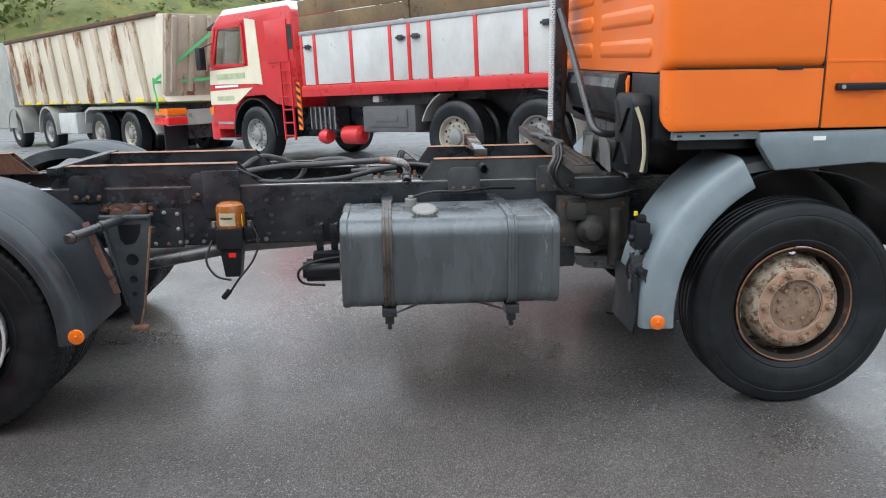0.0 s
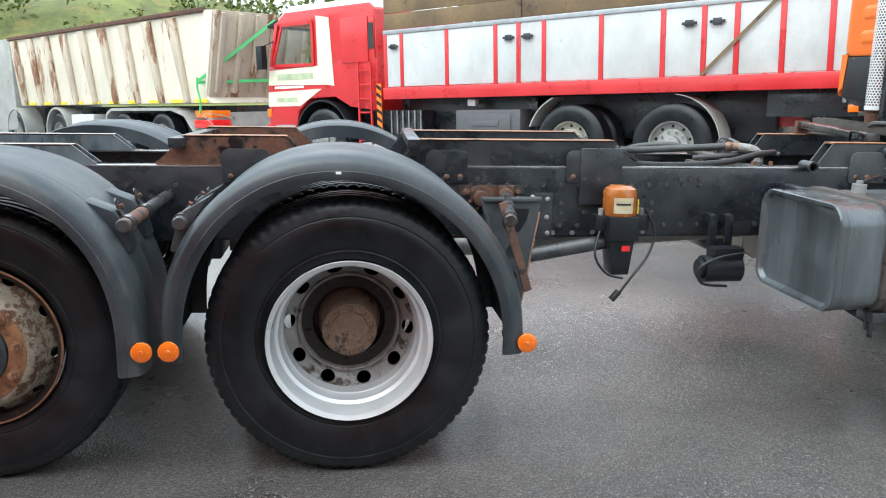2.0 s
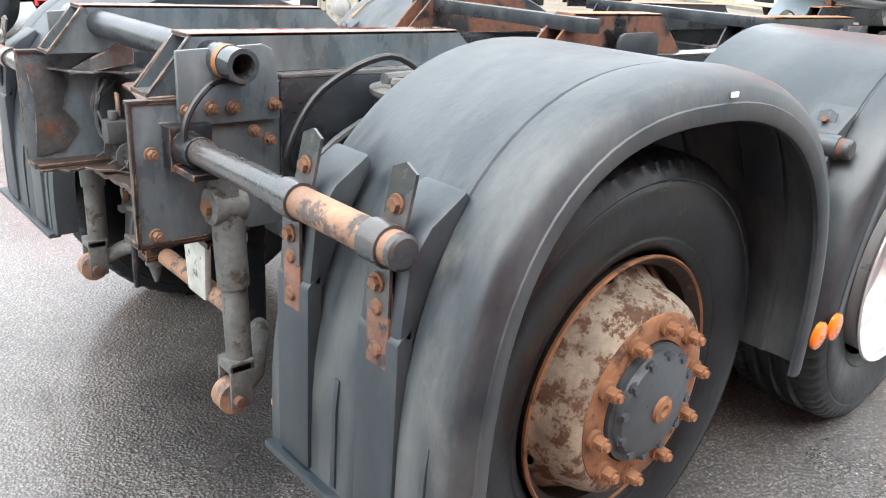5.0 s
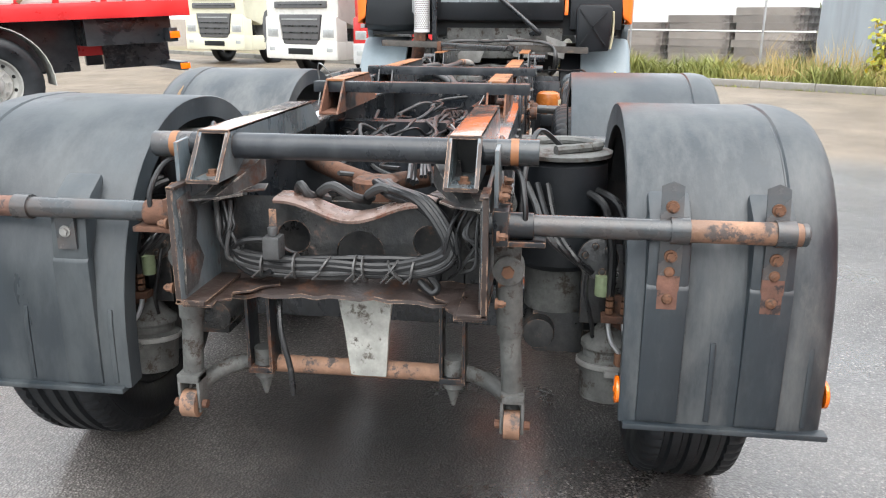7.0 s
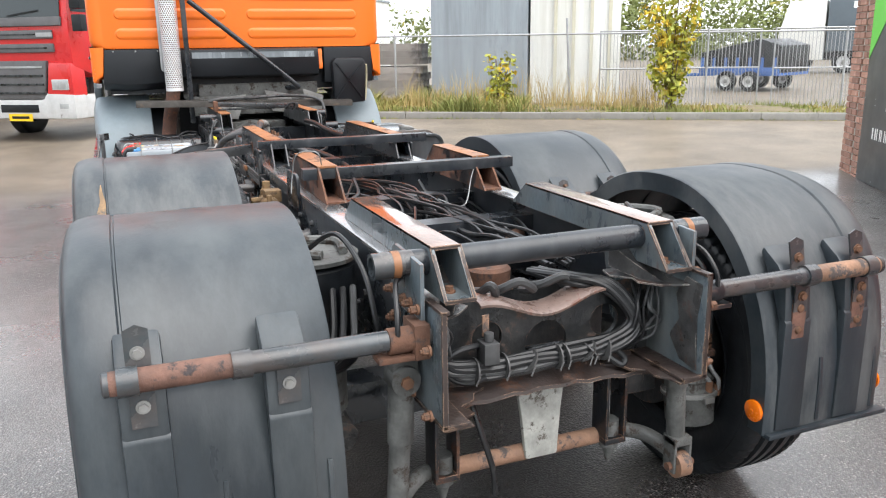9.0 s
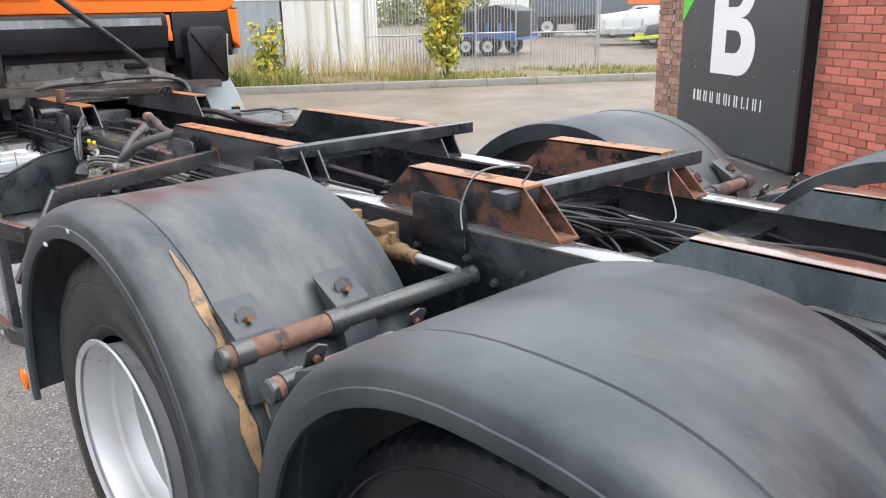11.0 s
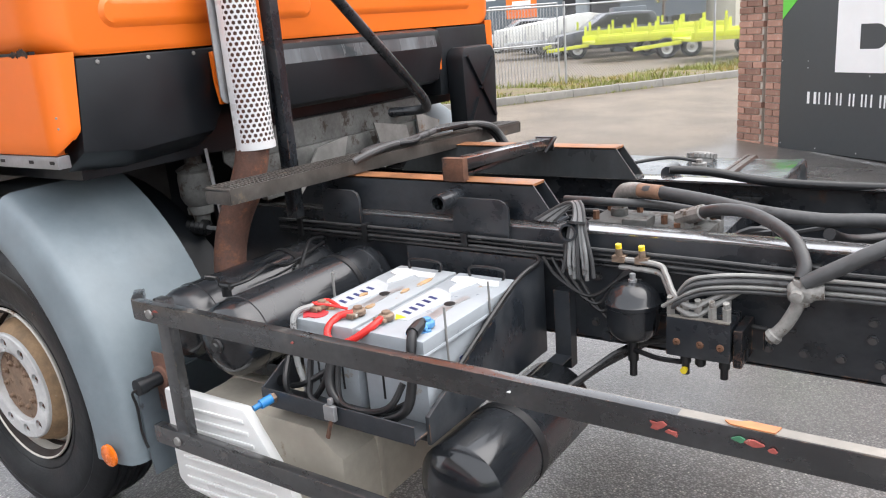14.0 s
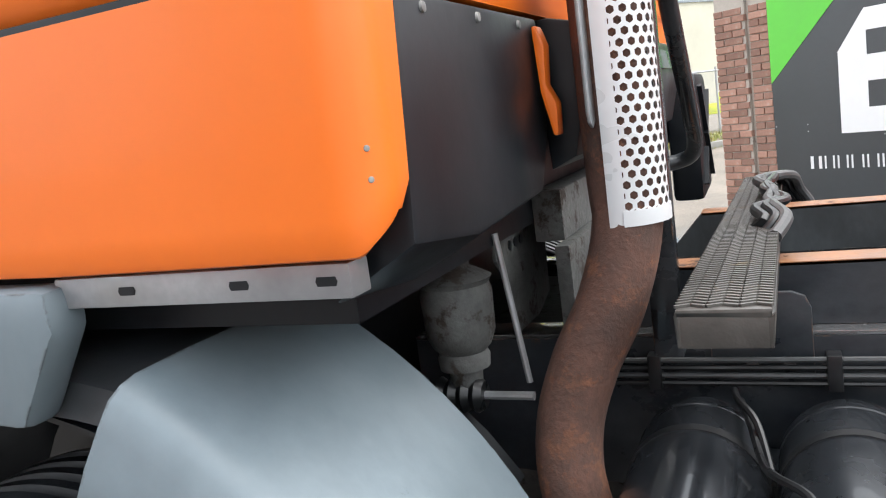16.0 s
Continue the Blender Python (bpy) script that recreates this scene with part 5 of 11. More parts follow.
    slack = simple("slack_adjuster", m_plate, truck, lambda b: (cyl(b, (-1.56, side * 0.685, 0.755), (-1.60, side * 0.685, 0.765), 0.06, 20), [cyl(b, (-1.595 - 0.002, side * 0.685 + 0.04 * math.cos(a), 0.765 + 0.04 * math.sin(a)), (-1.615, side * 0.685 + 0.04 * math.cos(a), 0.767 + 0.04 * math.sin(a)), 0.011, 6) for a in (0.3, 1.3, 2.3, 3.4, 4.4, 5.5)], box(b, -1.59, -1.55, *sorted((side * 0.64, side * 0.72)), 0.56, 0.72)), "dark oily brake lever housing with bolts", 0.004)
    simple("grease_cup", mat("green_grease_cup", (0.22, 0.27, 0.16), 0.4, 0, 0.3, 12, 60), slack, lambda b: cyl(b, (-1.615, side * 0.70, 0.66), (-1.615, side * 0.70, 0.72), 0.022, 16), "pale green cup")
    simple("loose_lead", m_cable, slack, lambda b: hose(b, [(-1.60, side * 0.66, 0.74), (-1.65, side * 0.65, 0.68), (-1.65, side * 0.67, 0.60), (-1.62, side * 0.68, 0.53)], 0.006))
    simple("axle_seat", m_plate, truck, lambda b: (box(b, -1.50, -1.24, *sorted((side * 0.50, side * 0.66)), 0.42, 0.56), cyl(b, (-1.55, side * 0.52, 0.50), (-1.40, side * 0.52, 0.50), 0.05, 18)), "oily black axle seat", 0.01)

for y0, y1 in ((-0.284, 0.284), (-0.40, -0.3625), (0.3625, 0.40)):
    simple("cross_tube", m_frame, truck, lambda b: cyl(b, (-1.862, y0, 1.112), (-1.862, y1, 1.112), 0.034, 24), "black steel cross tube welded to the beams")
for side in (-1, 1):
    q = bmesh.new()
    for r, a, c in ((0.034, 0.40, 0.43), (0.0345, 0.43, 0.455), (0.034, 0.455, 0.505)):
        d, u, v = frame_of((0, side, 0))
        bridge(q, ring(q, (-1.862, side * a, 1.112), u, v, r, 24), ring(q, (-1.862, side * c, 1.112), u, v, r, 24))
    bridge(q, ring(q, (-1.862, side * 0.505, 1.112), u, v, 0.034, 24), ring(q, (-1.862, side * 0.505, 1.112), u, v, 0.024, 24))
    bridge(q, ring(q, (-1.862, side * 0.505, 1.112), u, v, 0.024, 24), ring(q, (-1.862, side * 0.42, 1.112), u, v, 0.024, 24))
    part("tube_stub", q, m_tube, truck, "open end of the steel cross tube")
    simple("weld_ring", m_rust_top, truck, lambda b: cyl(b, (-1.862, side * 0.435, 1.112), (-1.862, side * 0.455, 1.112), 0.0352, 24, caps=False))

for side in (-1, 1):
    simple("foot_bolt", m_bolt, truck, lambda b: (cyl(b, (-1.93, side * 0.325, 1.044), (-1.93, side * 0.325, 1.048), 0.016, 14), cyl(b, (-1.93, side * 0.325, 1.048), (-1.93, side * 0.325, 1.060), 0.011, 6)), "rusty bolt in the beam end")
    simple("looped_line", m_cable, truck, lambda b: hose(b, [(-1.80, side * 0.40, 1.06), (-1.90, side * 0.455, 1.075), (-1.965, side * 0.475, 1.02), (-1.975, side * 0.478, 0.96), (-1.94, side * 0.46, 0.90), (-1.85, side * 0.42, 0.86)], 0.007), "thin black line looping over the tube")
    for k in range(3):
        simple("side_hose", m_cable if k else m_hose_grey, truck, lambda b: hose(b, [(-1.55, side * (0.47 + 0.03 * k), 0.97), (-1.66, side * (0.50 + 0.03 * k), 0.93 - 0.03 * k), (-1.74, side * (0.53 + 0.04 * k), 0.87 - 0.03 * k), (-1.72, side * (0.60 + 0.03 * k), 0.80 - 0.02 * k)], 0.010), "black hose beside the spring")

# rear crossmember with three large holes, a wavy top lip and a worn lower flange
def cm_top(y):
    return 0.966 - 0.050 * 0.5 * (1 + math.cos(math.pi * min(1, abs(y + 0.01) / 0.19)))


def cm_low(y):
    return 0.700 + 0.016 * math.cos(math.pi * y / 0.75)


cm = bmesh.new()
for y0, y1, hy, hz, hr in ((-0.385, -0.14, -0.222, 0.850, 0.048), (-0.14, 0.09, -0.028, 0.808, 0.068), (0.09, 0.385, 0.160, 0.852, 0.046)):
    k = 32
    outer, inner, back = [], [], []
    for i in range(k):
        c, s = math.cos(2 * math.pi * i / k), math.sin(2 * math.pi * i / k)
        w = 1 / max(abs(c), abs(s))
        yy, f = (y0 + y1) / 2 + c * w * (y1 - y0) / 2, (1 + s * w) / 2
        zz = cm_low(yy) + (cm_top(yy) - cm_low(yy)) * f
        outer.append(cm.verts.new((-1.80, yy, zz)))
        inner.append(cm.verts.new((-1.80, hy + hr * c, hz + hr * s)))
        back.append(cm.verts.new((-1.785, hy + hr * c, hz + hr * s)))
    bridge(cm, outer, inner)
    bridge(cm, inner, back)
cross = part("rear_crossmember", cm, m_plate, truck, "black rusting rear crossmember with large round holes")
ys = [i * 0.02 - 0.24 for i in range(23)]
simple("crossmember_lip", m_lip, cross, lambda b: grid(b, [[(x, y, cm_top(y) + dz) for y in ys] for x, dz in ((-1.845, -0.010), (-1.848, -0.002), (-1.835, 0.004), (-1.75, 0.006))], 0.006), "worn pinkish wavy upper lip")
ys = [i * 0.04 - 0.36 for i in range(19)]
simple("lower_flange", m_grime, cross, lambda b: grid(b, [[(x, y, cm_low(y) + dz + 0.004 * math.sin(y * 60)) for y in ys] for x, dz in ((-1.80, 0.035), (-1.83, 0.012), (-1.885, 0.0), (-1.888, -0.010))], 0.006), "rusty brown lower flange")
# added plate, no seen part: keeps the crossmember holes dark
simple("inner_web", m_plate, truck, lambda b: box(b, -1.56, -1.55, -0.375, 0.375, 0.70, 0.90), "black inner web")
random.seed(23)
for side in (-1, 1):
    def ragged(line, j=0.010):
        return [(x + random.uniform(-j, j), side * (y + random.uniform(-j, j))) for x, y in line]
    simple("corner_plate", m_flaky, truck, lambda b: prism(b, ragged([(-2.0, 0.385), (-1.76, 0.385), (-1.76, 0.24), (-1.82, 0.23), (-1.86, 0.27), (-1.90, 0.26), (-1.95, 0.31)]), "z", 0.985, 0.991), "flaking grey corner plate", 0.002)
    simple("floor_plate", m_grime, truck, lambda b: prism(b, ragged([(-2.044, 0.386), (-1.80, 0.386), (-1.80, 0.20), (-1.84, 0.19), (-1.87, 0.235), (-1.91, 0.25), (-1.93, 0.29), (-1.97, 0.28), (-2.00, 0.315), (-2.044, 0.31)], 0.008), "z", 0.722, 0.729), "jagged rusty lower corner plate", 0.002)
    # torn flap running from the beam's foot to the end plate
    simple("torn_flap", m_flaky, truck, lambda b: grid(b, [[(-1.80 - 0.14 * u, side * ((0.23 + 0.09 * u ** 1.3) + w * 0.07 * (1 - 0.35 * u)), 1.085 - 0.095 * u - w * (0.008 if u < 0.9 else 0.02) + random.uniform(-0.004, 0.004)) for w in (0, 0.5, 1)] for u in [i / 7 for i in range(8)]], 0.004), "torn pale steel flap")
    simple("flap_fold", m_flaky, truck, lambda b: grid(b, [[(-1.80 - 0.14 * u, side * (0.23 + 0.09 * u ** 1.3), 1.085 - 0.095 * u - w * 0.07 * (1 - u * 0.8)) for w in (0, 1)] for u in [i / 7 for i in range(8)]], 0.004))
    simple("flaky_patch", m_flaky, truck, lambda b: prism(b, [(x, z) for x, z in [(-2.03, 0.75), (-2.02, 0.90), (-2.035, 1.0), (-1.97, 1.01), (-1.93, 0.95), (-1.95, 0.88), (-1.91, 0.82), (-1.96, 0.76)]], "y", side * 0.3735, side * 0.3788), "flaking inner plate", 0.001)
    # leads hanging beside the web
    for i in range(6):
        y0 = 0.33 + random.uniform(-0.03, 0.03)
        simple("lead", m_cable if i % 2 else m_hose_grey, truck, lambda b: hose(b, [(-1.84 + random.uniform(-0.03, 0.03), side * y0, 0.96), (-1.88, side * (y0 - random.uniform(0, 0.04)), 0.90), (-1.87, side * (y0 + random.uniform(-0.04, 0.02)), 0.84 + random.uniform(-0.04, 0.03)), (-1.84, side * (y0 - 0.05), 0.78 + random.uniform(-0.03, 0.03))], random.choice((0.004, 0.006, 0.008))))
for i in range(8):
    j = lambda a: random.uniform(-a, a)
    w = (i % 4 - 1.5) * 0.013
    d = (i // 4) * 0.016
    pts = [(-1.84 + j(0.01), 0.315 + j(0.02), 0.835 + j(0.02)), (-1.85 - d, 0.29 + j(0.01), 0.80 + w), (-1.855 - d, 0.18, 0.785 + w + j(0.008)), (-1.855 - d, 0.05, 0.787 + w + j(0.009)), (-1.855 - d, -0.1, 0.789 + w + j(0.009)), (-1.855 - d, -0.21, 0.80 + w + j(0.007)), (-1.855 - d, -0.275 + w * 0.5, 0.835 + w), (-1.85 - d, -0.275 + w, 0.89 + w * 0.5), (-1.82 - d, -0.21 + w, 0.955 + d), (-1.78, -0.12 + w, 0.975 + d), (-1.66, -0.06 + w, 0.985)]
    simple("cable", m_hose_grey if i in (0, 2, 5) else m_cable, truck, lambda b: hose(b, pts, random.choice((0.0085, 0.010, 0.0125))), "dusty black cable of the rear loom")
for y, tilt in ((0.225, 0.1), (0.135, 0.0), (0.06, 0.7), (-0.03, 0.05), (-0.055, -0.1), (-0.125, 0.8), (-0.14, -0.8), (-0.185, 0.2)):
    simple("cable_tie", m_tie, truck, lambda b: (turned(b, (-1.863, y, 0.789), (0, 1, tilt), [(0, 0.036), (0.005, 0.036)], 16), beam(b, (-1.898, y, 0.785), (-1.915, y + 0.02, 0.768), 0.004, 0.003)), "grey plastic cable tie")
simple("plug_box", m_hose_grey, truck, lambda b: (box(b, -1.905, -1.85, 0.17, 0.215, 0.815, 0.875), cyl(b, (-1.88, 0.192, 0.875), (-1.88, 0.192, 0.90), 0.014, 10)), "grey loom connector", 0.005)
simple("clip_strip", m_tube_end, truck, lambda b: box(b, -1.868, -1.862, 0.185, 0.205, 0.885, 0.945), "brown clip strip", 0.002)
simple("loom_loop", m_cable, truck, lambda b: hose(b, [(-1.86, 0.20, 0.86), (-1.87, 0.28, 0.855), (-1.86, 0.315, 0.82), (-1.86, 0.29, 0.775), (-1.87, 0.24, 0.76), (-1.88, 0.20, 0.775)], 0.009), "looped cable end")
simple("loom_loop", m_cable, truck, lambda b: hose(b, [(-1.86, -0.20, 0.76), (-1.875, -0.235, 0.735), (-1.87, -0.25, 0.75), (-1.86, -0.22, 0.785)], 0.010), "looped cable end")
for y0, y1 in ((0.10, 0.0), (-0.04, -0.14), (0.16, 0.12)):
    simple("bowed_hose", m_hose_grey, truck, lambda b: hose(b, [(-1.62, y0 + 0.02, 0.93), (-1.74, y0, 0.965), (-1.78, (y0 + y1) / 2, 0.995), (-1.77, y1, 0.965), (-1.66, y1 - 0.02, 0.93)], 0.013), "bowed grey hose")
# wires lying between the rails
for i in range(46):
    x0, y0 = random.uniform(-0.95, -0.1), random.choice((-1, 1)) * random.uniform(0.06, 0.33)
    a, n = random.uniform(-0.5, 0.5) + (1.2 if i % 3 == 0 else 0), random.uniform(0.12, 0.30)
    j = lambda q: random.uniform(-q, q)
    pts = [(x0 + (k - 1.5) * n * math.cos(a) + j(0.03), max(-0.36, min(0.36, y0 + (k - 1.5) * n * 0.55 * math.sin(a) + j(0.035))), 0.955 + j(0.03) + (0.02 if 0 < k < 3 else -0.02)) for k in range(4)]
    simple("wire", m_hose_grey if i % 4 == 0 else m_cable, truck, lambda b: hose(b, pts, random.choice((0.004, 0.005, 0.006, 0.008)), 6, 5), "dusty wire between the rails")
simple("grey_plate", mat("pale_pitted_plate", (0.40, 0.405, 0.375), 0.6, 0, 0.3, 14, 70, (0.14, 0.125, 0.105), 0.42, 18, 0.6), truck, lambda b: prism(b, [(-0.115, 0.72), (0.060, 0.72), (0.035, 0.58), (0.018, 0.43), (-0.088, 0.43), (-0.098, 0.58)], "x", -1.775, -1.755), "pale grey tapered steel plate", 0.006)
simple("stabiliser_bar", m_tube_end, truck, lambda b: cyl(b, (-1.74, -0.27, 0.44), (-1.74, 0.27, 0.44), 0.026, 20), "rusty stabiliser bar")
simple("dangling_cable", m_cable, truck, lambda b: hose(b, [(-1.76, 0.22, 0.75), (-1.84, 0.20, 0.60), (-1.86, 0.17, 0.48), (-1.86, 0.165, 0.40)], 0.009))
va = simple("torque_arm", m_rust, truck, lambda b: (hose(b, [(-1.45, 0.0, 0.93), (-1.25, 0.17, 0.93), (-1.02, 0.34, 0.93)], 0.032, 16), hose(b, [(-1.45, 0.0, 0.93), (-1.25, -0.17, 0.93), (-1.02, -0.34, 0.93)], 0.032, 16)), "rusty V-shaped torque arm")
simple("torque_joint", m_rust, va, lambda b: turned(b, (-1.47, 0.0, 0.89), (0, 0, 1), [(0, 0.07), (0.06, 0.072), (0.07, 0.06), (0.074, 0.0)], 28))


# ---- cab ----
def cab_shell(bm):
    """Closed cab body with a rounded rear corner and a belt over the wheel."""
    def sec(x, d, zt):
        pts = round_rect(-1.205 + d, 1.205 - d, 1.66, zt - d, 0.07)
        return [(x, y, z) for y, z in pts]
    loft(bm, [sec(3.352, 0.095, 3.02), sec(3.357, 0.065, 3.04), sec(3.372, 0.035, 3.05), sec(3.40, 0.012, 3.07), sec(3.45, 0.0, 3.08), sec(4.085, 0.0, 3.10), sec(5.2, 0.0, 3.10), sec(5.5, 0.02, 2.95)])


cab = simple("cab", m_orange, truck, cab_shell, "orange painted cab with pressed rear wall")


def pressed_rib(bm, y0, y1, z, h, depth=0.022):
    """A raised stadium-shaped pressing in the rear wall."""
    rows = []
    for o, dx in ((0.0, 0.0), (0.010, -depth * 0.35), (0.024, -depth), (0.04, -depth)):
        hh = h / 2 - o
        ring_pts = []
        for i in range(9):
            t = radians(90 + 180 * i / 8)
            ring_pts.append((3.358 + dx, y0 + h / 2 + hh * math.cos(t), z + hh * math.sin(t)))
        for i in range(9):
            t = radians(-90 + 180 * i / 8)
            ring_pts.append((3.358 + dx, y1 - h / 2 + hh * math.cos(t), z + hh * math.sin(t)))
        rows.append([bm.verts.new(p) for p in ring_pts])
    for r0, r1 in zip(rows, rows[1:]):
        bridge(bm, r0, r1)
    bm.faces.new(rows[-1])


for z in (1.775, 1.93, 2.085, 2.24, 2.395):
    for y0, y1 in ((0.12, 1.02), (-1.0, -0.02)):
        simple("pressing", m_orange, cab, lambda b: pressed_rib(b, y0, y1, z, 0.112, 0.015), "pressed rib in the rear wall")


def side_panel(bm, side):
    """Lower side panel behind the door, its lower rear corner rounded off."""
    plan = [(4.080, 1.212, 0.0), (3.80, 1.212, 0.0), (3.50, 1.212, 0.0)]
    plan += [(3.405 - 0.055 * math.sin(radians(a)), 1.157 + 0.055 * math.cos(radians(a)), a / 90) for a in range(0, 91, 9)] + [(3.350, 1.150, 1.0), (3.351, 1.108, 1.0)]
    rows = []
    for x, y, f in plan:
        zb = 1.395 + 0.038 * max(0.0, f - 0.35) / 0.65 + (0.018 if y < 1.12 else 0) + (0.006 if x > 3.9 else 0)
        col = [(x + k * f, side * (y - k * (1 - f) + (0.11 * (1.672 - z) if y < 1.12 else 0)), z) for k, z in ((0, 1.672), (0, zb + 0.04), (0, zb + 0.012), (0.004, zb + 0.003), (0.014, zb), (0.06, zb))]
        rows.append(col)
    grid(bm, rows)


for side in (-1, 1):
    sp = simple("side_panel", m_orange, cab, lambda b: side_panel(b, side), "orange lower side panel")
    for z in (1.47, 1.50):
        simple("rivet", m_steel, sp, lambda b: turned(b, (3.362, side * 1.190, z), (-0.8, side * 0.6, 0), [(0, 0.0036), (0.0015, 0.003), (0.002, 0)], 12))
    simple("latch", m_cab_black, cab, lambda b: box(b, 3.86, 3.98, *sorted((side * 1.205, side * 1.218)), 1.668, 1.682), bevel=0.003)
    simple("seam", m_cab_black, cab, lambda b: (box(b, 4.083, 4.089, *sorted((side * 1.19, side * 1.2065)), 1.40, 3.0), box(b, 3.40, 4.083, *sorted((side * 1.19, side * 1.2065)), 1.673, 1.681)), "dark panel gap")
    door = simple("door", m_orange, cab, lambda b: prism(b, [(4.092, 1.40), (4.092, 2.6), (5.05, 2.6), (5.05, 1.40)], "y", side * 1.10, side * 1.211), "orange cab door", 0.010)
    simple("handle_dish", mat("orange_recess", (0.80, 0.14, 0.01), 0.4, 0, 0.06, 4, 30), door, lambda b: turned(b, (4.27, side * 1.209, 1.60), (0, side, 0), [(0, 0.062), (0.004, 0.066), (0.0045, 0.06), (0.002, 0.0)], 32), "recess behind the handle")
    simple("handle", m_cab_black, door, lambda b: (box(b, 4.14, 4.375, *sorted((side * 1.212, side * 1.238)), 1.572, 1.605), cyl(b, (4.165, side * 1.23, 1.588), (4.165, side * 1.242, 1.588), 0.013, 16)), "black door handle", 0.008)
    simple("lock", m_galv, door, lambda b: cyl(b, (4.165, side * 1.240, 1.588), (4.165, side * 1.246, 1.588), 0.010, 16))
    simple("door_step", m_orange, door, lambda b: box(b, 4.10, 5.05, *sorted((side * 1.205, side * 1.214)), 1.700, 1.712))
    # grey skirts over the front wheel
    sk = bmesh.new()
    prism(sk, [(3.80, 1.385), (5.1, 1.395), (5.1, 1.10), (4.75, 1.205), (4.35, 1.235), (3.885, 1.205), (3.80, 1.33)], "y", side * 1.16, side * 1.222)
    part("wheel_skirt", sk, m_cab_grey, truck, "blue-grey wheel arch skirt", 0.018)
    simple("plate_label", m_white, truck, lambda b: box(b, 4.055, 4.115, *sorted((side * 1.2215, side * 1.2245)), 1.345, 1.365), "small white sticker")
    simple("sill_strip", m_cab_grey if side < 0 else m_galv, truck, lambda b: box(b, 3.402, 3.815, *sorted((side * 1.150, side * 1.190)), 1.354, 1.391), "perforated sill strip", 0.003)
    for x in (3.43, 3.54, 3.70):
        simple("strip_hole", m_cab_black, truck, lambda b: prism(b, [(x - 0.011, 1.368), (x + 0.011, 1.368), (x + 0.013, 1.373), (x + 0.011, 1.378), (x - 0.011, 1.378), (x - 0.013, 1.373)], "y", side * 1.189, side * 1.1908), "dark oval hole")
    # dark structure under the cab
    simple("inner_arch", m_cab_black, truck, lambda b: grid(b, [[(4.07 + r * math.cos(radians(t)), side * y, 0.50 + r * math.sin(radians(t))) for y in (0.62, 1.16)] for t, r in [(20 + 8 * i, 0.70 + (0.02 if i > 8 else 0)) for i in range(17)]], 0.008), "black inner wheel arch")
simple("cab_floor", m_cab_black, truck, lambda b: (box(b, 3.46, 5.4, -1.09, 1.09, 1.30, 1.66), box(b, 3.80, 5.3, -0.55, 0.55, 0.80, 1.30)), "dark cab underside")
simple("engine_block", m_greydirt, truck, lambda b: (box(b, 3.3, 4.6, -0.30, 0.30, 0.62, 1.04), turned(b, (2.95, 0, 0.80), (1, 0, 0), [(0, 0.10), (0.05, 0.16), (0.30, 0.22), (0.42, 0.26)], 24), box(b, 3.05, 3.35, -0.36, -0.1, 0.66, 0.86)), "grimy gearbox and engine", 0.02)
simple("leaf_spring", m_greydirt, truck, lambda b: [beam(b, (3.05 + 0.03 * i, -0.46, 0.64 - 0.016 * i), (4.3, -0.46, 0.56 - 0.016 * i), 0.075, 0.013) for i in range(5)], "grey leaf spring stack")
simple("leaf_spring", m_greydirt, truck, lambda b: [beam(b, (3.05 + 0.03 * i, 0.46, 0.64 - 0.016 * i), (4.3, 0.46, 0.56 - 0.016 * i), 0.075, 0.013) for i in range(5)], "grey leaf spring stack")
for s in (-1, 1):
    simple("spring_hanger", m_frame, truck, lambda b: box(b, 3.0, 3.12, *sorted((s * 0.50, s * 0.41)), 0.58, 0.86), bevel=0.01)

# rear wall below the orange panel: black covers, flap, clips, cooler box
cov = bmesh.new()
r0 = [cov.verts.new((3.352, y, z)) for y, z in ((1.105, 1.655), (0.60, 1.655), (0.60, 1.48), (0.66, 1.39), (0.95, 1.372), (1.135, 1.395))]
r1 = [cov.verts.new((3.46, y, z)) for y, z in ((1.105, 1.655), (0.60, 1.655), (0.60, 1.40), (0.66, 1.33), (0.95, 1.315), (1.135, 1.333))]
bridge(cov, r0, r1)
cov.faces.new(r0)
cov.faces.new(r1)
cover = part("rear_cover", cov, m_cab_black, cab, "black plastic rear corner cover", 0.008)
for y in (1.04, 0.87, 0.70):
    simple("cover_bolt", m_steel, cover, lambda b: turned(b, (3.352, y, 1.640), (-1, 0, 0), [(0, 0.007), (0.003, 0.006), (0.004, 0)], 12))
flap = simple("rear_flap", m_cab_black, cab, lambda b: prism(b, [(3.34, 1.655), (3.30, 1.645), (3.285, 1.56), (3.315, 1.43), (3.36, 1.41), (3.37, 1.655)], "y", -0.62, 0.58), "black rear flap", 0.006)
simple("grey_band", m_tank, flap, lambda b: prism(b, [(3.2995, 1.625), (3.2965, 1.625), (3.286, 1.575), (3.289, 1.575)], "y", -0.58, 0.44), "dull silver band")
for y in (0.45, 0.25, 0.05, -0.15, -0.35, -0.55):
    simple("flap_bolt", m_steel, flap, lambda b: turned(b, (3.312, y, 1.640), (-1, 0, 0), [(0, 0.010), (0.004, 0.009), (0.006, 0)], 12))
for y in (0.628, -0.645):
    simple("clip", m_orange, cab, lambda b: prism(b, [(3.342, 1.64), (3.332, 1.61), (3.336, 1.55), (3.322, 1.52), (3.324, 1.47), (3.332, 1.47), (3.346, 1.54), (3.350, 1.64)], "y", y - 0.016, y + 0.016), "orange steel hinge clip", 0.005)
rearR = simple("rear_cover", m_cab_black, cab, lambda b: box(b, 3.35, 3.46, -1.12, -0.68, 1.35, 1.655), "black plastic rear cover", 0.01)
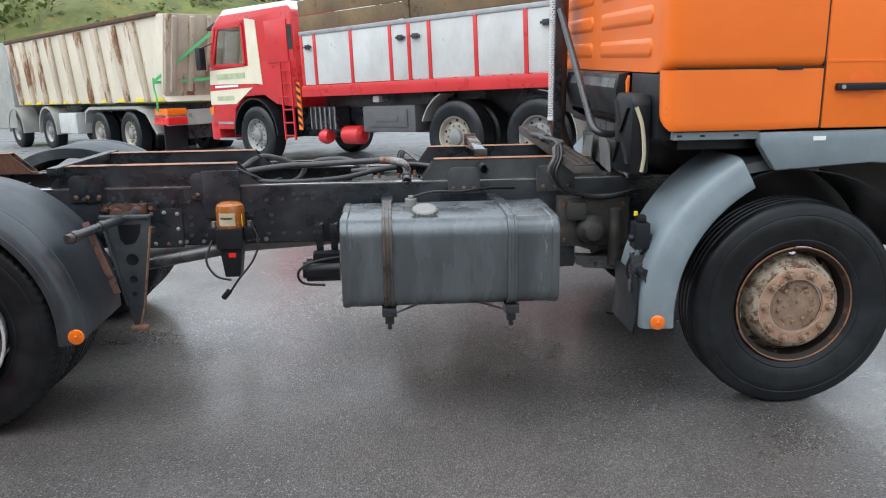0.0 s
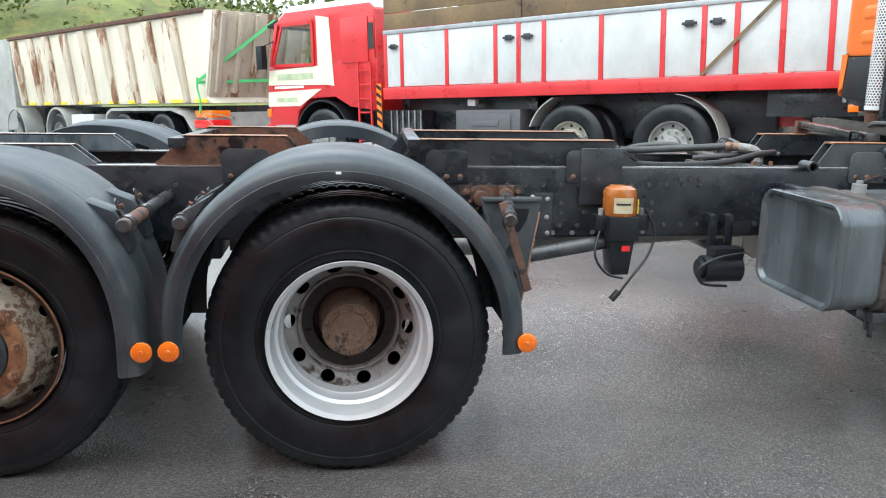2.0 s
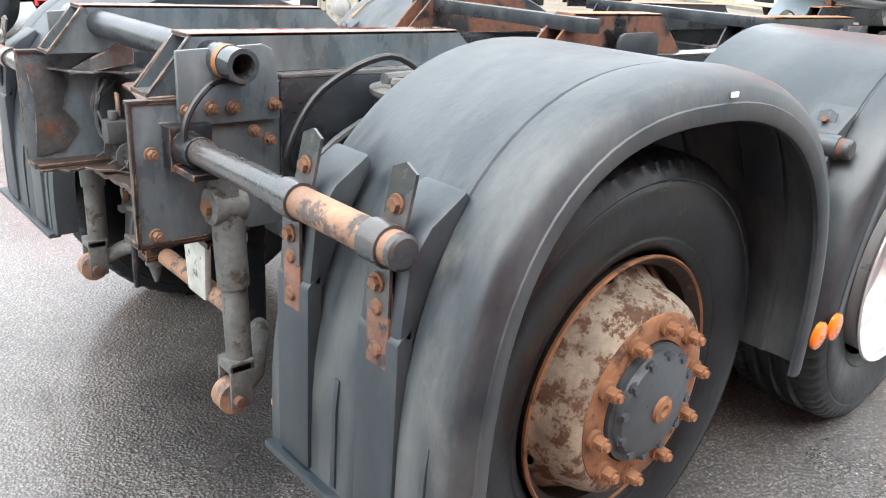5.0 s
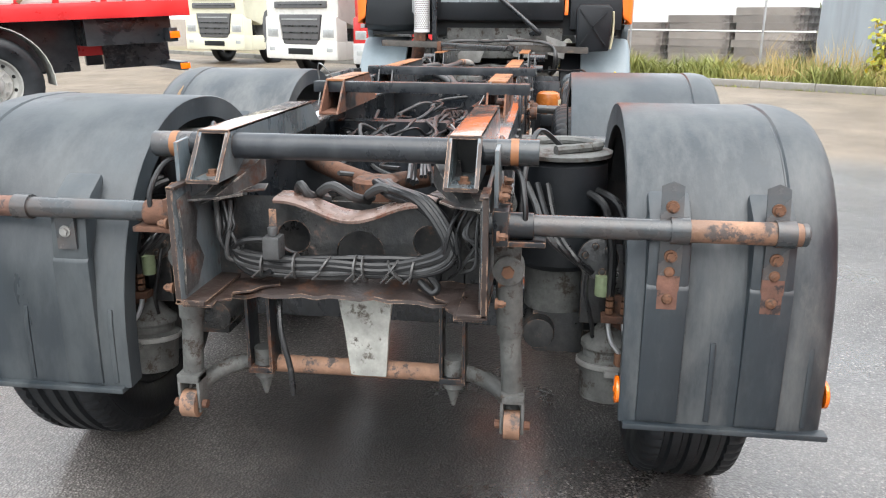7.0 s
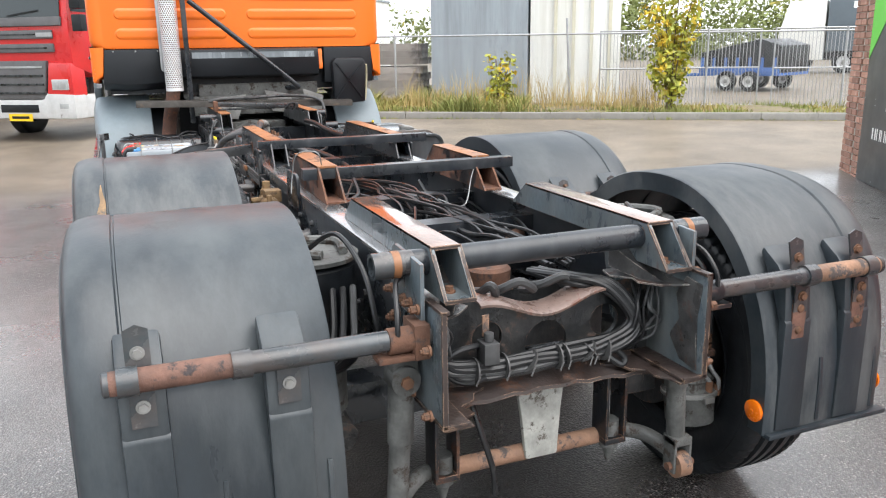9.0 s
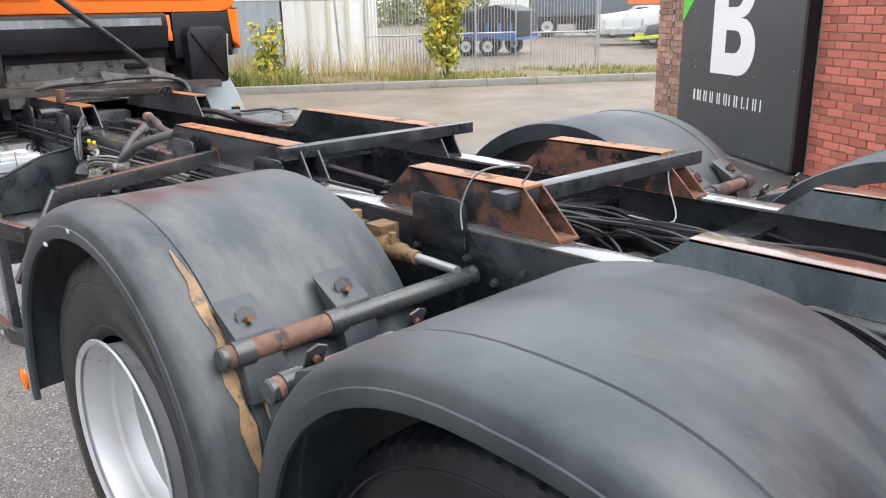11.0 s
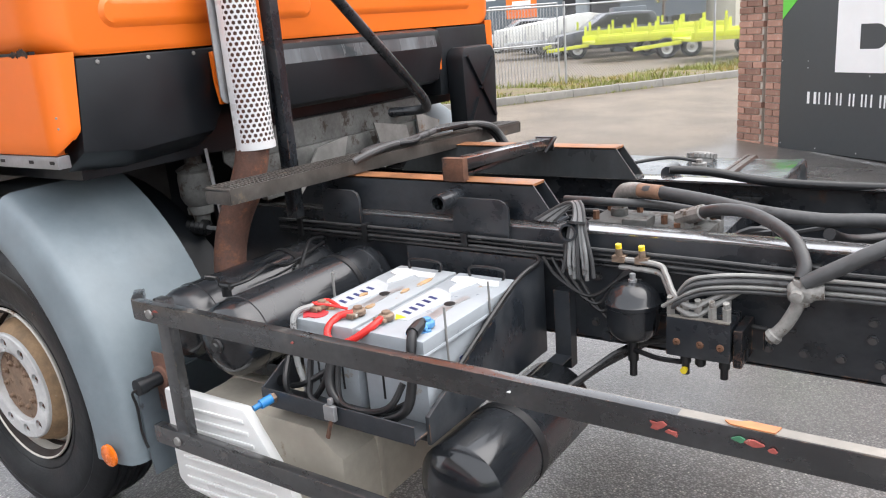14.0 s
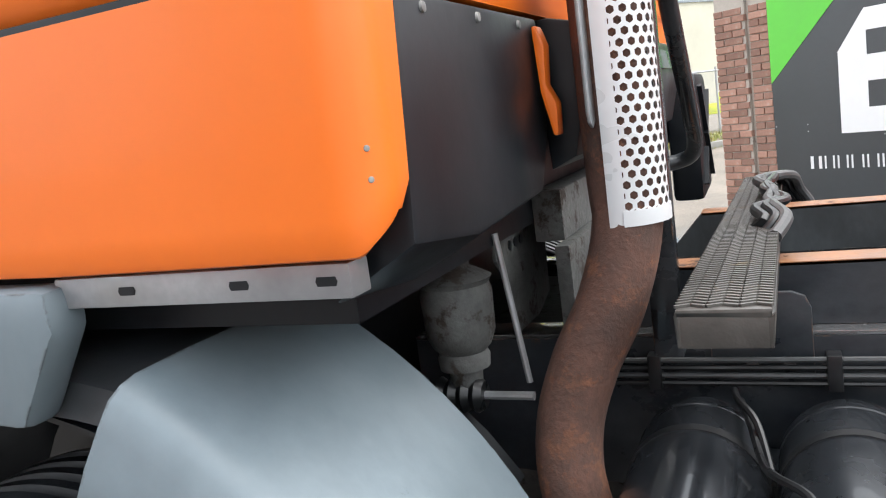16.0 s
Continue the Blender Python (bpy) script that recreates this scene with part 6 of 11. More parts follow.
xb = simple("air_box", m_cab_black, truck, lambda b: prism(b, [(-0.74, 1.16), (-1.02, 1.175), (-1.035, 1.52), (-1.0, 1.56), (-0.76, 1.56), (-0.73, 1.52)], "x", 3.252, 3.349), "black ribbed plastic box behind the cab", 0.02)
for a, c in (((-0.76, 1.52), (-0.99, 1.22)), ((-0.99, 1.50), (-0.86, 1.36)), ((-0.84, 1.32), (-0.76, 1.21))):
    simple("box_rib", m_cab_black, xb, lambda b: beam(b, (3.247, a[0], a[1]), (3.247, c[0], c[1]), 0.012, 0.018, (1, 0, 0)))
simple("box_strap", mat("pale_strap", (0.55, 0.50, 0.34), 0.7, 0, 0.2, 8, 50), xb, lambda b: hose(b, [(3.27, -1.040, 1.50), (3.30, -1.048, 1.41), (3.315, -1.045, 1.28), (3.31, -1.03, 1.19)], 0.010), "pale yellow strap")
simple("support_beam", m_greydirt, truck, lambda b: (box(b, 3.40, 3.46, -0.62, 0.40, 1.26, 1.36), box(b, 3.38, 3.41, -0.5, 0.45, 1.10, 1.26)), "dirty grey cab support beam", 0.006)
for outline, x in (([(-0.36, 1.26), (-0.14, 1.30), (-0.20, 1.12), (-0.40, 1.10)], 3.33), ([(0.02, 1.27), (0.20, 1.25), (0.34, 1.08), (0.10, 1.06)], 3.34), ([(-0.66, 1.24), (-0.48, 1.30), (-0.5, 1.14), (-0.64, 1.1)], 3.36)):
    simple("torn_plate", m_steel, truck, lambda b: prism(b, outline, "x", x, x + 0.008), "loose pale metal plate")

# exhaust with perforated shield
simple("exhaust_pipe", m_exhaust, truck, lambda b: hose(b, [(3.245, 0.605, 2.9), (3.245, 0.605, 2.2), (3.242, 0.605, 1.45), (3.238, 0.615, 1.32), (3.27, 0.635, 1.20), (3.32, 0.655, 1.10), (3.352, 0.67, 1.0), (3.35, 0.69, 0.90), (3.31, 0.70, 0.80), (3.20, 0.68, 0.68)], 0.055, 24), "rust-brown exhaust pipe")


def perforated(bm, r, a0, a1, z0, z1, pitch=0.0185, hr=0.0066):
    """A curved sheet with rows of round holes, six-sided cells round each hole."""
    dv = pitch * math.sqrt(3) / 2
    nu, nv = int((a1 - a0) * r / pitch), int((z1 - z0) / dv)
    cell = pitch / math.sqrt(3)
    put = lambda u, v: (3.240 - r * math.cos(a0 + u / r), 0.602 + r * math.sin(a0 + u / r), z0 + v)
    for j in range(nv):
        for i in range(nu):
            cu, cv = (i + 0.5 + 0.5 * (j % 2)) * pitch, (j + 0.5) * dv
            angles = [radians(30 + 60 * q) for q in range(6)]
            o = [bm.verts.new(put(cu + cell * math.cos(t), cv + cell * math.sin(t))) for t in angles]
            n = [bm.verts.new(put(cu + hr * math.cos(t), cv + hr * math.sin(t))) for t in angles]
            bridge(bm, o, n)
    return nu * pitch, nv * dv


sh = bmesh.new()
perforated(sh, 0.067, radians(-75), radians(84), 1.345, 2.30)
shield = part("heat_shield", sh, m_sheet_white, truck, "pale perforated steel heat shield")
for a0, a1 in ((-95, -72), (80, 102)):
    simple("shield_edge", m_sheet_white, shield, lambda b: grid(b, [[(3.240 - 0.0675 * math.cos(radians(a)), 0.602 + 0.0675 * math.sin(radians(a)), z) for a in [a0 + (a1 - a0) * i / 5 for i in range(6)]] for z in (1.322, 2.30)], 0.002), "plain sheet edge")
simple("shield_edge", m_sheet_white, shield, lambda b: grid(b, [[(3.240 - 0.0675 * math.cos(radians(a)), 0.602 + 0.0675 * math.sin(radians(a)), z) for a in [-75 + 158 * i / 12 for i in range(13)]] for z in (1.322, 1.346)], 0.002), "plain sheet edge")
simple("side_shield", m_galv, truck, lambda b: prism(b, [(0.650, 1.50), (0.655, 1.482), (0.668, 1.475), (0.684, 1.482), (0.692, 1.50), (0.692, 2.2), (0.650, 2.2)], "x", 3.262, 3.268), "grey sheet beside the exhaust", 0.003)
simple("exhaust_post", m_frame, truck, lambda b: beam(b, (3.21, 0.485, 1.06), (3.21, 0.485, 2.5), 0.038, 0.05, (1, 0, 0)), "black square upright", 0.004)
simple("exhaust_strut", m_frame, truck, lambda b: hose(b, [(3.21, 0.44, 2.03), (3.215, 0.20, 1.835), (3.22, 0.0, 1.672), (3.225, -0.25, 1.468), (3.235, -0.385, 1.352), (3.29, -0.42, 1.318), (3.42, -0.34, 1.315)], 0.021, 14), "black bent strut")

# walkway plank
wkm = pose(3.08, 0.041, 1.209, 1.64, 0, 0)
walkway = simple("walkway", m_tread, truck, lambda b: (box(b, -0.054, 0.054, -0.875, 0.875, 0.016, 0.024), box(b, -0.054, -0.048, -0.875, 0.875, -0.024, 0.016), box(b, 0.048, 0.054, -0.875, 0.875, -0.024, 0.016), box(b, -0.05, 0.05, 0.865, 0.875, -0.024, 0.016), box(b, -0.05, 0.05, -0.875, -0.865, -0.024, 0.016)), "worn dark metal walkway plank", 0.003, m=wkm)


def grip(bm):
    for i in range(6):
        for j in range(116):
            x, y = -0.046 + i * 0.0185, -0.865 + j * 0.0150 
            if y < 0.86:
                m = Matrix.Translation((x, y, 0.0240)) @ Matrix.Rotation(radians(28 if i % 2 else -28), 4, "Z")
                box(bm, -0.0098, 0.0098, -0.0028, 0.0028, 0, 0.0035, m)


tagged(simple("tread_pattern", m_tread, walkway, grip, "raised tread pattern"), kind="stuff")
for k in range(3):
    dx, dz, r = 0.018 * (k - 1), 0.004 * (k % 2), (0.013, 0.009, 0.011)[k]
    simple("walkway_hose", m_cable if k else m_hose_grey, truck, lambda b: hose(b, [(3.05 + dx, 0.36 - 0.05 * k, 1.236), (3.03 + dx, 0.28, 1.256 + dz), (3.05 + dx, 0.15, 1.258 + dz), (3.03 - dx, 0.02, 1.254 + dz), (3.05 + dx * 0.5, -0.10, 1.262 + dz), (3.06 - dx, -0.30, 1.262 + dz), (3.02 + dx, -0.46, 1.250), (3.0 + dx, -0.55, 1.205), (2.97 + dx, -0.56 - 0.01 * k, 1.12), (3.05, -0.55 - 0.012 * k, 1.03), (3.25, -0.52 - 0.012 * k, 0.98), (3.5, -0.52, 1.02)], r, 10), "dusty cable lying over the walkway")
simple("cross_bar", m_bar, truck, lambda b: (beam(b, (2.612, 0.355, 1.240), (2.612, -0.255, 1.208), 0.062, 0.036), box(b, 2.575, 2.649, -0.268, -0.258, 1.178, 1.232), box(b, 2.60, 2.624, -0.25, 0.34, 1.192, 1.206)), "black crossbar on the frame", 0.003)
simple("bar_wire", m_cable, truck, lambda b: hose(b, [(2.56, -0.16, 1.19), (2.54, -0.20, 1.235), (2.57, -0.24, 1.222), (2.60, -0.22, 1.18)], 0.007), "black wire round the crossbar")
simple("cross_bar_end", m_rust, truck, lambda b: box(b, 2.573, 2.652, 0.345, 0.374, 1.188, 1.262), "rusty crossbar end", 0.003)

# ---- loose flat bars across the frame ----
simple("flat_bar", m_frame, truck, lambda b: beam(b, (-0.735, -0.45, 1.174), (-0.675, 0.415, 1.170), 0.055, 0.042), "black flat steel bar across the frame", 0.002)
simple("flat_bar", m_frame, truck, lambda b: beam(b, (0.285, -0.455, 1.176), (0.325, 0.42, 1.176), 0.055, 0.042), "black flat steel bar across the frame", 0.002)
simple("flat_bar", m_frame, truck, lambda b: beam(b, (1.235, -0.36, 1.165), (1.385, -0.30, 1.08), 0.05, 0.012), "rusty tipped flat bar", 0.002)
for pts in ([(-0.69, 0.34, 1.205), (-0.74, 0.37, 1.26), (-0.62, 0.42, 1.24), (-0.56, 0.43, 1.15), (-0.57, 0.44, 1.08)], [(-0.73, -0.30, 1.20), (-0.76, -0.26, 1.12), (-0.82, -0.20, 1.02), (-0.70, -0.14, 1.03)]):
    simple("wire_tie", m_pale_hose, truck, lambda b: hose(b, pts, 0.0026), "thin bent wire")

# ---- left side: guard rails ----
side_guard = simple("side_guard", m_bar, truck, lambda b: (beam(b, (3.12, 1.212, 0.985), (0.90, 1.205, 0.978), 0.028, 0.055), beam(b, (0.905, 1.205, 0.978), (0.755, 1.135, 0.957), 0.028, 0.055)), "black square-tube side guard", 0.003)
simple("lower_rail", m_bar, side_guard, lambda b: (beam(b, (3.13, 1.212, 0.608), (0.875, 1.205, 0.590), 0.028, 0.055), beam(b, (0.88, 1.205, 0.590), (0.735, 1.14, 0.572), 0.028, 0.055)), bevel=0.003)
simple("end_post", m_bar, side_guard, lambda b: (beam(b, (3.03, 1.19, 0.58), (3.03, 1.19, 1.02), 0.03, 0.05, (1, 0, 0)), beam(b, (3.19, 1.15, 0.985), (3.12, 1.212, 0.985), 0.028, 0.055)), bevel=0.003)
simple("end_post", m_bar, side_guard, lambda b: beam(b, (0.912, 1.18, 0.57), (0.912, 1.18, 1.015), 0.03, 0.05, (1, 0, 0)), bevel=0.003)
simple("guard_arm", m_bar, side_guard, lambda b: (beam(b, (0.895, 0.365, 1.095), (0.935, 0.965, 1.035), 0.042, 0.055), beam(b, (0.935, 0.96, 1.045), (0.985, 1.12, 0.73), 0.045, 0.04, (1, 0, 0))), "black bent support arm", 0.003)
simple("arm_end", m_rust, side_guard, lambda b: box(b, 0.866, 0.924, 0.352, 0.366, 1.065, 1.13), "rusty arm end")
for x, z in ((3.05, 0.982), (3.03, 0.606), (0.912, 0.975), (0.912, 0.590)):
    simple("guard_bolt", m_steel, side_guard, lambda b: turned(b, (x, 1.226, z), (0, 1, 0), [(0, 0.014), (0.005, 0.012), (0.008, 0.0)], 14))
random.seed(23)
m_red_splash = mat("faded_red_splash", (0.36, 0.085, 0.07), 0.6, 0, 0.4, 40, 120, (0.6, 0.4, 0.36), 0.3, 30, 0.1)
m_orange_splash = mat("orange_splash", (0.55, 0.22, 0.09), 0.6, 0, 0.3, 30, 120)
m_green_splash = mat("green_splash", (0.06, 0.22, 0.12), 0.6, 0, 0.3, 30, 120)
for x, z, size, mm in ((3.045, 0.985, 0.022, m_red_splash), (3.062, 0.987, 0.010, m_white), (3.02, 0.995, 0.014, m_red_splash), (1.66, 0.984, 0.020, m_red_splash), (1.635, 0.975, 0.014, m_red_splash), (1.53, 0.990, 0.013, m_green_splash), (1.505, 0.988, 0.016, m_red_splash), (1.475, 0.982, 0.010, m_red_splash), (2.52, 0.99, 0.007, m_red_splash), (1.95, 0.985, 0.006, m_white), (2.05, 0.615, 0.013, m_red_splash), (1.72, 0.610, 0.008, m_orange_splash)):
    blot = [(x + size * random.uniform(0.25, 1.15) * math.cos(radians(40 * k)), z + size * random.uniform(0.2, 1.0) * 0.55 * math.sin(radians(40 * k))) for k in range(9)]
    simple("paint_spot", mm, side_guard, lambda b: prism(b, blot, "y", 1.2235, 1.2275), "paint splash")
simple("paint_spot", m_orange_splash, side_guard, lambda b: prism(b, [(1.47, 1.196), (1.475, 1.2185), (1.52, 1.2185), (1.545, 1.217), (1.555, 1.207), (1.53, 1.202), (1.52, 1.195)], "z", 1.008, 1.0105), "orange paint on the top edge")
# pale strip: wear, plus sky glare along this stretch put into colour
simple("worn_top", m_bar_worn, side_guard, lambda b: box(b, 0.905, 2.30, 1.1935, 1.2185, 1.0025, 1.0078), "dusty pale worn top face")

# ---- batteries in their box ----
box_b = simple("battery_box", m_frame, truck, lambda b: (box(b, 2.29, 2.77, 0.44, 1.04, 0.694, 0.704), prism(b, [(0.44, 0.70), (1.06, 0.70), (1.06, 0.775), (0.60, 0.965), (0.50, 0.985), (0.44, 0.985)], "x", 2.272, 2.284), box(b, 2.284, 2.77, 0.425, 0.44, 0.70, 0.985), box(b, 2.77, 2.78, 0.44, 0.9, 0.70, 0.80)), "black steel battery box", 0.003)
simple("box_tray", m_frame, box_b, lambda b: (prism(b, [(2.765, 1.125), (2.278, 1.115), (2.278, 1.03), (2.765, 1.03)], "z", 0.732, 0.738), beam(b, (2.767, 1.125, 0.758), (2.276, 1.115, 0.752), 0.006, 0.050), prism(b, [(1.122, 0.738), (1.122, 0.783), (1.04, 0.825), (0.99, 0.835), (0.99, 0.738)], "x", 2.762, 2.768)), "shallow cable tray", 0.002)
simple("tray_hole", m_cable, box_b, lambda b: cyl(b, (2.7615, 1.06, 0.775), (2.7605, 1.06, 0.775), 0.016, 18), "round hole in the tray end")
simple("tray_clip", m_galv, box_b, lambda b: (box(b, 2.50, 2.535, 1.128, 1.142, 0.748, 0.788), cyl(b, (2.518, 1.130, 0.79), (2.518, 1.130, 0.805), 0.008, 8)), "bare metal clip on the tray", 0.003)
simple("clip_tail", m_rust, box_b, lambda b: beam(b, (2.516, 1.137, 0.75), (2.522, 1.150, 0.705), 0.012, 0.006), "rusty strap end")
simple("box_rim", m_cable, box_b, lambda b: hose(b, [(2.278, 0.98, 0.812), (2.278, 0.62, 0.962), (2.278, 0.46, 0.99), (2.40, 0.436, 0.992), (2.77, 0.436, 0.99)], 0.007), "rubber edge strip")
m_print = mat("dark_blue_print", (0.02, 0.03, 0.12), 0.5, 0, 0.1, 20, 80, bump=0)
m_label = mat("scuffed_white_film", (0.47, 0.50, 0.53), 0.42, 0, 0.12, 6, 60, (0.34, 0.32, 0.30), 0.12, 12, 0.08)
m_lid_stained = mat("stained_battery_lid", (0.34, 0.375, 0.40), 0.45, 0, 0.12, 5, 50, (0.46, 0.27, 0.12), 0.24, 9, 0.12)
m_torn = mat("torn_white_film", (0.62, 0.65, 0.67), 0.5, 0, 0.15, 12, 60, (0.35, 0.34, 0.33), 0.2, 14, 0.1)
m_acid_blue = mat("blue_terminal_paint", (0.10, 0.30, 0.56), 0.5, 0, 0.4, 30, 90, (0.5, 0.55, 0.6), 0.35, 25, 0.1)
m_acid_red = mat("red_terminal_paint", (0.58, 0.05, 0.06), 0.45, 0, 0.35, 30, 90, (0.6, 0.35, 0.33), 0.3, 25, 0.1)
m_stain = mat("pale_rust_stain", (0.42, 0.27, 0.14), 0.6, 0, 0.4, 30, 90, (0.45, 0.44, 0.42), 0.45, 22, 0.1)
m_clamp = mat("corroded_clamp", (0.26, 0.19, 0.14), 0.6, 0.4, 0.4, 40, 120, (0.45, 0.45, 0.40), 0.3, 30, 0.5)


def splash(bm, cx, cy, rx, ry, seed):
    rnd = random.Random(seed)
    prism(bm, [(cx + rx * rnd.uniform(0.6, 1.1) * math.cos(radians(24 * k)), cy + ry * rnd.uniform(0.6, 1.1) * math.sin(radians(24 * k))) for k in range(15)], "z", 0.2445, 0.2490)


def battery(cx, label, lid, stained):
    b0 = empty("truck_battery", label, "battery", "batteries in the box", at=(cx, 0.780, 0.705))
    simple("case", m_battery, b0, lambda b: box(b, -0.097, 0.097, -0.235, 0.230, 0.0, 0.205), "", 0.006)
    simple("cover", lid, b0, lambda b: (box(b, -0.105, 0.105, -0.245, 0.244, 0.200, 0.245), box(b, -0.108, 0.108, -0.248, 0.248, 0.200, 0.212)), "pale grey battery lid", 0.006)
    for x in (-0.045, 0.04):
        simple("case_groove", m_cable, b0, lambda b: box(b, x - 0.003, x + 0.003, 0.229, 0.2315, 0.06, 0.20), "dark groove")
    simple("film", m_label, b0, lambda b: prism(b, [(0.090, -0.10), (0.088, 0.150), (0.012, 0.145), (0.006, 0.05), (-0.010, -0.02), (0.02, -0.07), (0.05, -0.085)], "z", 0.2442, 0.2462), "white lid film")
    simple("torn_film", m_torn, b0, lambda b: prism(b, [(0.092, -0.205), (0.055, -0.216), (0.02, -0.205), (-0.055, -0.205), (-0.075, -0.165), (-0.03, -0.155), (0.0, -0.172), (0.012, -0.12), (0.03, -0.075), (0.045, -0.10), (0.05, -0.15), (0.085, -0.165)], "z", 0.2452, 0.2478), "torn white film")
    for k in range(5):
        y = 0.108 - 0.030 * k
        simple("printed_bar", m_print, b0, lambda b: prism(b, [(0.034, y), (0.034, y - 0.012), (0.064, y - 0.020), (0.064, y - 0.008)], "z", 0.2458, 0.2470), "dark blue printed mark")
    simple("yellow_mark", m_yellow, b0, lambda b: prism(b, [(0.028, 0.128), (0.068, 0.120), (0.046, 0.152)], "z", 0.2458, 0.2472), "yellow triangle mark")
    simple("grey_label", m_galv, b0, lambda b: prism(b, [(-0.018, 0.14), (-0.052, 0.15), (-0.040, 0.00), (-0.048, -0.06), (-0.030, -0.075), (-0.012, 0.02)], "z", 0.2445, 0.2464), "torn grey information strip")
    simple("plug_cover", m_cable, b0, lambda b: cyl(b, (-0.022, 0.002, 0.245), (-0.022, 0.002, 0.2485), 0.015, 20), "dark round plug")
    for x, mm in ((-0.062, m_clamp if stained else m_acid_blue), (0.064, m_clamp)):
        simple("terminal", mm, b0, lambda b: (cyl(b, (x, 0.165, 0.243), (x, 0.165, 0.272), 0.012, 14), turned(b, (x, 0.165, 0.248), (0, 0, 1), [(0, 0.017), (0.003, 0.021), (0.014, 0.021), (0.017, 0.017)], 16), box(b, x - 0.012, x + 0.012, 0.165, 0.203, 0.248, 0.262), cyl(b, (x - 0.020, 0.192, 0.256), (x + 0.020, 0.192, 0.256), 0.006, 8)), "corroded terminal clamp", 0.002)
    if stained:
        simple("paint_splash", m_acid_red, b0, lambda b: (splash(b, 0.060, 0.200, 0.042, 0.038, 3)), "red paint round the terminal")
        for cx0, cy0, rx0, ry0, sd in ((-0.072, -0.12, 0.012, 0.045, 8), (-0.064, -0.04, 0.010, 0.022, 12), (0.03, 0.03, 0.010, 0.018, 15), (-0.05, 0.10, 0.009, 0.022, 17)):
            simple("stain", m_stain, b0, lambda b: splash(b, cx0, cy0, rx0, ry0, sd), "orange-brown rust run")
        simple("stain", m_stain, b0, lambda b: splash(b, 0.05, 0.150, 0.022, 0.018, 9), "rust stain")
    else:
        simple("paint_splash", m_acid_blue, b0, lambda b: splash(b, -0.052, 0.190, 0.036, 0.036, 4), "blue paint round the terminal")
    simple("handle", m_cable, b0, lambda b: hose(b, [(-0.055, -0.225, 0.243), (-0.052, -0.232, 0.272), (0.052, -0.232, 0.272), (0.055, -0.225, 0.243)], 0.0045), "black carrying loop")
    simple("side_print", m_print, b0, lambda b: [prism(b, [(0.09 - 0.032 * j, 0.095), (0.076 - 0.032 * j, 0.095), (0.070 - 0.032 * j, 0.140), (0.084 - 0.032 * j, 0.140)], "x", -0.0985, -0.0968) for j in range(5)], "dark printed bars")
    simple("side_mark", m_yellow, b0, lambda b: prism(b, [(0.150, 0.140), (0.115, 0.140), (0.133, 0.098)], "x", -0.0985, -0.0968), "yellow triangle on the side")
    return b0


battery(2.622, "pale grey lead battery with rust-stained lid", m_lid_stained, True)
battery(2.402, "pale grey lead battery with blue paint on the lid", m_battery, False)
simple("red_cable", m_red_plastic, truck, lambda b: hose(b, [(2.560, 0.965, 0.964), (2.585, 0.990, 0.962), (2.590, 1.030, 0.945), (2.578, 1.048, 0.925), (2.545, 1.050, 0.914), (2.500, 1.045, 0.930), (2.462, 1.012, 0.958), (2.464, 0.970, 0.964)], 0.0095, 14), "red battery lead")
simple("red_clamp", m_red_plastic, truck, lambda b: (hose(b, [(2.72, 0.945, 0.964), (2.690, 0.965, 0.972), (2.660, 0.945, 0.966), (2.61, 0.930, 0.957)], 0.004), hose(b, [(2.715, 0.975, 0.962), (2.69, 0.925, 0.970), (2.64, 0.93, 0.960)], 0.005)), "red leads at the terminal")
simple("grey_lead", m_pale_hose, truck, lambda b: hose(b, [(2.70, 0.965, 0.965), (2.712, 1.02, 0.962), (2.706, 1.042, 0.92), (2.70, 1.048, 0.83), (2.66, 1.06, 0.76)], 0.0085, 10), "grey battery lead")
simple("earth_cable", m_cable, truck, lambda b: (hose(b, [(2.345, 0.955, 0.968), (2.330, 1.015, 0.968), (2.318, 1.045, 0.93), (2.312, 1.060, 0.86), (2.325, 1.080, 0.79), (2.40, 1.095, 0.758), (2.50, 1.095, 0.765), (2.555, 1.085, 0.80), (2.57, 1.06, 0.85), (2.55, 1.03, 0.88)], 0.0125, 12), hose(b, [(2.34, 0.975, 0.968), (2.328, 1.022, 0.966)], 0.0165, 10)), "thick black battery lead")
for pts in ([(2.74, 1.04, 0.84), (2.715, 1.085, 0.80), (2.70, 1.09, 0.755), (2.64, 1.075, 0.750), (2.60, 1.06, 0.80), (2.59, 1.04, 0.86)], [(2.66, 1.035, 0.86), (2.65, 1.06, 0.80), (2.62, 1.09, 0.76), (2.50, 1.09, 0.755), (2.40, 1.07, 0.765), (2.33, 1.06, 0.80)], [(2.73, 1.05, 0.76), (2.66, 1.06, 0.79), (2.58, 1.045, 0.84)], [(2.56, 1.04, 0.87), (2.545, 1.07, 0.80), (2.50, 1.10, 0.775), (2.42, 1.10, 0.775), (2.36, 1.09, 0.80), (2.34, 1.06, 0.85)]):
    simple("tray_cable", m_cable, truck, lambda b: hose(b, pts, 0.0085), "black cable looped in the tray")
simple("blue_plug", mat("blue_plastic", (0.02, 0.22, 0.55), 0.4), truck, lambda b: (cyl(b, (2.725, 1.125, 0.762), (2.735, 1.165, 0.756), 0.013, 14), cyl(b, (2.735, 1.165, 0.756), (2.74, 1.185, 0.753), 0.008, 12)), "small blue plug")
simple("plug_nut", m_clamp, truck, lambda b: cyl(b, (2.722, 1.118, 0.763), (2.726, 1.132, 0.761), 0.015, 6), "brass plug nut")
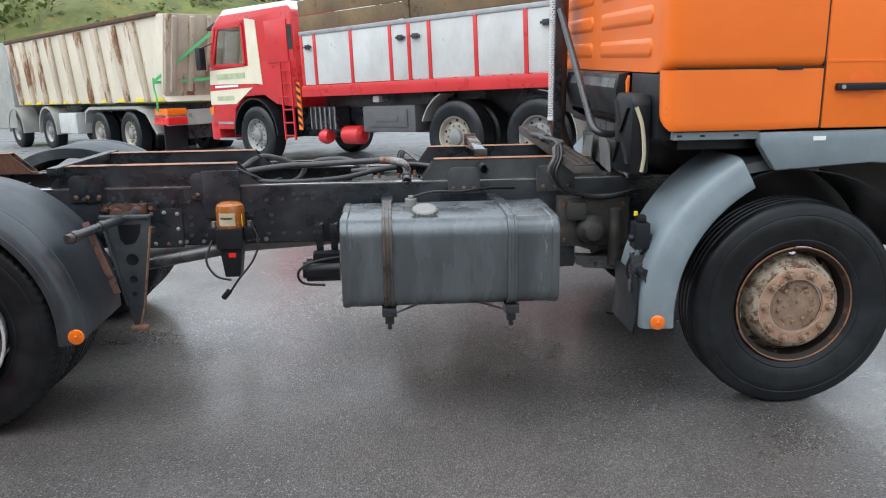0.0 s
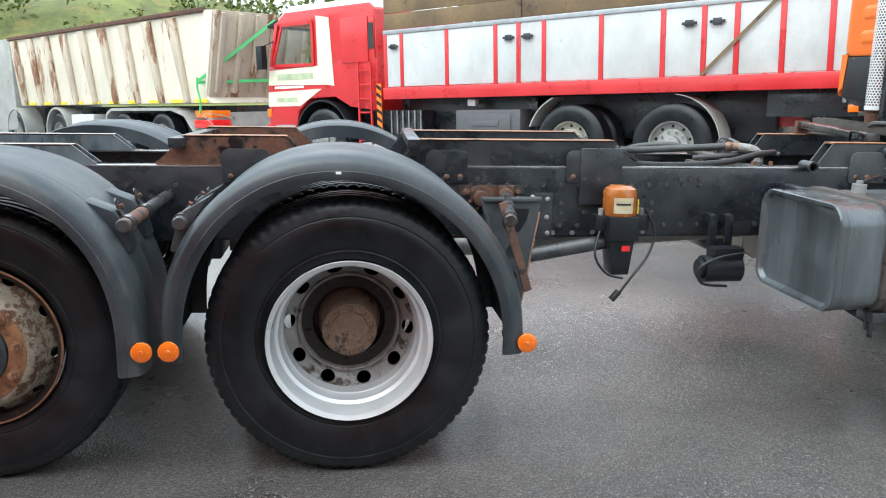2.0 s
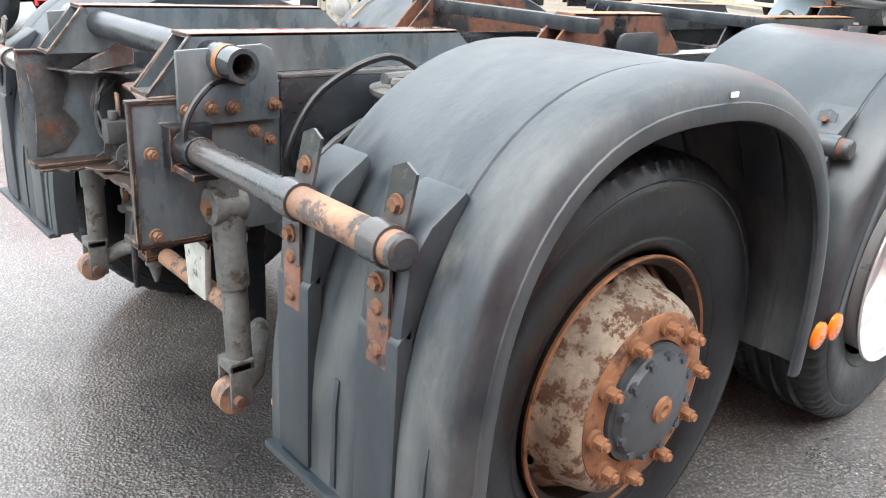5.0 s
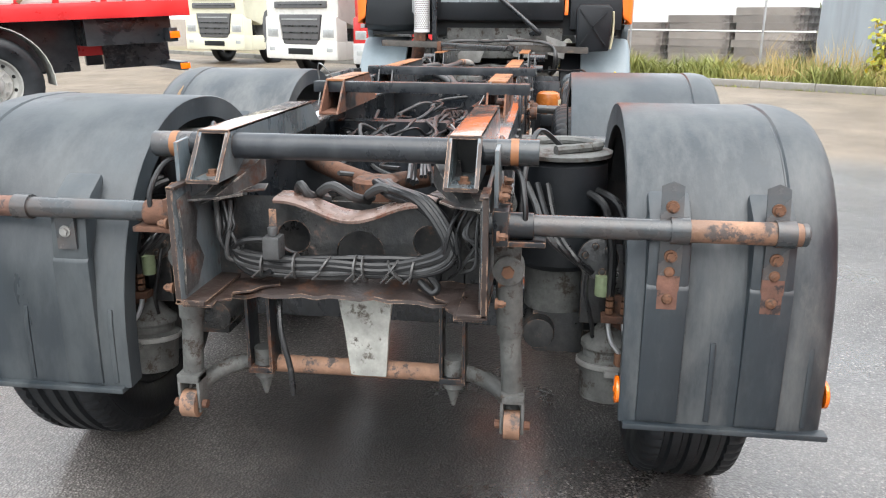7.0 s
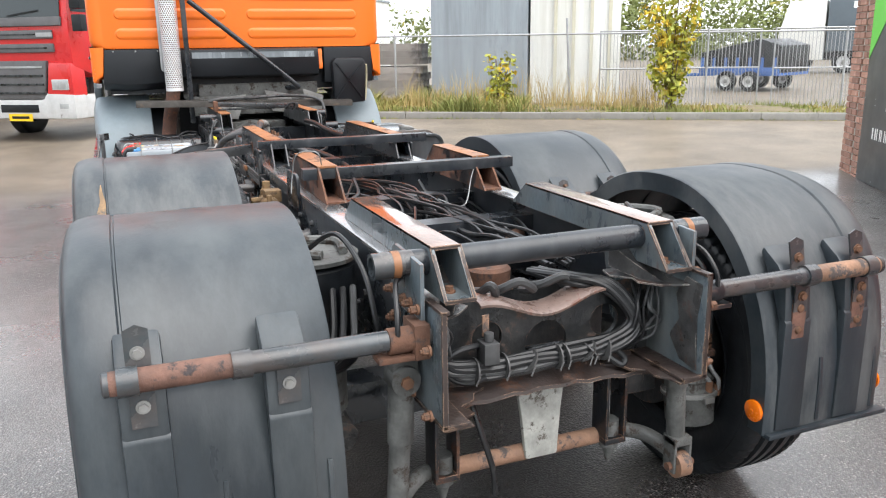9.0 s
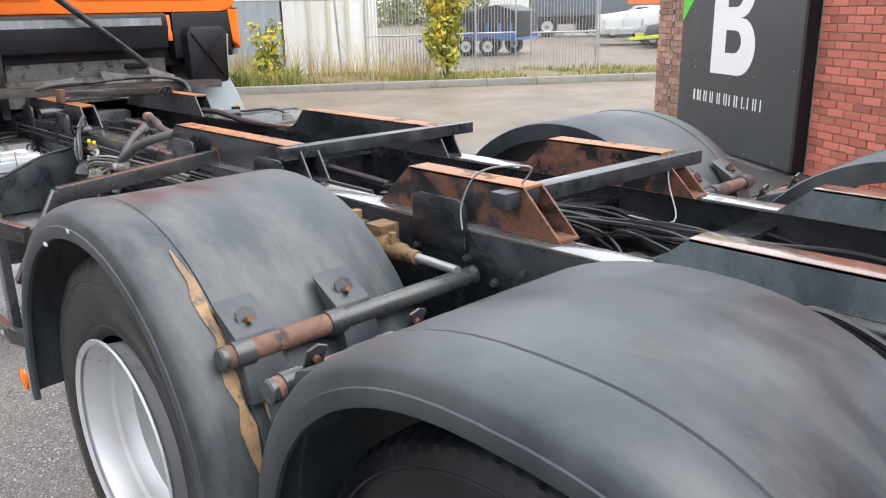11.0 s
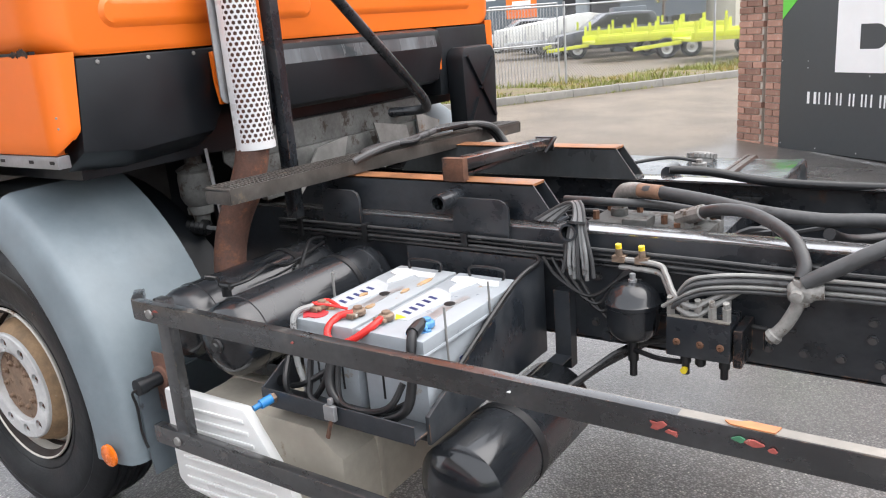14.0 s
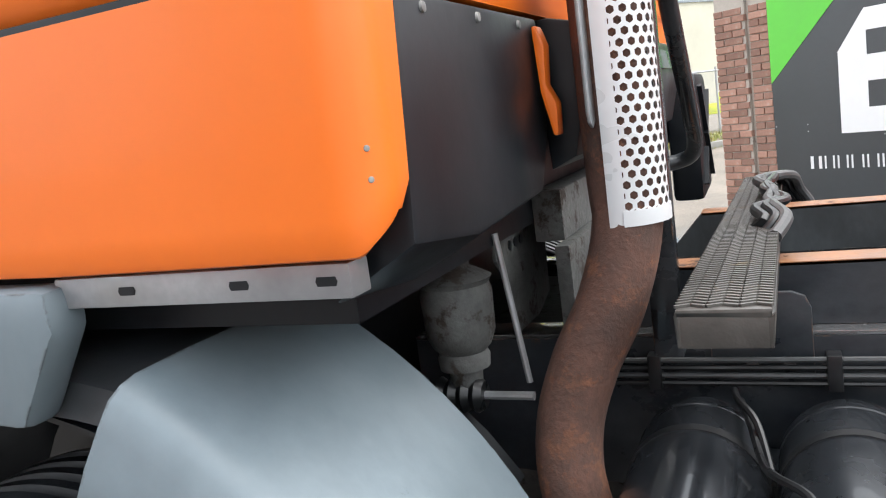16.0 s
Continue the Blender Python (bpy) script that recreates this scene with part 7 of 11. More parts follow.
for x, y in ((2.292, 0.72), (2.292, 0.93)):
    simple("tie_rod", m_steel, truck, lambda b: cyl(b, (x, y, 0.82), (x + 0.003, y, 1.005), 0.003, 8), "thin upright threaded rod")
simple("tie_rod", m_steel, truck, lambda b: cyl(b, (2.775, 0.80, 0.80), (2.773, 0.80, 1.0), 0.004, 8), "thin upright threaded rod")

# ---- air tanks, muffler ----
for x, yy in ((2.934, 1.115), (3.168, 1.085)):
    t = simple("air_tank", mat("glossy_black_tank", (0.016, 0.0185, 0.022), 0.26, 0, 0.3, 4, 40, (0.06, 0.063, 0.066), 0.12, 5, 0.05, coat=0.3) if "glossy_black_tank" not in bpy.data.materials else bpy.data.materials["glossy_black_tank"], truck, lambda b: turned(b, (x, 0.42, 0.867), (0, 1, 0), [(0, 0.04), (0.010, 0.080), (0.028, 0.103), (0.05, 0.110), (0.075, 0.1115), (0.076, 0.113), (0.088, 0.113), (0.089, 0.1115), (yy - 0.529, 0.1115), (yy - 0.528, 0.113), (yy - 0.516, 0.113), (yy - 0.515, 0.1105), (yy - 0.475, 0.109), (yy - 0.452, 0.101), (yy - 0.434, 0.080), (yy - 0.425, 0.05), (yy - 0.42, 0)], 40), "glossy black compressed-air tank")
    for y in (0.60,):
        simple("tank_band", m_cable, t, lambda b: turned(b, (x, y, 0.867), (0, 1, 0), [(0, 0.1115), (0.0, 0.1145), (0.022, 0.1145), (0.022, 0.1115)], 40))
    simple("tank_plug", m_hose_grey, t, lambda b: (cyl(b, (x, yy - 0.004, 0.867), (x, yy + 0.006, 0.867), 0.020, 20), cyl(b, (x, yy + 0.005, 0.867), (x, yy + 0.014, 0.867), 0.012, 6)), "dull tank plug")
for x in (2.93, 3.165):
    simple("tank_saddle", m_frame, truck, lambda b: box(b, x - 0.07, x + 0.07, 0.93, 0.97, 0.715, 0.762), "black tank saddle", 0.004)
simple("tank_tee", m_cable, truck, lambda b: (cyl(b, (3.03, 0.978, 0.955), (3.03, 0.978, 0.985), 0.014, 12), cyl(b, (3.05, 0.975, 0.985), (3.005, 0.980, 0.987), 0.011, 12)), "black push-in air fitting")
for pts in ([(3.01, 0.98, 0.987), (2.985, 0.93, 0.995), (3.0, 0.86, 1.0), (3.04, 0.79, 0.99), (3.06, 0.70, 0.965), (3.08, 0.58, 0.970), (3.10, 0.48, 0.975)], [(3.06, 0.975, 0.985), (3.09, 0.96, 0.995), (3.11, 0.985, 1.005)], [(3.05, 0.66, 0.925), (3.07, 0.60, 0.985), (3.10, 0.54, 1.0), (3.11, 0.47, 0.99)]):
    simple("tank_line", m_cable, truck, lambda b: hose(b, pts, 0.006), "black nylon air line")
lt = simple("air_tank", bpy.data.materials["glossy_black_tank"], truck, lambda b: turned(b, (2.215, 0.47, 0.585), (0, 1, 0), [(0, 0.06), (0.02, 0.10), (0.05, 0.118), (0.56, 0.118), (0.585, 0.10), (0.605, 0.06), (0.608, 0)], 40), "large black compressed-air tank")
simple("tank_band", m_cable, lt, lambda b: turned(b, (2.215, 0.80, 0.585), (0, 1, 0), [(0, 0.12), (0.03, 0.12)], 40))
simple("drain", m_steel, lt, lambda b: cyl(b, (2.25, 1.07, 0.56), (2.25, 1.09, 0.56), 0.012, 8))
simple("tank_hanger", m_frame, truck, lambda b: (box(b, 2.19, 2.24, 0.41, 0.45, 0.66, 0.90), box(b, 2.19, 2.24, 0.44, 0.9, 0.695, 0.70)))
mf = simple("muffler", m_beige, truck, lambda b: prism(b, [(2.52, 0.42), (2.60, 0.37), (3.06, 0.37), (3.16, 0.44), (3.17, 0.62), (3.06, 0.69), (2.62, 0.69), (2.52, 0.62)], "y", 0.44, 1.11), "weathered beige exhaust muffler", 0.03)
for y in (0.72, 0.95):
    simple("muffler_band", m_beige, mf, lambda b: prism(b, [(2.515, 0.415), (2.60, 0.365), (3.06, 0.365), (3.165, 0.44), (3.175, 0.62), (3.06, 0.695), (2.62, 0.695), (2.515, 0.62)], "y", y, y + 0.025), bevel=0.006)
endc = simple("end_cover", m_white, mf, lambda b: prism(b, [(3.19, 0.40), (3.185, 0.70), (2.84, 0.705), (2.70, 0.50), (2.66, 0.36), (2.72, 0.335), (2.95, 0.35), (3.16, 0.375)], "y", 1.105, 1.14), "white ribbed muffler end cover", 0.012)
for i in range(9):
    z = 0.395 + 0.034 * i
    x1 = 2.735 + max(0, (z - 0.42)) * 0.45
    simple("cover_rib", m_white, endc, lambda b: beam(b, (x1, 1.141, z), (3.14, 1.141, z - 0.012), 0.008, 0.012), bevel=0.003)

# ---- valves and lines on the left rail ----
m_cast = mat("caked_pale_casting", (0.26, 0.255, 0.24), 0.6, 0.1, 0.4, 16, 80, (0.10, 0.075, 0.055), 0.4, 20, 0.6)
acc = simple("pressure_bottle", bpy.data.materials["glossy_black_tank"], truck, lambda b: turned(b, (1.99, 0.475, 0.800), (0, 0, 1), [(0, 0.02), (0.004, 0.045), (0.020, 0.062), (0.045, 0.070), (0.096, 0.0715), (0.100, 0.076), (0.110, 0.076), (0.114, 0.0715), (0.135, 0.065), (0.152, 0.048), (0.162, 0.024), (0.164, 0)], 40), "black round pressure bottle")
simple("bottle_neck", m_galv, acc, lambda b: (cyl(b, (1.99, 0.475, 0.962), (1.99, 0.475, 0.970), 0.012, 12), cyl(b, (1.99, 0.475, 0.970), (1.99, 0.475, 0.986), 0.008, 12)), "pale plastic nipple")
simple("bottle_foot", m_cable, acc, lambda b: (cyl(b, (1.99, 0.475, 0.735), (1.99, 0.475, 0.805), 0.015, 12), cyl(b, (1.99, 0.475, 0.690), (1.99, 0.475, 0.735), 0.011, 8)), "black hose elbow")
vb = simple("valve_block", m_frame, truck, lambda b: (box(b, 1.716, 1.878, 0.43, 0.54, 0.797, 0.903), box(b, 1.735, 1.865, 0.45, 0.52, 0.903, 0.918)), "black air valve block", 0.005)
simple("block_edge", m_bar_worn, vb, lambda b: box(b, 1.720, 1.874, 0.523, 0.539, 0.903, 0.9065), "pale worn top edge")
for x, y in ((1.74, 0.48), (1.79, 0.50), (1.85, 0.47)):
    simple("valve_fitting", m_cast, vb, lambda b: cyl(b, (x, y, 0.915), (x, y, 0.945), 0.010, 8))
    simple("valve_bolt", m_bolt, vb, lambda b: turned(b, (x, 0.54, 0.838), (0, 1, 0), [(0, 0.010), (0.004, 0.009), (0.005, 0.004), (0.002, 0.003), (0.002, 0)], 12))
for x, low in ((1.833, 0.742), (1.795, 0.770), (1.735, 0.745)):
    simple("valve_outlet", m_cable, vb, lambda b: (cyl(b, (x, 0.515, 0.775), (x, 0.515, 0.80), 0.014, 12), cyl(b, (x, 0.515, low), (x, 0.515, 0.775), 0.010, 10)), "black outlet elbow")
for x in (2.04, 1.975):
    simple("yellow_cap", m_yellow, vb, lambda b: cyl(b, (x, 0.445, 1.042), (x, 0.447, 1.056), 0.0085, 12), "yellow dust cap")
    simple("cap_fitting", m_clamp, vb, lambda b: (cyl(b, (x, 0.44, 1.005), (x, 0.445, 1.044), 0.010, 8), box(b, x - 0.018, x + 0.018, 0.425, 0.452, 1.005, 1.022)), "corroded cap fitting")
simple("yellow_cap", m_yellow, vb, lambda b: cyl(b, (1.833, 0.522, 0.757), (1.833, 0.535, 0.756), 0.0085, 12), "yellow dust cap")
for k in range(4):
    z = 0.985 + 0.0145 * k
    simple("air_line", m_hose_grey if k in (1, 3) else m_cable, truck, lambda b: hose(b, [(3.36, 0.425, z), (2.7, 0.425, z + 0.002), (2.25, 0.425, z)] + [(1.9, 0.428, z), (1.6, 0.428, z - 0.004), (1.2, 0.428, z), (0.75, 0.428, z), (0.30, 0.426, z - 0.004), (-0.15, 0.424, z - 0.006)], 0.0054, 8, 4), "thin black air line along the rail")
for x in (3.25, 2.95, 2.55, 2.2, 1.55, 1.1, 0.69, 0.25):
    simple("line_clip", m_cable, truck, lambda b: box(b, x - 0.012, x + 0.012, 0.402, 0.437, 0.975, 1.040), bevel=0.003)
for k, dz in enumerate((0.0, 0.022)):
    simple("metal_pipe", m_steel, truck, lambda b: hose(b, [(2.04, 0.44, 1.012 - dz), (1.93, 0.45, 1.01 - dz), (1.90, 0.47, 0.99 - dz), (1.86, 0.52, 0.955 - dz), (1.81, 0.53, 0.935 - dz), (1.76, 0.50, 0.96 - dz), (1.70, 0.45, 0.975)], 0.008), "bent metal brake pipe")
random.seed(61)
for k in range(7):
    u = (k - 3) * 0.5
    simple("cable_end", m_pale_hose if k % 3 else m_hose_grey, truck, lambda b: hose(b, [(2.27 + 0.01 * k, 0.37, 1.085), (2.20 + 0.006 * u, 0.395, 1.150), (2.165 + 0.008 * u, 0.425, 1.150 - 0.004 * k), (2.158 + 0.016 * u, 0.452, 1.085), (2.152 + 0.026 * u, 0.462 + 0.006 * (k % 2), 1.01), (2.150 + 0.030 * u + random.uniform(-0.008, 0.008), 0.468, 0.955 + random.uniform(-0.02, 0.02))], 0.0058), "loose cut cable end")
simple("cable_tie", m_cable, truck, lambda b: turned(b, (2.162, 0.446, 1.110), (0, 0.3, -1), [(0, 0.028), (0.007, 0.028)], 16), "black cable tie")
for s in (-1, 1):
    simple("front_stub", m_frame, truck, lambda b: turned(b, (2.605, s * 0.36, 1.142), (0, s, 0), [(0, 0.028), (0.122, 0.028), (0.122, 0.021), (0.02, 0.021), (0.02, 0)], 24), "black open tube stub on the beam")
    simple("lower_stub", m_frame, truck, lambda b: turned(b, (2.18, s * 0.38, 1.082), (0, s, 0), [(0, 0.026), (0.09, 0.026), (0.09, 0.019), (0.02, 0.019), (0.02, 0)], 24), "black open tube stub")
# hoses over the frame
hz = (("thick_hose", m_hose_grey, [(2.19, 0.06, 1.04), (2.185, 0.05, 1.10), (2.10, 0.11, 1.13), (2.02, 0.127, 1.13), (1.88, 0.156, 1.12), (1.745, 0.20, 1.11), (1.577, 0.216, 1.10), (1.43, 0.185, 1.10), (1.20, 0.10, 1.08), (0.95, 0.02, 1.03)], 0.019),
      ("thick_hose", m_hose_grey, [(1.93, 0.20, 1.08), (1.83, 0.254, 1.12), (1.727, 0.293, 1.125), (1.614, 0.395, 1.10), (1.572, 0.452, 1.055), (1.572, 0.475, 1.02)], 0.017),
      ("thick_hose", m_hose_grey, [(1.10, 0.06, 1.04), (1.18, 0.18, 1.10), (1.27, 0.32, 1.145), (1.40, 0.44, 1.105), (1.50, 0.472, 1.050), (1.565, 0.486, 1.012)], 0.019),
      ("hose", m_cable, [(1.55, 0.24, 1.07), (1.5, 0.10, 1.02), (1.3, -0.1, 1.0), (0.9, -0.15, 0.98), (0.4, -0.12, 0.97)], 0.016),
      ("hose", m_hose_grey, [(2.35, 0.12, 1.09), (2.2, 0.16, 1.10), (2.05, 0.10, 1.085), (1.85, 0.12, 1.07)], 0.013),
      ("hose", m_cable, [(1.25, -0.30, 1.13), (1.32, -0.32, 1.09), (1.50, -0.33, 1.075), (1.80, -0.30, 1.085), (2.0, -0.26, 1.12), (2.12, -0.22, 1.13)], 0.015))
for nm, mm, pts, r in hz:
    simple(nm, mm, truck, lambda b: hose(b, pts, r, 12), "dusty rubber hose over the frame")
# hose fittings, the pump manifold between the rails and the line bundle behind the valve block
man = simple("manifold", m_greydirt, truck, lambda b: (box(b, 1.98, 2.26, -0.02, 0.16, 0.95, 1.035), box(b, 1.86, 1.98, 0.06, 0.24, 0.96, 1.05), cyl(b, (1.92, 0.15, 1.05), (1.92, 0.15, 1.085), 0.026, 14), cyl(b, (2.19, 0.06, 1.03), (2.19, 0.06, 1.06), 0.030, 8), box(b, 2.05, 2.13, 0.12, 0.20, 1.0, 1.06)), "grimy cast pump manifold", 0.008)
for x, y in ((2.02, 0.01), (2.02, 0.13), (2.14, 0.01), (2.24, 0.01), (2.24, 0.13), (1.885, 0.09), (1.955, 0.21)):
    simple("manifold_bolt", m_bolt, man, lambda b: cyl(b, (x, y, 1.03), (x, y, 1.062), 0.011, 6))
simple("elbow", m_cast, man, lambda b: hose(b, [(2.19, 0.06, 1.03), (2.19, 0.055, 1.085), (2.165, 0.07, 1.118), (2.10, 0.11, 1.13)], 0.024, 12), "pale cast hose elbow")
simple("ferrule", m_tube_end, man, lambda b: cyl(b, (2.105, 0.108, 1.130), (2.03, 0.125, 1.130), 0.0225, 16), "brown hose ferrule")
simple("union", m_cast, man, lambda b: (cyl(b, (1.955, 0.185, 1.07), (1.875, 0.232, 1.105), 0.0235, 10), cyl(b, (1.93, 0.20, 1.05), (1.93, 0.20, 1.10), 0.020, 8)), "pale caked hose union")
knot = simple("pipe_junction", m_cast, truck, lambda b: (turned(b, (1.60, 0.482, 0.985), (-1, -0.1, 0.1), [(0, 0.018), (0.01, 0.027), (0.05, 0.027), (0.06, 0.020), (0.08, 0.020)], 12), cyl(b, (1.57, 0.48, 0.955), (1.57, 0.48, 1.02), 0.021, 8), cyl(b, (1.575, 0.45, 0.99), (1.575, 0.52, 0.985), 0.016, 8)), "caked grey pipe junction", 0.003)
simple("lower_union", m_cast, knot, lambda b: (hose(b, [(1.572, 0.482, 0.975), (1.578, 0.488, 0.95), (1.600, 0.497, 0.905), (1.628, 0.503, 0.872)], 0.0165, 12), turned(b, (1.618, 0.501, 0.882), (0.6, 0.1, -0.75), [(0, 0.0165), (0.003, 0.021), (0.016, 0.021), (0.020, 0.015), (0.026, 0.012), (0.026, 0)], 10)), "pale hose union")
random.seed(19)
for k in range(7):
    dz, dy = (k % 4) * 0.013, (k // 4) * 0.014
    simple("thin_pipe", m_steel if k in (0, 3, 5) else m_hose_grey, truck, lambda b: hose(b, [(1.87 + random.uniform(-0.02, 0.02), 0.515 + dy, 0.925), (1.83, 0.52 + dy, 0.955 + dz), (1.78, 0.505 + dy, 0.972 + dz), (1.70, 0.475 + dy, 0.975 + dz), (1.60, 0.452 + dy, 0.972 + dz), (1.35, 0.436 + dy, 0.972 + dz), (1.0, 0.434 + dy, 0.970 + dz)], 0.0055, 8, 5), "thin grey pipe along the rail")
for k in range(5):
    x = 1.73 + 0.035 * k
    simple("pipe_nut", m_cast, vb, lambda b: (cyl(b, (x, 0.52, 0.895), (x, 0.525, 0.94), 0.0115, 6), cyl(b, (x, 0.525, 0.94), (x, 0.53, 0.955), 0.008, 8)))
for pts, r in (([(1.99, 0.475, 0.765), (1.965, 0.495, 0.772), (1.91, 0.508, 0.768), (1.845, 0.515, 0.772)], 0.007), ([(2.13, 0.62, 0.680), (2.08, 0.53, 0.715), (2.03, 0.48, 0.752), (1.96, 0.44, 0.782), (1.88, 0.43, 0.79)], 0.010), ([(2.14, 0.60, 0.660), (2.09, 0.52, 0.70), (2.03, 0.465, 0.735), (1.97, 0.43, 0.77)], 0.009), ([(1.70, 0.43, 0.865), (1.64, 0.432, 0.862), (1.585, 0.428, 0.866)], 0.006)):
    simple("drain_hose", m_cable, truck, lambda b: hose(b, pts, r), "black hose at the valve")
simple("block_bracket", m_frame_rust, vb, lambda b: (box(b, 1.66, 1.94, 0.402, 0.43, 0.80, 0.86), box(b, 1.69, 1.712, 0.41, 0.53, 0.785, 0.885)), "black valve bracket", 0.004)
for k in range(4):
    simple("hanging_lead", m_cable, truck, lambda b: hose(b, [(2.28 - 0.03 * k, 0.43, 0.99), (2.22 - 0.03 * k, 0.455, 0.94 - 0.01 * k), (2.12 - 0.02 * k, 0.46, 0.90 - 0.02 * k), (2.04, 0.45, 0.955), (1.98, 0.44, 1.0)], 0.006), "black looped lead")
random.seed(5)
for k in range(26):
    x0 = random.uniform(-1.5, 2.2)
    y0 = random.uniform(-0.22, 0.22)
    pts = [(x0, y0, random.uniform(0.93, 1.02))]
    for j in range(4):
        x0 += random.uniform(0.12, 0.34)
        y0 = max(-0.27, min(0.27, y0 + random.uniform(-0.12, 0.12)))
        pts.append((x0, y0, random.uniform(0.90, 1.03)))
    simple("cable", m_cable if k % 4 else m_hose_grey, truck, lambda b: hose(b, pts, random.choice((0.006, 0.008, 0.011)), 6, 5), "black cable lying in the frame")
for k in range(10):
    y = -0.20 + 0.012 * k
    simple("cable", m_cable, truck, lambda b: hose(b, [(-1.62, y - 0.04, 0.99 + random.uniform(-0.02, 0.02))] + [(x, -0.23 + 0.014 * k + 0.10 * (x + 1.6) / 1.9 + random.uniform(-0.04, 0.04), 1.0 + random.uniform(-0.025, 0.025)) for x in (-1.35, -1.1, -0.85, -0.6, -0.35, -0.1)] + [(0.3, -0.10 + 0.012 * k, 0.97)], random.choice((0.006, 0.008, 0.010)), 6, 5), "black cable of the long loom")
m_caked = mat("yellow_brown_caked_metal", (0.20, 0.125, 0.06), 0.8, 0, 0.45, 14, 70, (0.07, 0.045, 0.032), 0.45, 18, 0.6)
simple("valve", m_caked, truck, lambda b: (turned(b, (-0.10, 0.47, 0.985), (-1, 0.05, 0), [(0, 0.022), (0.02, 0.032), (0.08, 0.034), (0.09, 0.026), (0.13, 0.026), (0.14, 0.040), (0.22, 0.040), (0.23, 0.028), (0.28, 0.026), (0.29, 0.020), (0.34, 0.020)], 24), turned(b, (-0.15, 0.47, 0.97), (0, 0, 1), [(0, 0.028), (0.06, 0.028), (0.07, 0.018), (0.10, 0.018), (0.10, 0.0)], 12), box(b, -0.30, -0.23, 0.43, 0.50, 1.0, 1.05), cyl(b, (-0.22, 0.50, 1.0), (-0.22, 0.55, 1.0), 0.014, 8), cyl(b, (-0.34, 0.49, 0.99), (-0.34, 0.49, 1.04), 0.012, 8)), "rusty caked valve on the rail", 0.003)
for p, q in (((-0.44, 0.485, 0.985), (-0.60, 0.49, 0.985)), ((0.0, 0.46, 1.0), (-0.10, 0.47, 0.99))):
    simple("valve_rod", m_galv, truck, lambda b: cyl(b, p, q, 0.013, 16), "bright valve rod")
simple("valve_lead", m_cable, truck, lambda b: (hose(b, [(-0.04, 0.54, 0.98), (-0.14, 0.55, 0.955), (-0.26, 0.53, 0.97), (-0.30, 0.48, 1.02)], 0.010), cyl(b, (-0.03, 0.54, 0.985), (0.02, 0.55, 0.99), 0.016, 10)))
for x0, x1, z in ((-1.0, 0.2, 0.86), (1.0, 2.9, 0.84)):
    simple("floor_pan", m_frame, truck, lambda b: box(b, x0, x1, -0.30, 0.30, z, z + 0.01), "dark grimy tray between the rails")
simple("lever_pin", m_galv, truck, lambda b: cyl(b, (3.51, 0.63, 1.035), (3.42, 0.63, 1.035), 0.008, 8))
simple("spring_lever", m_galv, truck, lambda b: (cyl(b, (3.456, 0.63, 1.32), (3.425, 0.63, 1.06), 0.006, 8),))
cs = simple("cab_spring", m_greydirt, truck, lambda b: turned(b, (3.545, 0.62, 1.03), (0, 0, 1), [(0, 0.02), (0.015, 0.028), (0.05, 0.030), (0.055, 0.045), (0.075, 0.047), (0.085, 0.042), (0.095, 0.052), (0.12, 0.062), (0.19, 0.064), (0.205, 0.060), (0.215, 0.066), (0.225, 0.05), (0.235, 0.03), (0.27, 0.028), (0.30, 0.035)], 32), "dusty grey cab air spring")
simple("bellow", m_cable, cs, lambda b: turned(b, (3.51, 0.63, 1.035), (1, 0, 0), [(0.012 * i, 0.032 if i % 2 else 0.024) for i in range(8)], 18), "black rubber bellows")

# holed bracket plate behind the cab spring
bp = simple("spring_bracket", m_greydirt, truck, lambda b: prism(b, [(0.52, 1.33), (0.20, 1.30), (0.21, 1.12), (0.30, 1.09), (0.45, 1.09), (0.46, 1.20), (0.52, 1.25)], "x", 3.50, 3.508), "dusty grey bracket plate with holes", 0.002)
for y in (0.44, 0.405, 0.37):
    simple("bracket_hole", m_cab_black, bp, lambda b: cyl(b, (3.4985, y, 1.265), (3.500, y, 1.265), 0.010, 14))
simple("round_opening", m_steel, truck, lambda b: turned(b, (1.279, 0.401, 0.876), (0, 1, 0), [(0, 0.024), (0.004, 0.025), (0.006, 0.021), (0.003, 0.0)], 24), "pale oval grommet on the rail")

# rusty seat of the front mudguard tubes, pale clip, valve on the right front mudguard, grimy casting behind the tank
for side in (-1, 1):
    seat = simple("tube_seat", m_frame_rust, truck, lambda b: (box(b, 0.54, 0.78, *sorted((side * 0.401, side * 0.411)), 0.80, 0.99), turned(b, (0.595, side * 0.411, 0.932), (0, side, 0), [(0, 0.062), (0.012, 0.060), (0.014, 0.036), (0.05, 0.034), (0.05, 0)], 24)), "rust-caked tube seat on the rail", 0.002)
    for k in range(6):
        t = 2 * math.pi * k / 6 + 0.3
        simple("seat_bolt", m_bolt, seat, small_bolt, m=pose(0.595 + 0.05 * math.cos(t), side * 0.422, 0.932 + 0.05 * math.sin(t), 0, 0, 0 if side < 0 else 180) @ Matrix.Scale(0.65, 4))
simple("pale_clip", m_rust_top, truck, lambda b: box(b, 0.655, 0.715, 0.425, 0.445, 1.005, 1.030), "orange-brown clip", 0.003)
gv = simple("levelling_valve", m_cab_black, truck, lambda b: (box(b, 3.19, 3.265, -1.12, -1.03, 0.82, 0.95), box(b, 3.205, 3.25, -1.10, -1.05, 0.95, 0.985), cyl(b, (3.17, -1.08, 0.87), (3.30, -1.08, 0.87), 0.018, 12)), "black valve on the front mudguard", 0.006)
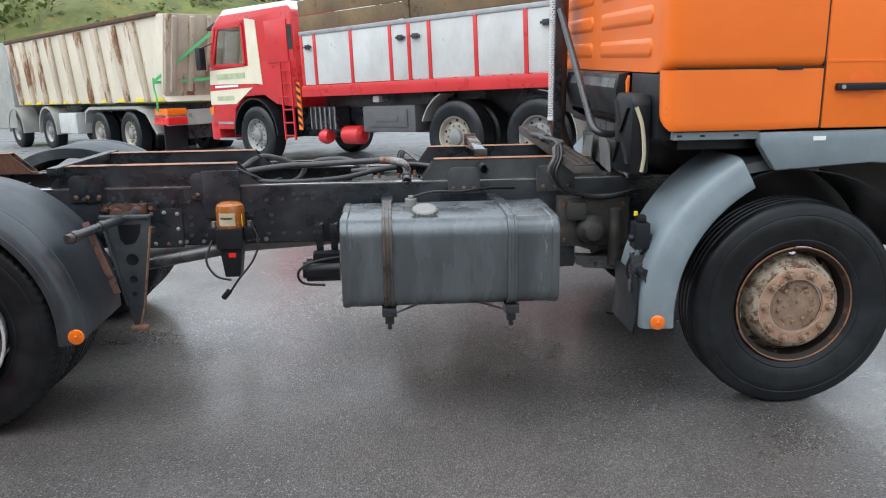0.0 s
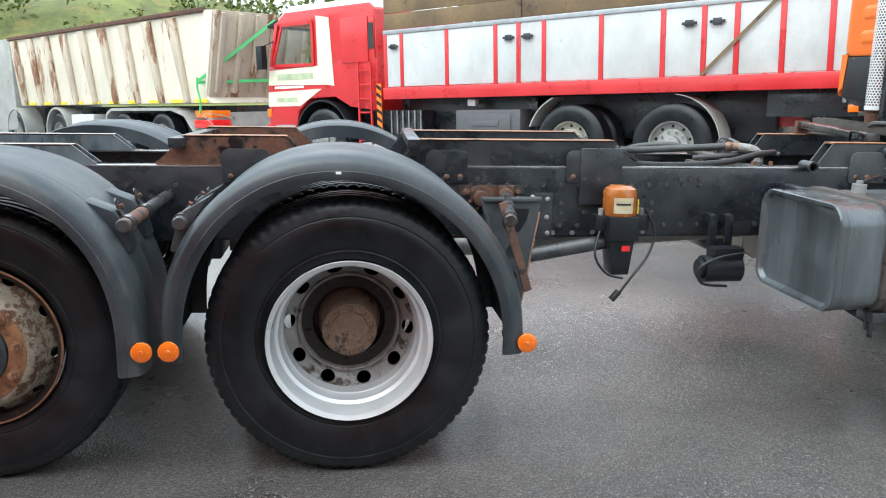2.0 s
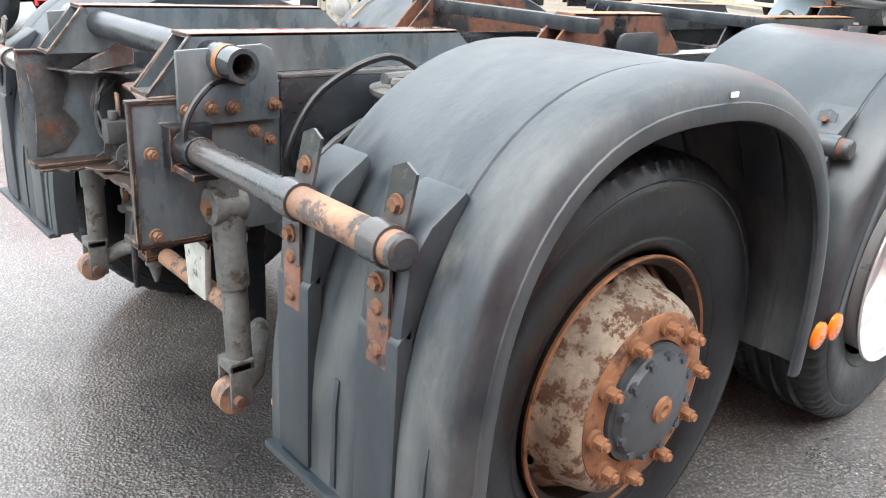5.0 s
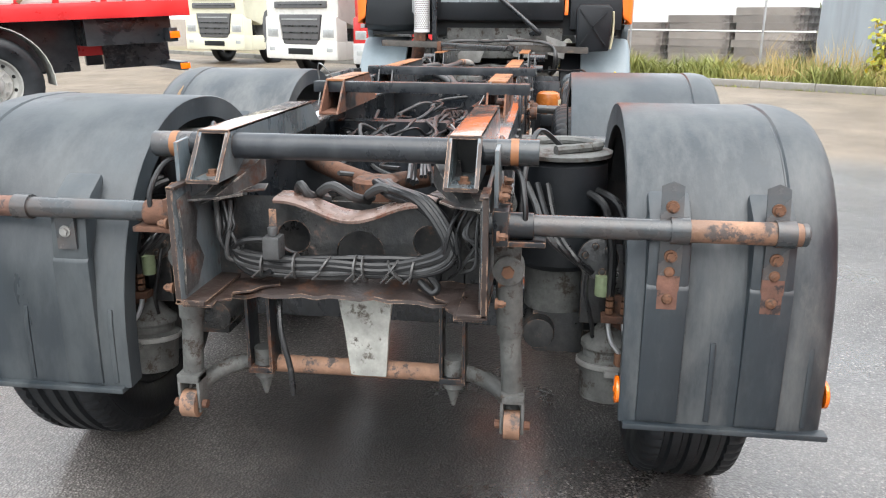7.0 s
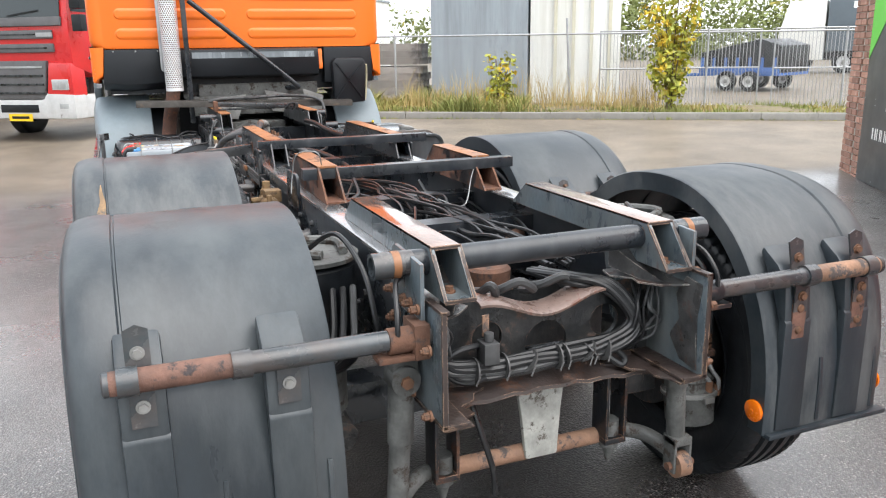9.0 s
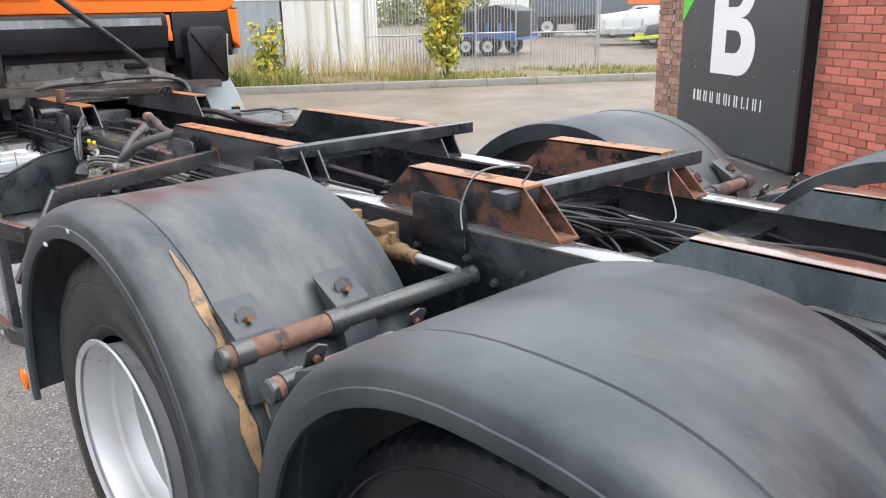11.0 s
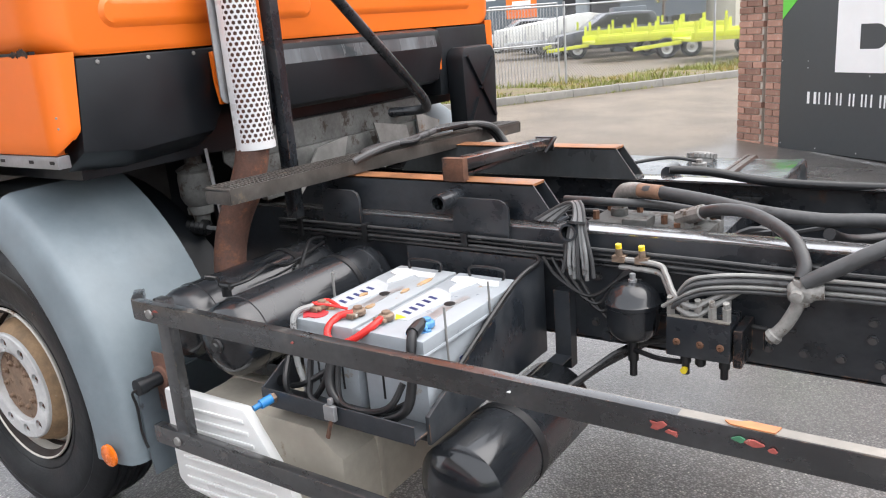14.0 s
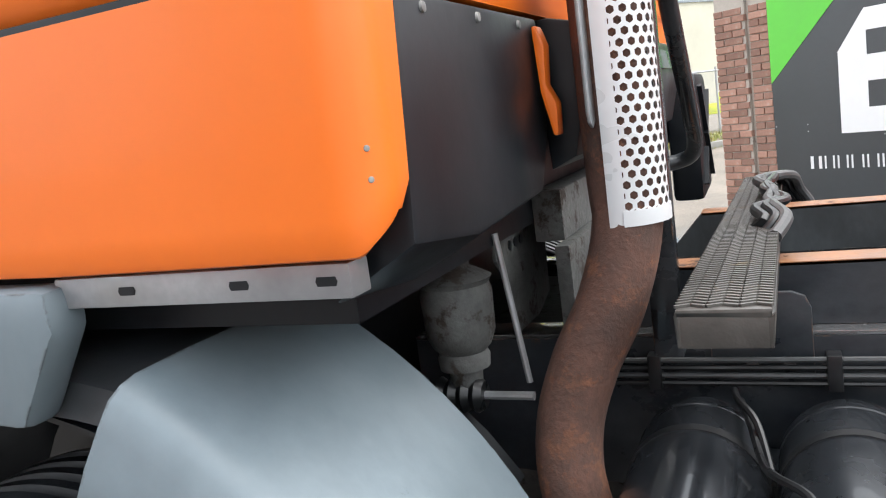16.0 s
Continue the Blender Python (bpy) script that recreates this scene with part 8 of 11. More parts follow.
for x, z in ((3.20, 0.80), (3.235, 0.80), (3.255, 0.835)):
    simple("valve_union", m_galv, gv, lambda b: cyl(b, (x, -1.08, z), (x, -1.08, z + 0.03), 0.010, 8))
for pts in ([(3.20, -1.08, 0.80), (3.17, -1.07, 0.72), (3.20, -1.05, 0.64), (3.26, -1.0, 0.62)], [(3.235, -1.08, 0.80), (3.25, -1.08, 0.70), (3.24, -1.07, 0.60), (3.23, -1.06, 0.52)]):
    simple("valve_hose", m_cable, gv, lambda b: hose(b, pts, 0.007), "thin black hose")
gv.location = (0.075, 0.0, 0.0)
m_oily = mat("oily_green_grey_casting", (0.046, 0.045, 0.040), 0.55, 0, 0.5, 9, 60, (0.16, 0.09, 0.05), 0.35, 9, 0.5)
simple("steering_casting", m_oily, truck, lambda b: (box(b, 3.02, 3.42, -0.52, -0.41, 0.70, 0.98), turned(b, (3.20, -0.52, 0.80), (0, -1, 0), [(0, 0.09), (0.04, 0.085), (0.06, 0.06), (0.10, 0.05), (0.105, 0)], 20), box(b, 3.06, 3.16, -0.58, -0.50, 0.86, 0.96), cyl(b, (3.33, -0.55, 0.60), (3.33, -0.55, 0.92), 0.035, 14)), "oily grey-green casting with bolts", 0.012)
for x, z in ((3.05, 0.74), (3.05, 0.94), (3.38, 0.94), (3.38, 0.74), (3.12, 0.93), (3.26, 0.93)):
    simple("casting_bolt", m_bolt, truck, small_bolt, m=pose(x, -0.522, z))
simple("yellow_cap", m_yellow, gv, lambda b: cyl(b, (3.20, -1.085, 0.985), (3.20, -1.085, 1.003), 0.010, 10), "yellow-green cap")

# rivets and bolts along the rails
random.seed(3)
riv = None
for side in (-1, 1):
    spots = [(x, z) for x in [0.55 + 0.085 * i for i in range(14)] for z in (0.80, 0.99)]
    spots += [(0.98 + 0.11 * (i % 5), 0.86 + 0.045 * (i // 5)) for i in range(10)] + [(1.95 + 0.09 * i, 0.80) for i in range(8)] + [(2.0 + 0.12 * i, 0.94) for i in range(7)]
    spots += [(1.55 + 0.05 * i, 1.02) for i in range(3)] + [(0.42, 1.02), (0.50, 1.02), (0.58, 1.02), (1.01, 1.02), (1.08, 1.02), (1.15, 1.02), (2.96, 1.02), (3.02, 1.02), (3.08, 1.02), (2.50, 1.02), (2.56, 1.02), (2.62, 1.02)]
    spots += [(-0.95 + 0.10 * i, 0.99 - 0.05 * (i % 2)) for i in range(7)] + [(-1.55 + 0.09 * i, 0.86 + 0.06 * (i % 2)) for i in range(5)]
    for x, z in spots:
        m = pose(x, side * (0.412 if z > 1.005 and x < 1.4 or z > 1.005 and x > 2.4 else 0.400), z, 0, 0, 0 if side < 0 else 180)
        riv = again(riv, m) if riv else simple("rail_bolt", m_tube, truck, small_bolt, m=m)

# bolt holes, pale bolt heads and rusted mounting plates along the rail sides
m_hole = mat("dark_empty_hole", (0.004, 0.004, 0.004), 0.9, 0, 0.2, 20, 60)
m_pale_bolt = mat("pale_bolt_head", (0.22, 0.22, 0.225), 0.4, 0.4, 0.3, 30, 90, (0.16, 0.08, 0.05), 0.3, 30, 0.2)
random.seed(41)
for side in (1, -1):
    rim0 = head0 = None
    for x in [1.385 - 0.0495 * k for k in range(5)] + [0.62, 0.57, 0.20, 0.15, 0.10, -0.30, -0.35] + [2.02, 1.97, 1.92]:
        m = pose(x + random.uniform(-0.004, 0.004), side * 0.4002, 0.935 - 0.035 * (1.385 - x) / 0.2 if 1.15 < x < 1.4 else 0.91)
        rim0 = again(rim0, m) if rim0 else simple("bolt_hole", m_hole, rails[side], lambda b: turned(b, (0, 0, 0), (0, side, 0), [(0, 0.0085), (0.0006, 0.0075), (0.0006, 0)], 14), "empty bolt hole", m=m)
    for x in (1.384, 1.336, 1.288, 1.187, 1.14, 1.04, 0.945, 0.895, 0.846, 0.60, 0.55, 0.30, 0.25):
        m = pose(x, side * 0.4002, 0.766 + random.uniform(-0.003, 0.003))
        head0 = again(head0, m) if head0 else simple("bolt_head", m_pale_bolt, rails[side], lambda b: (cyl(b, (0, 0, 0), (0, side * 0.003, 0), 0.0125, 16), cyl(b, (0, side * 0.003, 0), (0, side * 0.011, 0), 0.0088, 6)), "pale worn bolt head", m=m)
    simple("lightening_hole", m_hole, rails[side], lambda b: turned(b, (1.235, side * 0.4003, 0.852), (0, side, 0), [(0, 0.026), (0.0008, 0.023), (0.0008, 0)], 24), "large round hole")
    simple("hole_rim", m_pale_bolt, rails[side], lambda b: turned(b, (1.235, side * 0.4004, 0.852), (0, side, 0), [(0, 0.031), (0.002, 0.029), (0.002, 0.0235), (0.0008, 0.0232)], 24), "bright worn hole rim")
    sock = simple("socket_plate", m_frame_rust, rails[side], lambda b: box(b, 0.50, 0.80, *sorted((side * 0.4005, side * 0.410)), 0.80, 0.99), "rust-edged tube mounting plate", 0.003)
    for x, z in ((0.53, 0.83), (0.53, 0.96), (0.77, 0.83), (0.77, 0.96), (0.65, 0.825)):
        simple("plate_bolt", m_bolt, sock, lambda b: (cyl(b, (x, side * 0.410, z), (x, side * 0.413, z), 0.014, 14), cyl(b, (x, side * 0.413, z), (x, side * 0.423, z), 0.0095, 6)))
simple("thin_stay", m_tube, truck, lambda b: hose(b, [(0.76, 0.430, 0.952), (0.88, 0.432, 0.950), (0.905, 0.430, 0.940), (0.87, 0.425, 0.87), (0.838, 0.415, 0.80)], 0.006), "thin bent wire stay")

hole0 = None
for x in (2.205, 2.13, 2.055):
    for z in (0.795, 0.825, 0.855, 0.905, 0.945):
        if not (x == 2.13 and z in (0.825, 0.905)):
            m = pose(x, 0.4003, z)
            hole0 = again(hole0, m) if hole0 else simple("bolt_hole", m_hole, rails[1], lambda b: turned(b, (0, 0, 0), (0, 1, 0), [(0, 0.008), (0.0006, 0.007), (0.0006, 0)], 14), "empty bolt hole", m=m)
for x, z in ((2.09, 0.765), (2.21, 0.765), (2.06, 0.985)):
    simple("bolt_head", m_frame, rails[1], lambda b: (cyl(b, (x, 0.40, z), (x, 0.404, z), 0.022, 16), cyl(b, (x, 0.404, z), (x, 0.418, z), 0.014, 6)))

# sooty dirt along the panel joint behind the left door
random.seed(52)
m_soot = mat("sooty_dirt", (0.035, 0.022, 0.015), 0.95, 0, 0.5, 30, 90, (0.16, 0.07, 0.03), 0.45, 40, 0.4)
for x0, x1, h in ((3.40, 3.455, 0.016), (3.45, 3.49, 0.010)):
    n = 10
    up = [(x0 + (x1 - x0) * i / n, 1.676 + random.uniform(0.1, 1.0) * h * math.sin(math.pi * (i + 0.5) / (n + 1))) for i in range(n + 1)]
    low = [(x, 1.672 - random.uniform(0.0, 0.8) * h * 0.8) for x, z in up[::-1]]
    simple("soot_mark", m_soot, cab, lambda b: prism(b, up + low, "y", 1.2105, 1.2135), "dark sooty smear")


# ---- surroundings: materials ----
m_red = mat("red_lorry_paint", (0.56, 0.022, 0.025), 0.35, 0, 0.12, 2.5, 30, (0.30, 0.06, 0.05), 0.08, 4, 0.03, coat=0.3)
m_cream = mat("cream_lorry_paint", (0.72, 0.66, 0.50), 0.4, 0, 0.08, 2.5, 30, (0.45, 0.38, 0.28), 0.08, 4, 0.03)
m_panel = mat("grey_side_panel", (0.55, 0.56, 0.55), 0.5, 0, 0.10, 2, 30, (0.36, 0.35, 0.32), 0.2, 4, 0.05, dust=(0.27, 0.25, 0.22), dust_amount=0.4, dust_scale=(2.5, 2.5, 1.2))
m_tarp = mat("brown_timber_board", (0.17, 0.115, 0.06), 0.8, 0, 0.35, 2.0, 30, (0.08, 0.06, 0.04), 0.35, 2.5, 0.4)
m_dump = mat("worn_cream_tipper_steel", (0.60, 0.54, 0.43), 0.6, 0, 0.15, 1.6, 25, (0.36, 0.20, 0.11), 0.36, 1.8, 0.2, streak=3.0)
m_dump_rust = mat("rust_streaked_steel", (0.50, 0.42, 0.32), 0.65, 0, 0.22, 2.5, 25, (0.26, 0.13, 0.07), 0.5, 2.6, 0.3, streak=4.0)
m_rim_dull = mat("dull_lorry_rim", (0.33, 0.33, 0.31), 0.5, 0.2, 0.25, 6, 50, (0.12, 0.09, 0.07), 0.3, 8, 0.2)
m_dump_grey = mat("grey_lorry_chassis", (0.34, 0.34, 0.31), 0.6, 0, 0.2, 3, 40, (0.22, 0.17, 0.12), 0.25, 4, 0.1)
m_cab_white = mat("white_lorry_paint", (0.69, 0.685, 0.645), 0.35, 0, 0.05, 2, 20, (0.55, 0.52, 0.44), 0.10, 3, 0.02, coat=0.2)
m_cab_ivory = mat("ivory_lorry_paint", (0.66, 0.64, 0.50), 0.4, 0, 0.08, 2, 20, (0.45, 0.42, 0.33), 0.15, 3, 0.02)
m_grille = mat("grey_grille_plastic", (0.10, 0.10, 0.105), 0.5, 0, 0.2, 6, 40)
m_green_strap = mat("green_strap", (0.10, 0.50, 0.16), 0.6, 0, 0.15, 8, 60)
m_tail_red = mat("red_tail_lens", (0.72, 0.02, 0.02), 0.2, 0, 0.1, 20, 90, coat=0.5)
m_soil = mat("verge_soil", (0.19, 0.15, 0.09), 0.95, 0, 0.35, 3, 30, (0.12, 0.14, 0.04), 0.5, 3, 0.6)
m_grass = mat("mixed_grass", (0.235, 0.26, 0.065), 0.7, 0, 0.4, 0.9, 6, (0.42, 0.34, 0.12), 0.55, 0.9, 0)
m_leaf = mat("yellowing_leaves", (0.34, 0.36, 0.045), 0.55, 0, 0.35, 2.2, 12, (0.62, 0.42, 0.03), 0.55, 2.4, 0)
m_leaf_far = mat("far_foliage", (0.16, 0.19, 0.055), 0.7, 0, 0.4, 0.25, 2, (0.36, 0.30, 0.06), 0.4, 0.2, 0)
m_dry = mat("dry_stalks", (0.46, 0.35, 0.15), 0.8, 0, 0.3, 3, 20, bump=0)
m_bark = mat("bark", (0.13, 0.10, 0.07), 0.9, 0, 0.3, 8, 50)
m_mortar = mat("mortar", (0.46, 0.42, 0.37), 0.95, 0, 0.15, 4, 50, (0.30, 0.27, 0.23), 0.3, 3, 0.4)
m_brick = mat("red_brick", (0.52, 0.165, 0.115), 0.85, 0, 0.22, 3, 45, (0.55, 0.33, 0.26), 0.15, 6, 0.5, per_object=0.28)
m_brick_old = mat("old_brown_brick", (0.36, 0.205, 0.155), 0.9, 0, 0.32, 5, 45, (0.46, 0.38, 0.32), 0.4, 5, 0.6, per_object=0.32)
m_sign = mat("anthracite_sign", (0.060, 0.066, 0.070), 0.45, 0, 0.08, 1.2, 20, None, 0, 5, 0.02)
m_sign_green = mat("bright_green_vinyl", (0.12, 0.58, 0.06), 0.4, 0, 0.05, 2, 20, bump=0.0)
m_sign_white = mat("white_vinyl", (0.82, 0.83, 0.83), 0.4, 0, 0.03, 2, 20, bump=0.0)
m_silo = mat("blue_grey_silo_steel", (0.30, 0.345, 0.38), 0.5, 0.1, 0.15, 0.7, 15, (0.20, 0.22, 0.24), 0.3, 0.9, 0.05, streak=4, dust=(0.15, 0.165, 0.175), dust_amount=0.7, dust_scale=(2.2, 2.2, 0.12))
m_hall = mat("white_hall_cladding", (0.74, 0.75, 0.72), 0.5, 0, 0.08, 0.6, 12, (0.55, 0.52, 0.44), 0.2, 0.8, 0.05, streak=5, dust=(0.40, 0.39, 0.32), dust_amount=0.6, dust_scale=(1.8, 1.8, 0.1))
m_hall_beige = mat("beige_hall_cladding", (0.55, 0.53, 0.42), 0.6, 0, 0.1, 0.6, 12)
m_timber = mat("weathered_timber", (0.25, 0.225, 0.20), 0.9, 0, 0.3, 2, 30, (0.12, 0.10, 0.09), 0.35, 2, 0.4, per_object=0.25)
m_car_silver = mat("silver_car_paint", (0.52, 0.54, 0.56), 0.3, 0.4, 0.05, 3, 20, coat=0.4)
m_car_dark = mat("dark_car_paint", (0.05, 0.055, 0.065), 0.3, 0.2, 0.1, 3, 20, coat=0.4)
m_trailer_yellow = mat("yellow_trailer_paint", (0.60, 0.66, 0.03), 0.4, 0, 0.08, 3, 20)
m_blue = mat("blue_trailer_paint", (0.05, 0.14, 0.42), 0.4, 0, 0.1, 3, 20)
m_box_grey = mat("dark_grey_box_body", (0.10, 0.125, 0.145), 0.45, 0, 0.1, 1, 15)
m_plate_yellow = mat("yellow_plate", (0.85, 0.55, 0.02), 0.4, 0, 0.05, 9, 50)


def glass_material(name, tint, clear):
    m = bpy.data.materials.new(name)
    m.use_nodes = True
    p = m.node_tree.nodes["Principled BSDF"]
    p.inputs["Base Color"].default_value = (*tint, 1)
    p.inputs["Roughness"].default_value = 0.04
    p.inputs["Transmission Weight"].default_value = clear
    p.inputs["IOR"].default_value = 1.45
    return m


m_glass = glass_material("dark_glass", (0.035, 0.045, 0.048), 0.0)
m_clear = glass_material("clear_glass", (0.86, 0.92, 0.92), 1.0)


def plain_wheel(parent, x, y, z, r=0.52, w=0.28, rim=None, side=1, hub=None, nuts=False):
    """A road wheel of a parked vehicle: rim with a tyre and a hub round it."""
    k = r / 0.524
    rm = bmesh.new()
    lathe(rm, [(0.285 * k, 0.5 * w * 0.9), (0.300 * k, 0.5 * w * 0.95), (0.285 * k, 0.5 * w * 0.8), (0.262 * k, 0.25 * w), (0.215 * k, 0.20 * w), (0.20 * k, 0.30 * w), (0.10 * k, 0.32 * w), (0.001, 0.32 * w)], 32)
    wheel = part("wheel", rm, rim or m_rim_silver, parent, m=pose(x, y, z, 0, 0, 0 if side > 0 else 180))
    t = bmesh.new()
    lathe(t, [(0.298 * k, -w * 0.42), (0.33 * k, -w * 0.48), (0.42 * k, -w * 0.53), (0.49 * k, -w * 0.49), (0.524 * k, -w * 0.38), (0.524 * k, w * 0.38), (0.49 * k, w * 0.49), (0.42 * k, w * 0.53), (0.33 * k, w * 0.48), (0.298 * k, w * 0.42)], 48)
    part("tyre", t, m_rubber, wheel)
    simple("hub", hub or m_steel, wheel, lambda b: turned(b, (0, 0.30 * w, 0), (0, 1, 0), [(0, 0.12 * k), (0.05, 0.11 * k), (0.06, 0.06 * k), (0.062, 0)], 24))
    if nuts:
        for i in range(10):
            c, s = math.cos(2 * math.pi * i / 10), math.sin(2 * math.pi * i / 10)
            simple("wheel_nut", m_steel, wheel, lambda b: cyl(b, (0.165 * k * c, 0.30 * w, 0.165 * k * s), (0.165 * k * c, 0.40 * w, 0.165 * k * s), 0.017 * k, 6))
            simple("hand_hole", m_hole, wheel, lambda b: turned(b, (0.238 * k * math.cos(2 * math.pi * (i + 0.5) / 10), 0.222 * w, 0.238 * k * math.sin(2 * math.pi * (i + 0.5) / 10)), (0, 1, 0), [(0, 0.021 * k), (0.006, 0.019 * k), (0.006, 0)], 12))
    return wheel


# ---- red and grey dropside lorry ----
lorry = empty("dropside_lorry", "red lorry with grey dropside panels and timber boards, parked beside", "lorry")
lorry.matrix_basis = pose(3.30, 7.78, yard(3.3, 7.78) - 0.0, 0, 2.6, 134.6)
SIDE = 1.25
simple("floor_frame", m_red, lorry, lambda b: (box(b, -4.45, 2.42, -1.25, 1.245, 1.16, 1.30), box(b, -4.3, 5.2, -0.45, 0.45, 0.72, 1.0)), "red floor frame")
simple("side_rail", m_red, lorry, lambda b: box(b, -4.45, 2.42, 1.245, 1.275, 1.155, 1.335), "red lower side rail", 0.01)
for sgn in (-1, 1):
    y0 = sgn * 1.235
    posts = [2.38, 2.05, 1.18, 0.32, -0.06, -0.46, -1.30, -2.12, -2.62, -3.0, -3.5, -4.0, -4.42]
    for x1, x0 in zip(posts, posts[1:]):
        simple("dropside_panel", m_panel, lorry, lambda b: box(b, x0 + 0.03, x1 - 0.03, *sorted((y0, y0 - sgn * 0.03)), 1.345, 2.135), "pale grey dropside panel", 0.008)
    for x in posts:
        simple("side_post", m_red, lorry, lambda b: box(b, x - 0.032, x + 0.032, *sorted((y0 - sgn * 0.03, y0 + sgn * 0.012)), 1.335, 2.15), "red upright", 0.006)
    simple("top_rail", m_galv, lorry, lambda b: box(b, -4.45, 2.42, *sorted((y0 - sgn * 0.035, y0 + sgn * 0.014)), 2.137, 2.20), "bare metal top rail", 0.006)
    for z in (2.21, 2.45, 2.69):
        for x0, x1 in ((-4.45, -0.1), (-0.02, 2.40)):
            simple("timber_board", m_tarp, lorry, lambda b: box(b, x0, x1, *sorted((y0 - sgn * 0.03, y0)), z, z + 0.23), "brown weathered timber board", 0.004)
    for x in (-0.06, -4.42):
        simple("board_post", m_tarp, lorry, lambda b: box(b, x - 0.05, x + 0.05, *sorted((y0 - sgn * 0.035, y0 + sgn * 0.02)), 2.20, 2.95))
for x in (2.20, 0.09, -0.21, -2.45, -2.78):
    simple("latch", m_frame, lorry, lambda b: (box(b, x - 0.09, x + 0.09, 1.247, 1.275, 1.93, 1.965), box(b, x - 0.05, x + 0.05, 1.25, 1.28, 1.91, 1.985)), "dark panel latch", 0.008)
simple("strap", m_tarp, lorry, lambda b: beam(b, (-2.62, 1.275, 1.35), (-3.55, 1.27, 2.25), 0.04, 0.006, (0, 1, 0)), "slanting lashing strap")
simple("tailboard", m_panel, lorry, lambda b: box(b, -4.47, -4.44, -1.2, 1.2, 1.34, 2.9), "grey tailboard")
for y in (-0.45, 0.45):
    simple("rear_beam", m_frame, lorry, lambda b: box(b, -4.4, -3.6, y - 0.04, y + 0.04, 0.55, 1.16))
bump = simple("rear_bumper", m_frame, lorry, lambda b: (box(b, -4.38, -4.28, -1.2, 1.2, 0.52, 0.62), box(b, -4.3, -4.2, -1.2, 1.2, 0.86, 1.02)), "dark rear underrun bar", 0.008)
for y in (-1.2, 1.2):
    for x0, z0, z1 in ((-4.40, 0.535, 0.605), (-4.32, 0.90, 0.98)):
        simple("marker", m_amber, bump, lambda b: box(b, x0, x0 + 0.12, *sorted((y, y + math.copysign(0.02, y))), z0, z1), "orange marker lamp", 0.005)
# cab
lc = bmesh.new()
prism(lc, [(2.60, 2.55), (2.72, 2.66), (4.70, 2.66), (4.95, 2.50), (4.93, 2.44), (4.02, 2.44), (4.02, 1.78), (2.60, 1.78)], "y", -1.22, 1.22)
for s in (-1, 1):
    beam(lc, (4.94, s * 1.17, 2.50), (5.15, s * 1.17, 1.76), 0.09, 0.09)
prism(lc, [(2.60, 0.98), (2.60, 1.78), (5.16, 1.78), (5.22, 1.55), (5.25, 0.62), (4.55, 0.62), (4.45, 1.0), (4.15, 1.20), (3.55, 1.22), (3.20, 1.05)], "y", -1.22, 1.22)
lcab = part("cab", lc, m_red, lorry, "red sleeper cab with cream bands", 0.05)
simple("roof", m_cab_white, lcab, lambda b: prism(b, [(2.62, 2.58), (2.75, 2.74), (4.6, 2.76), (4.95, 2.55)], "y", -1.19, 1.19), "cream white roof", 0.03)
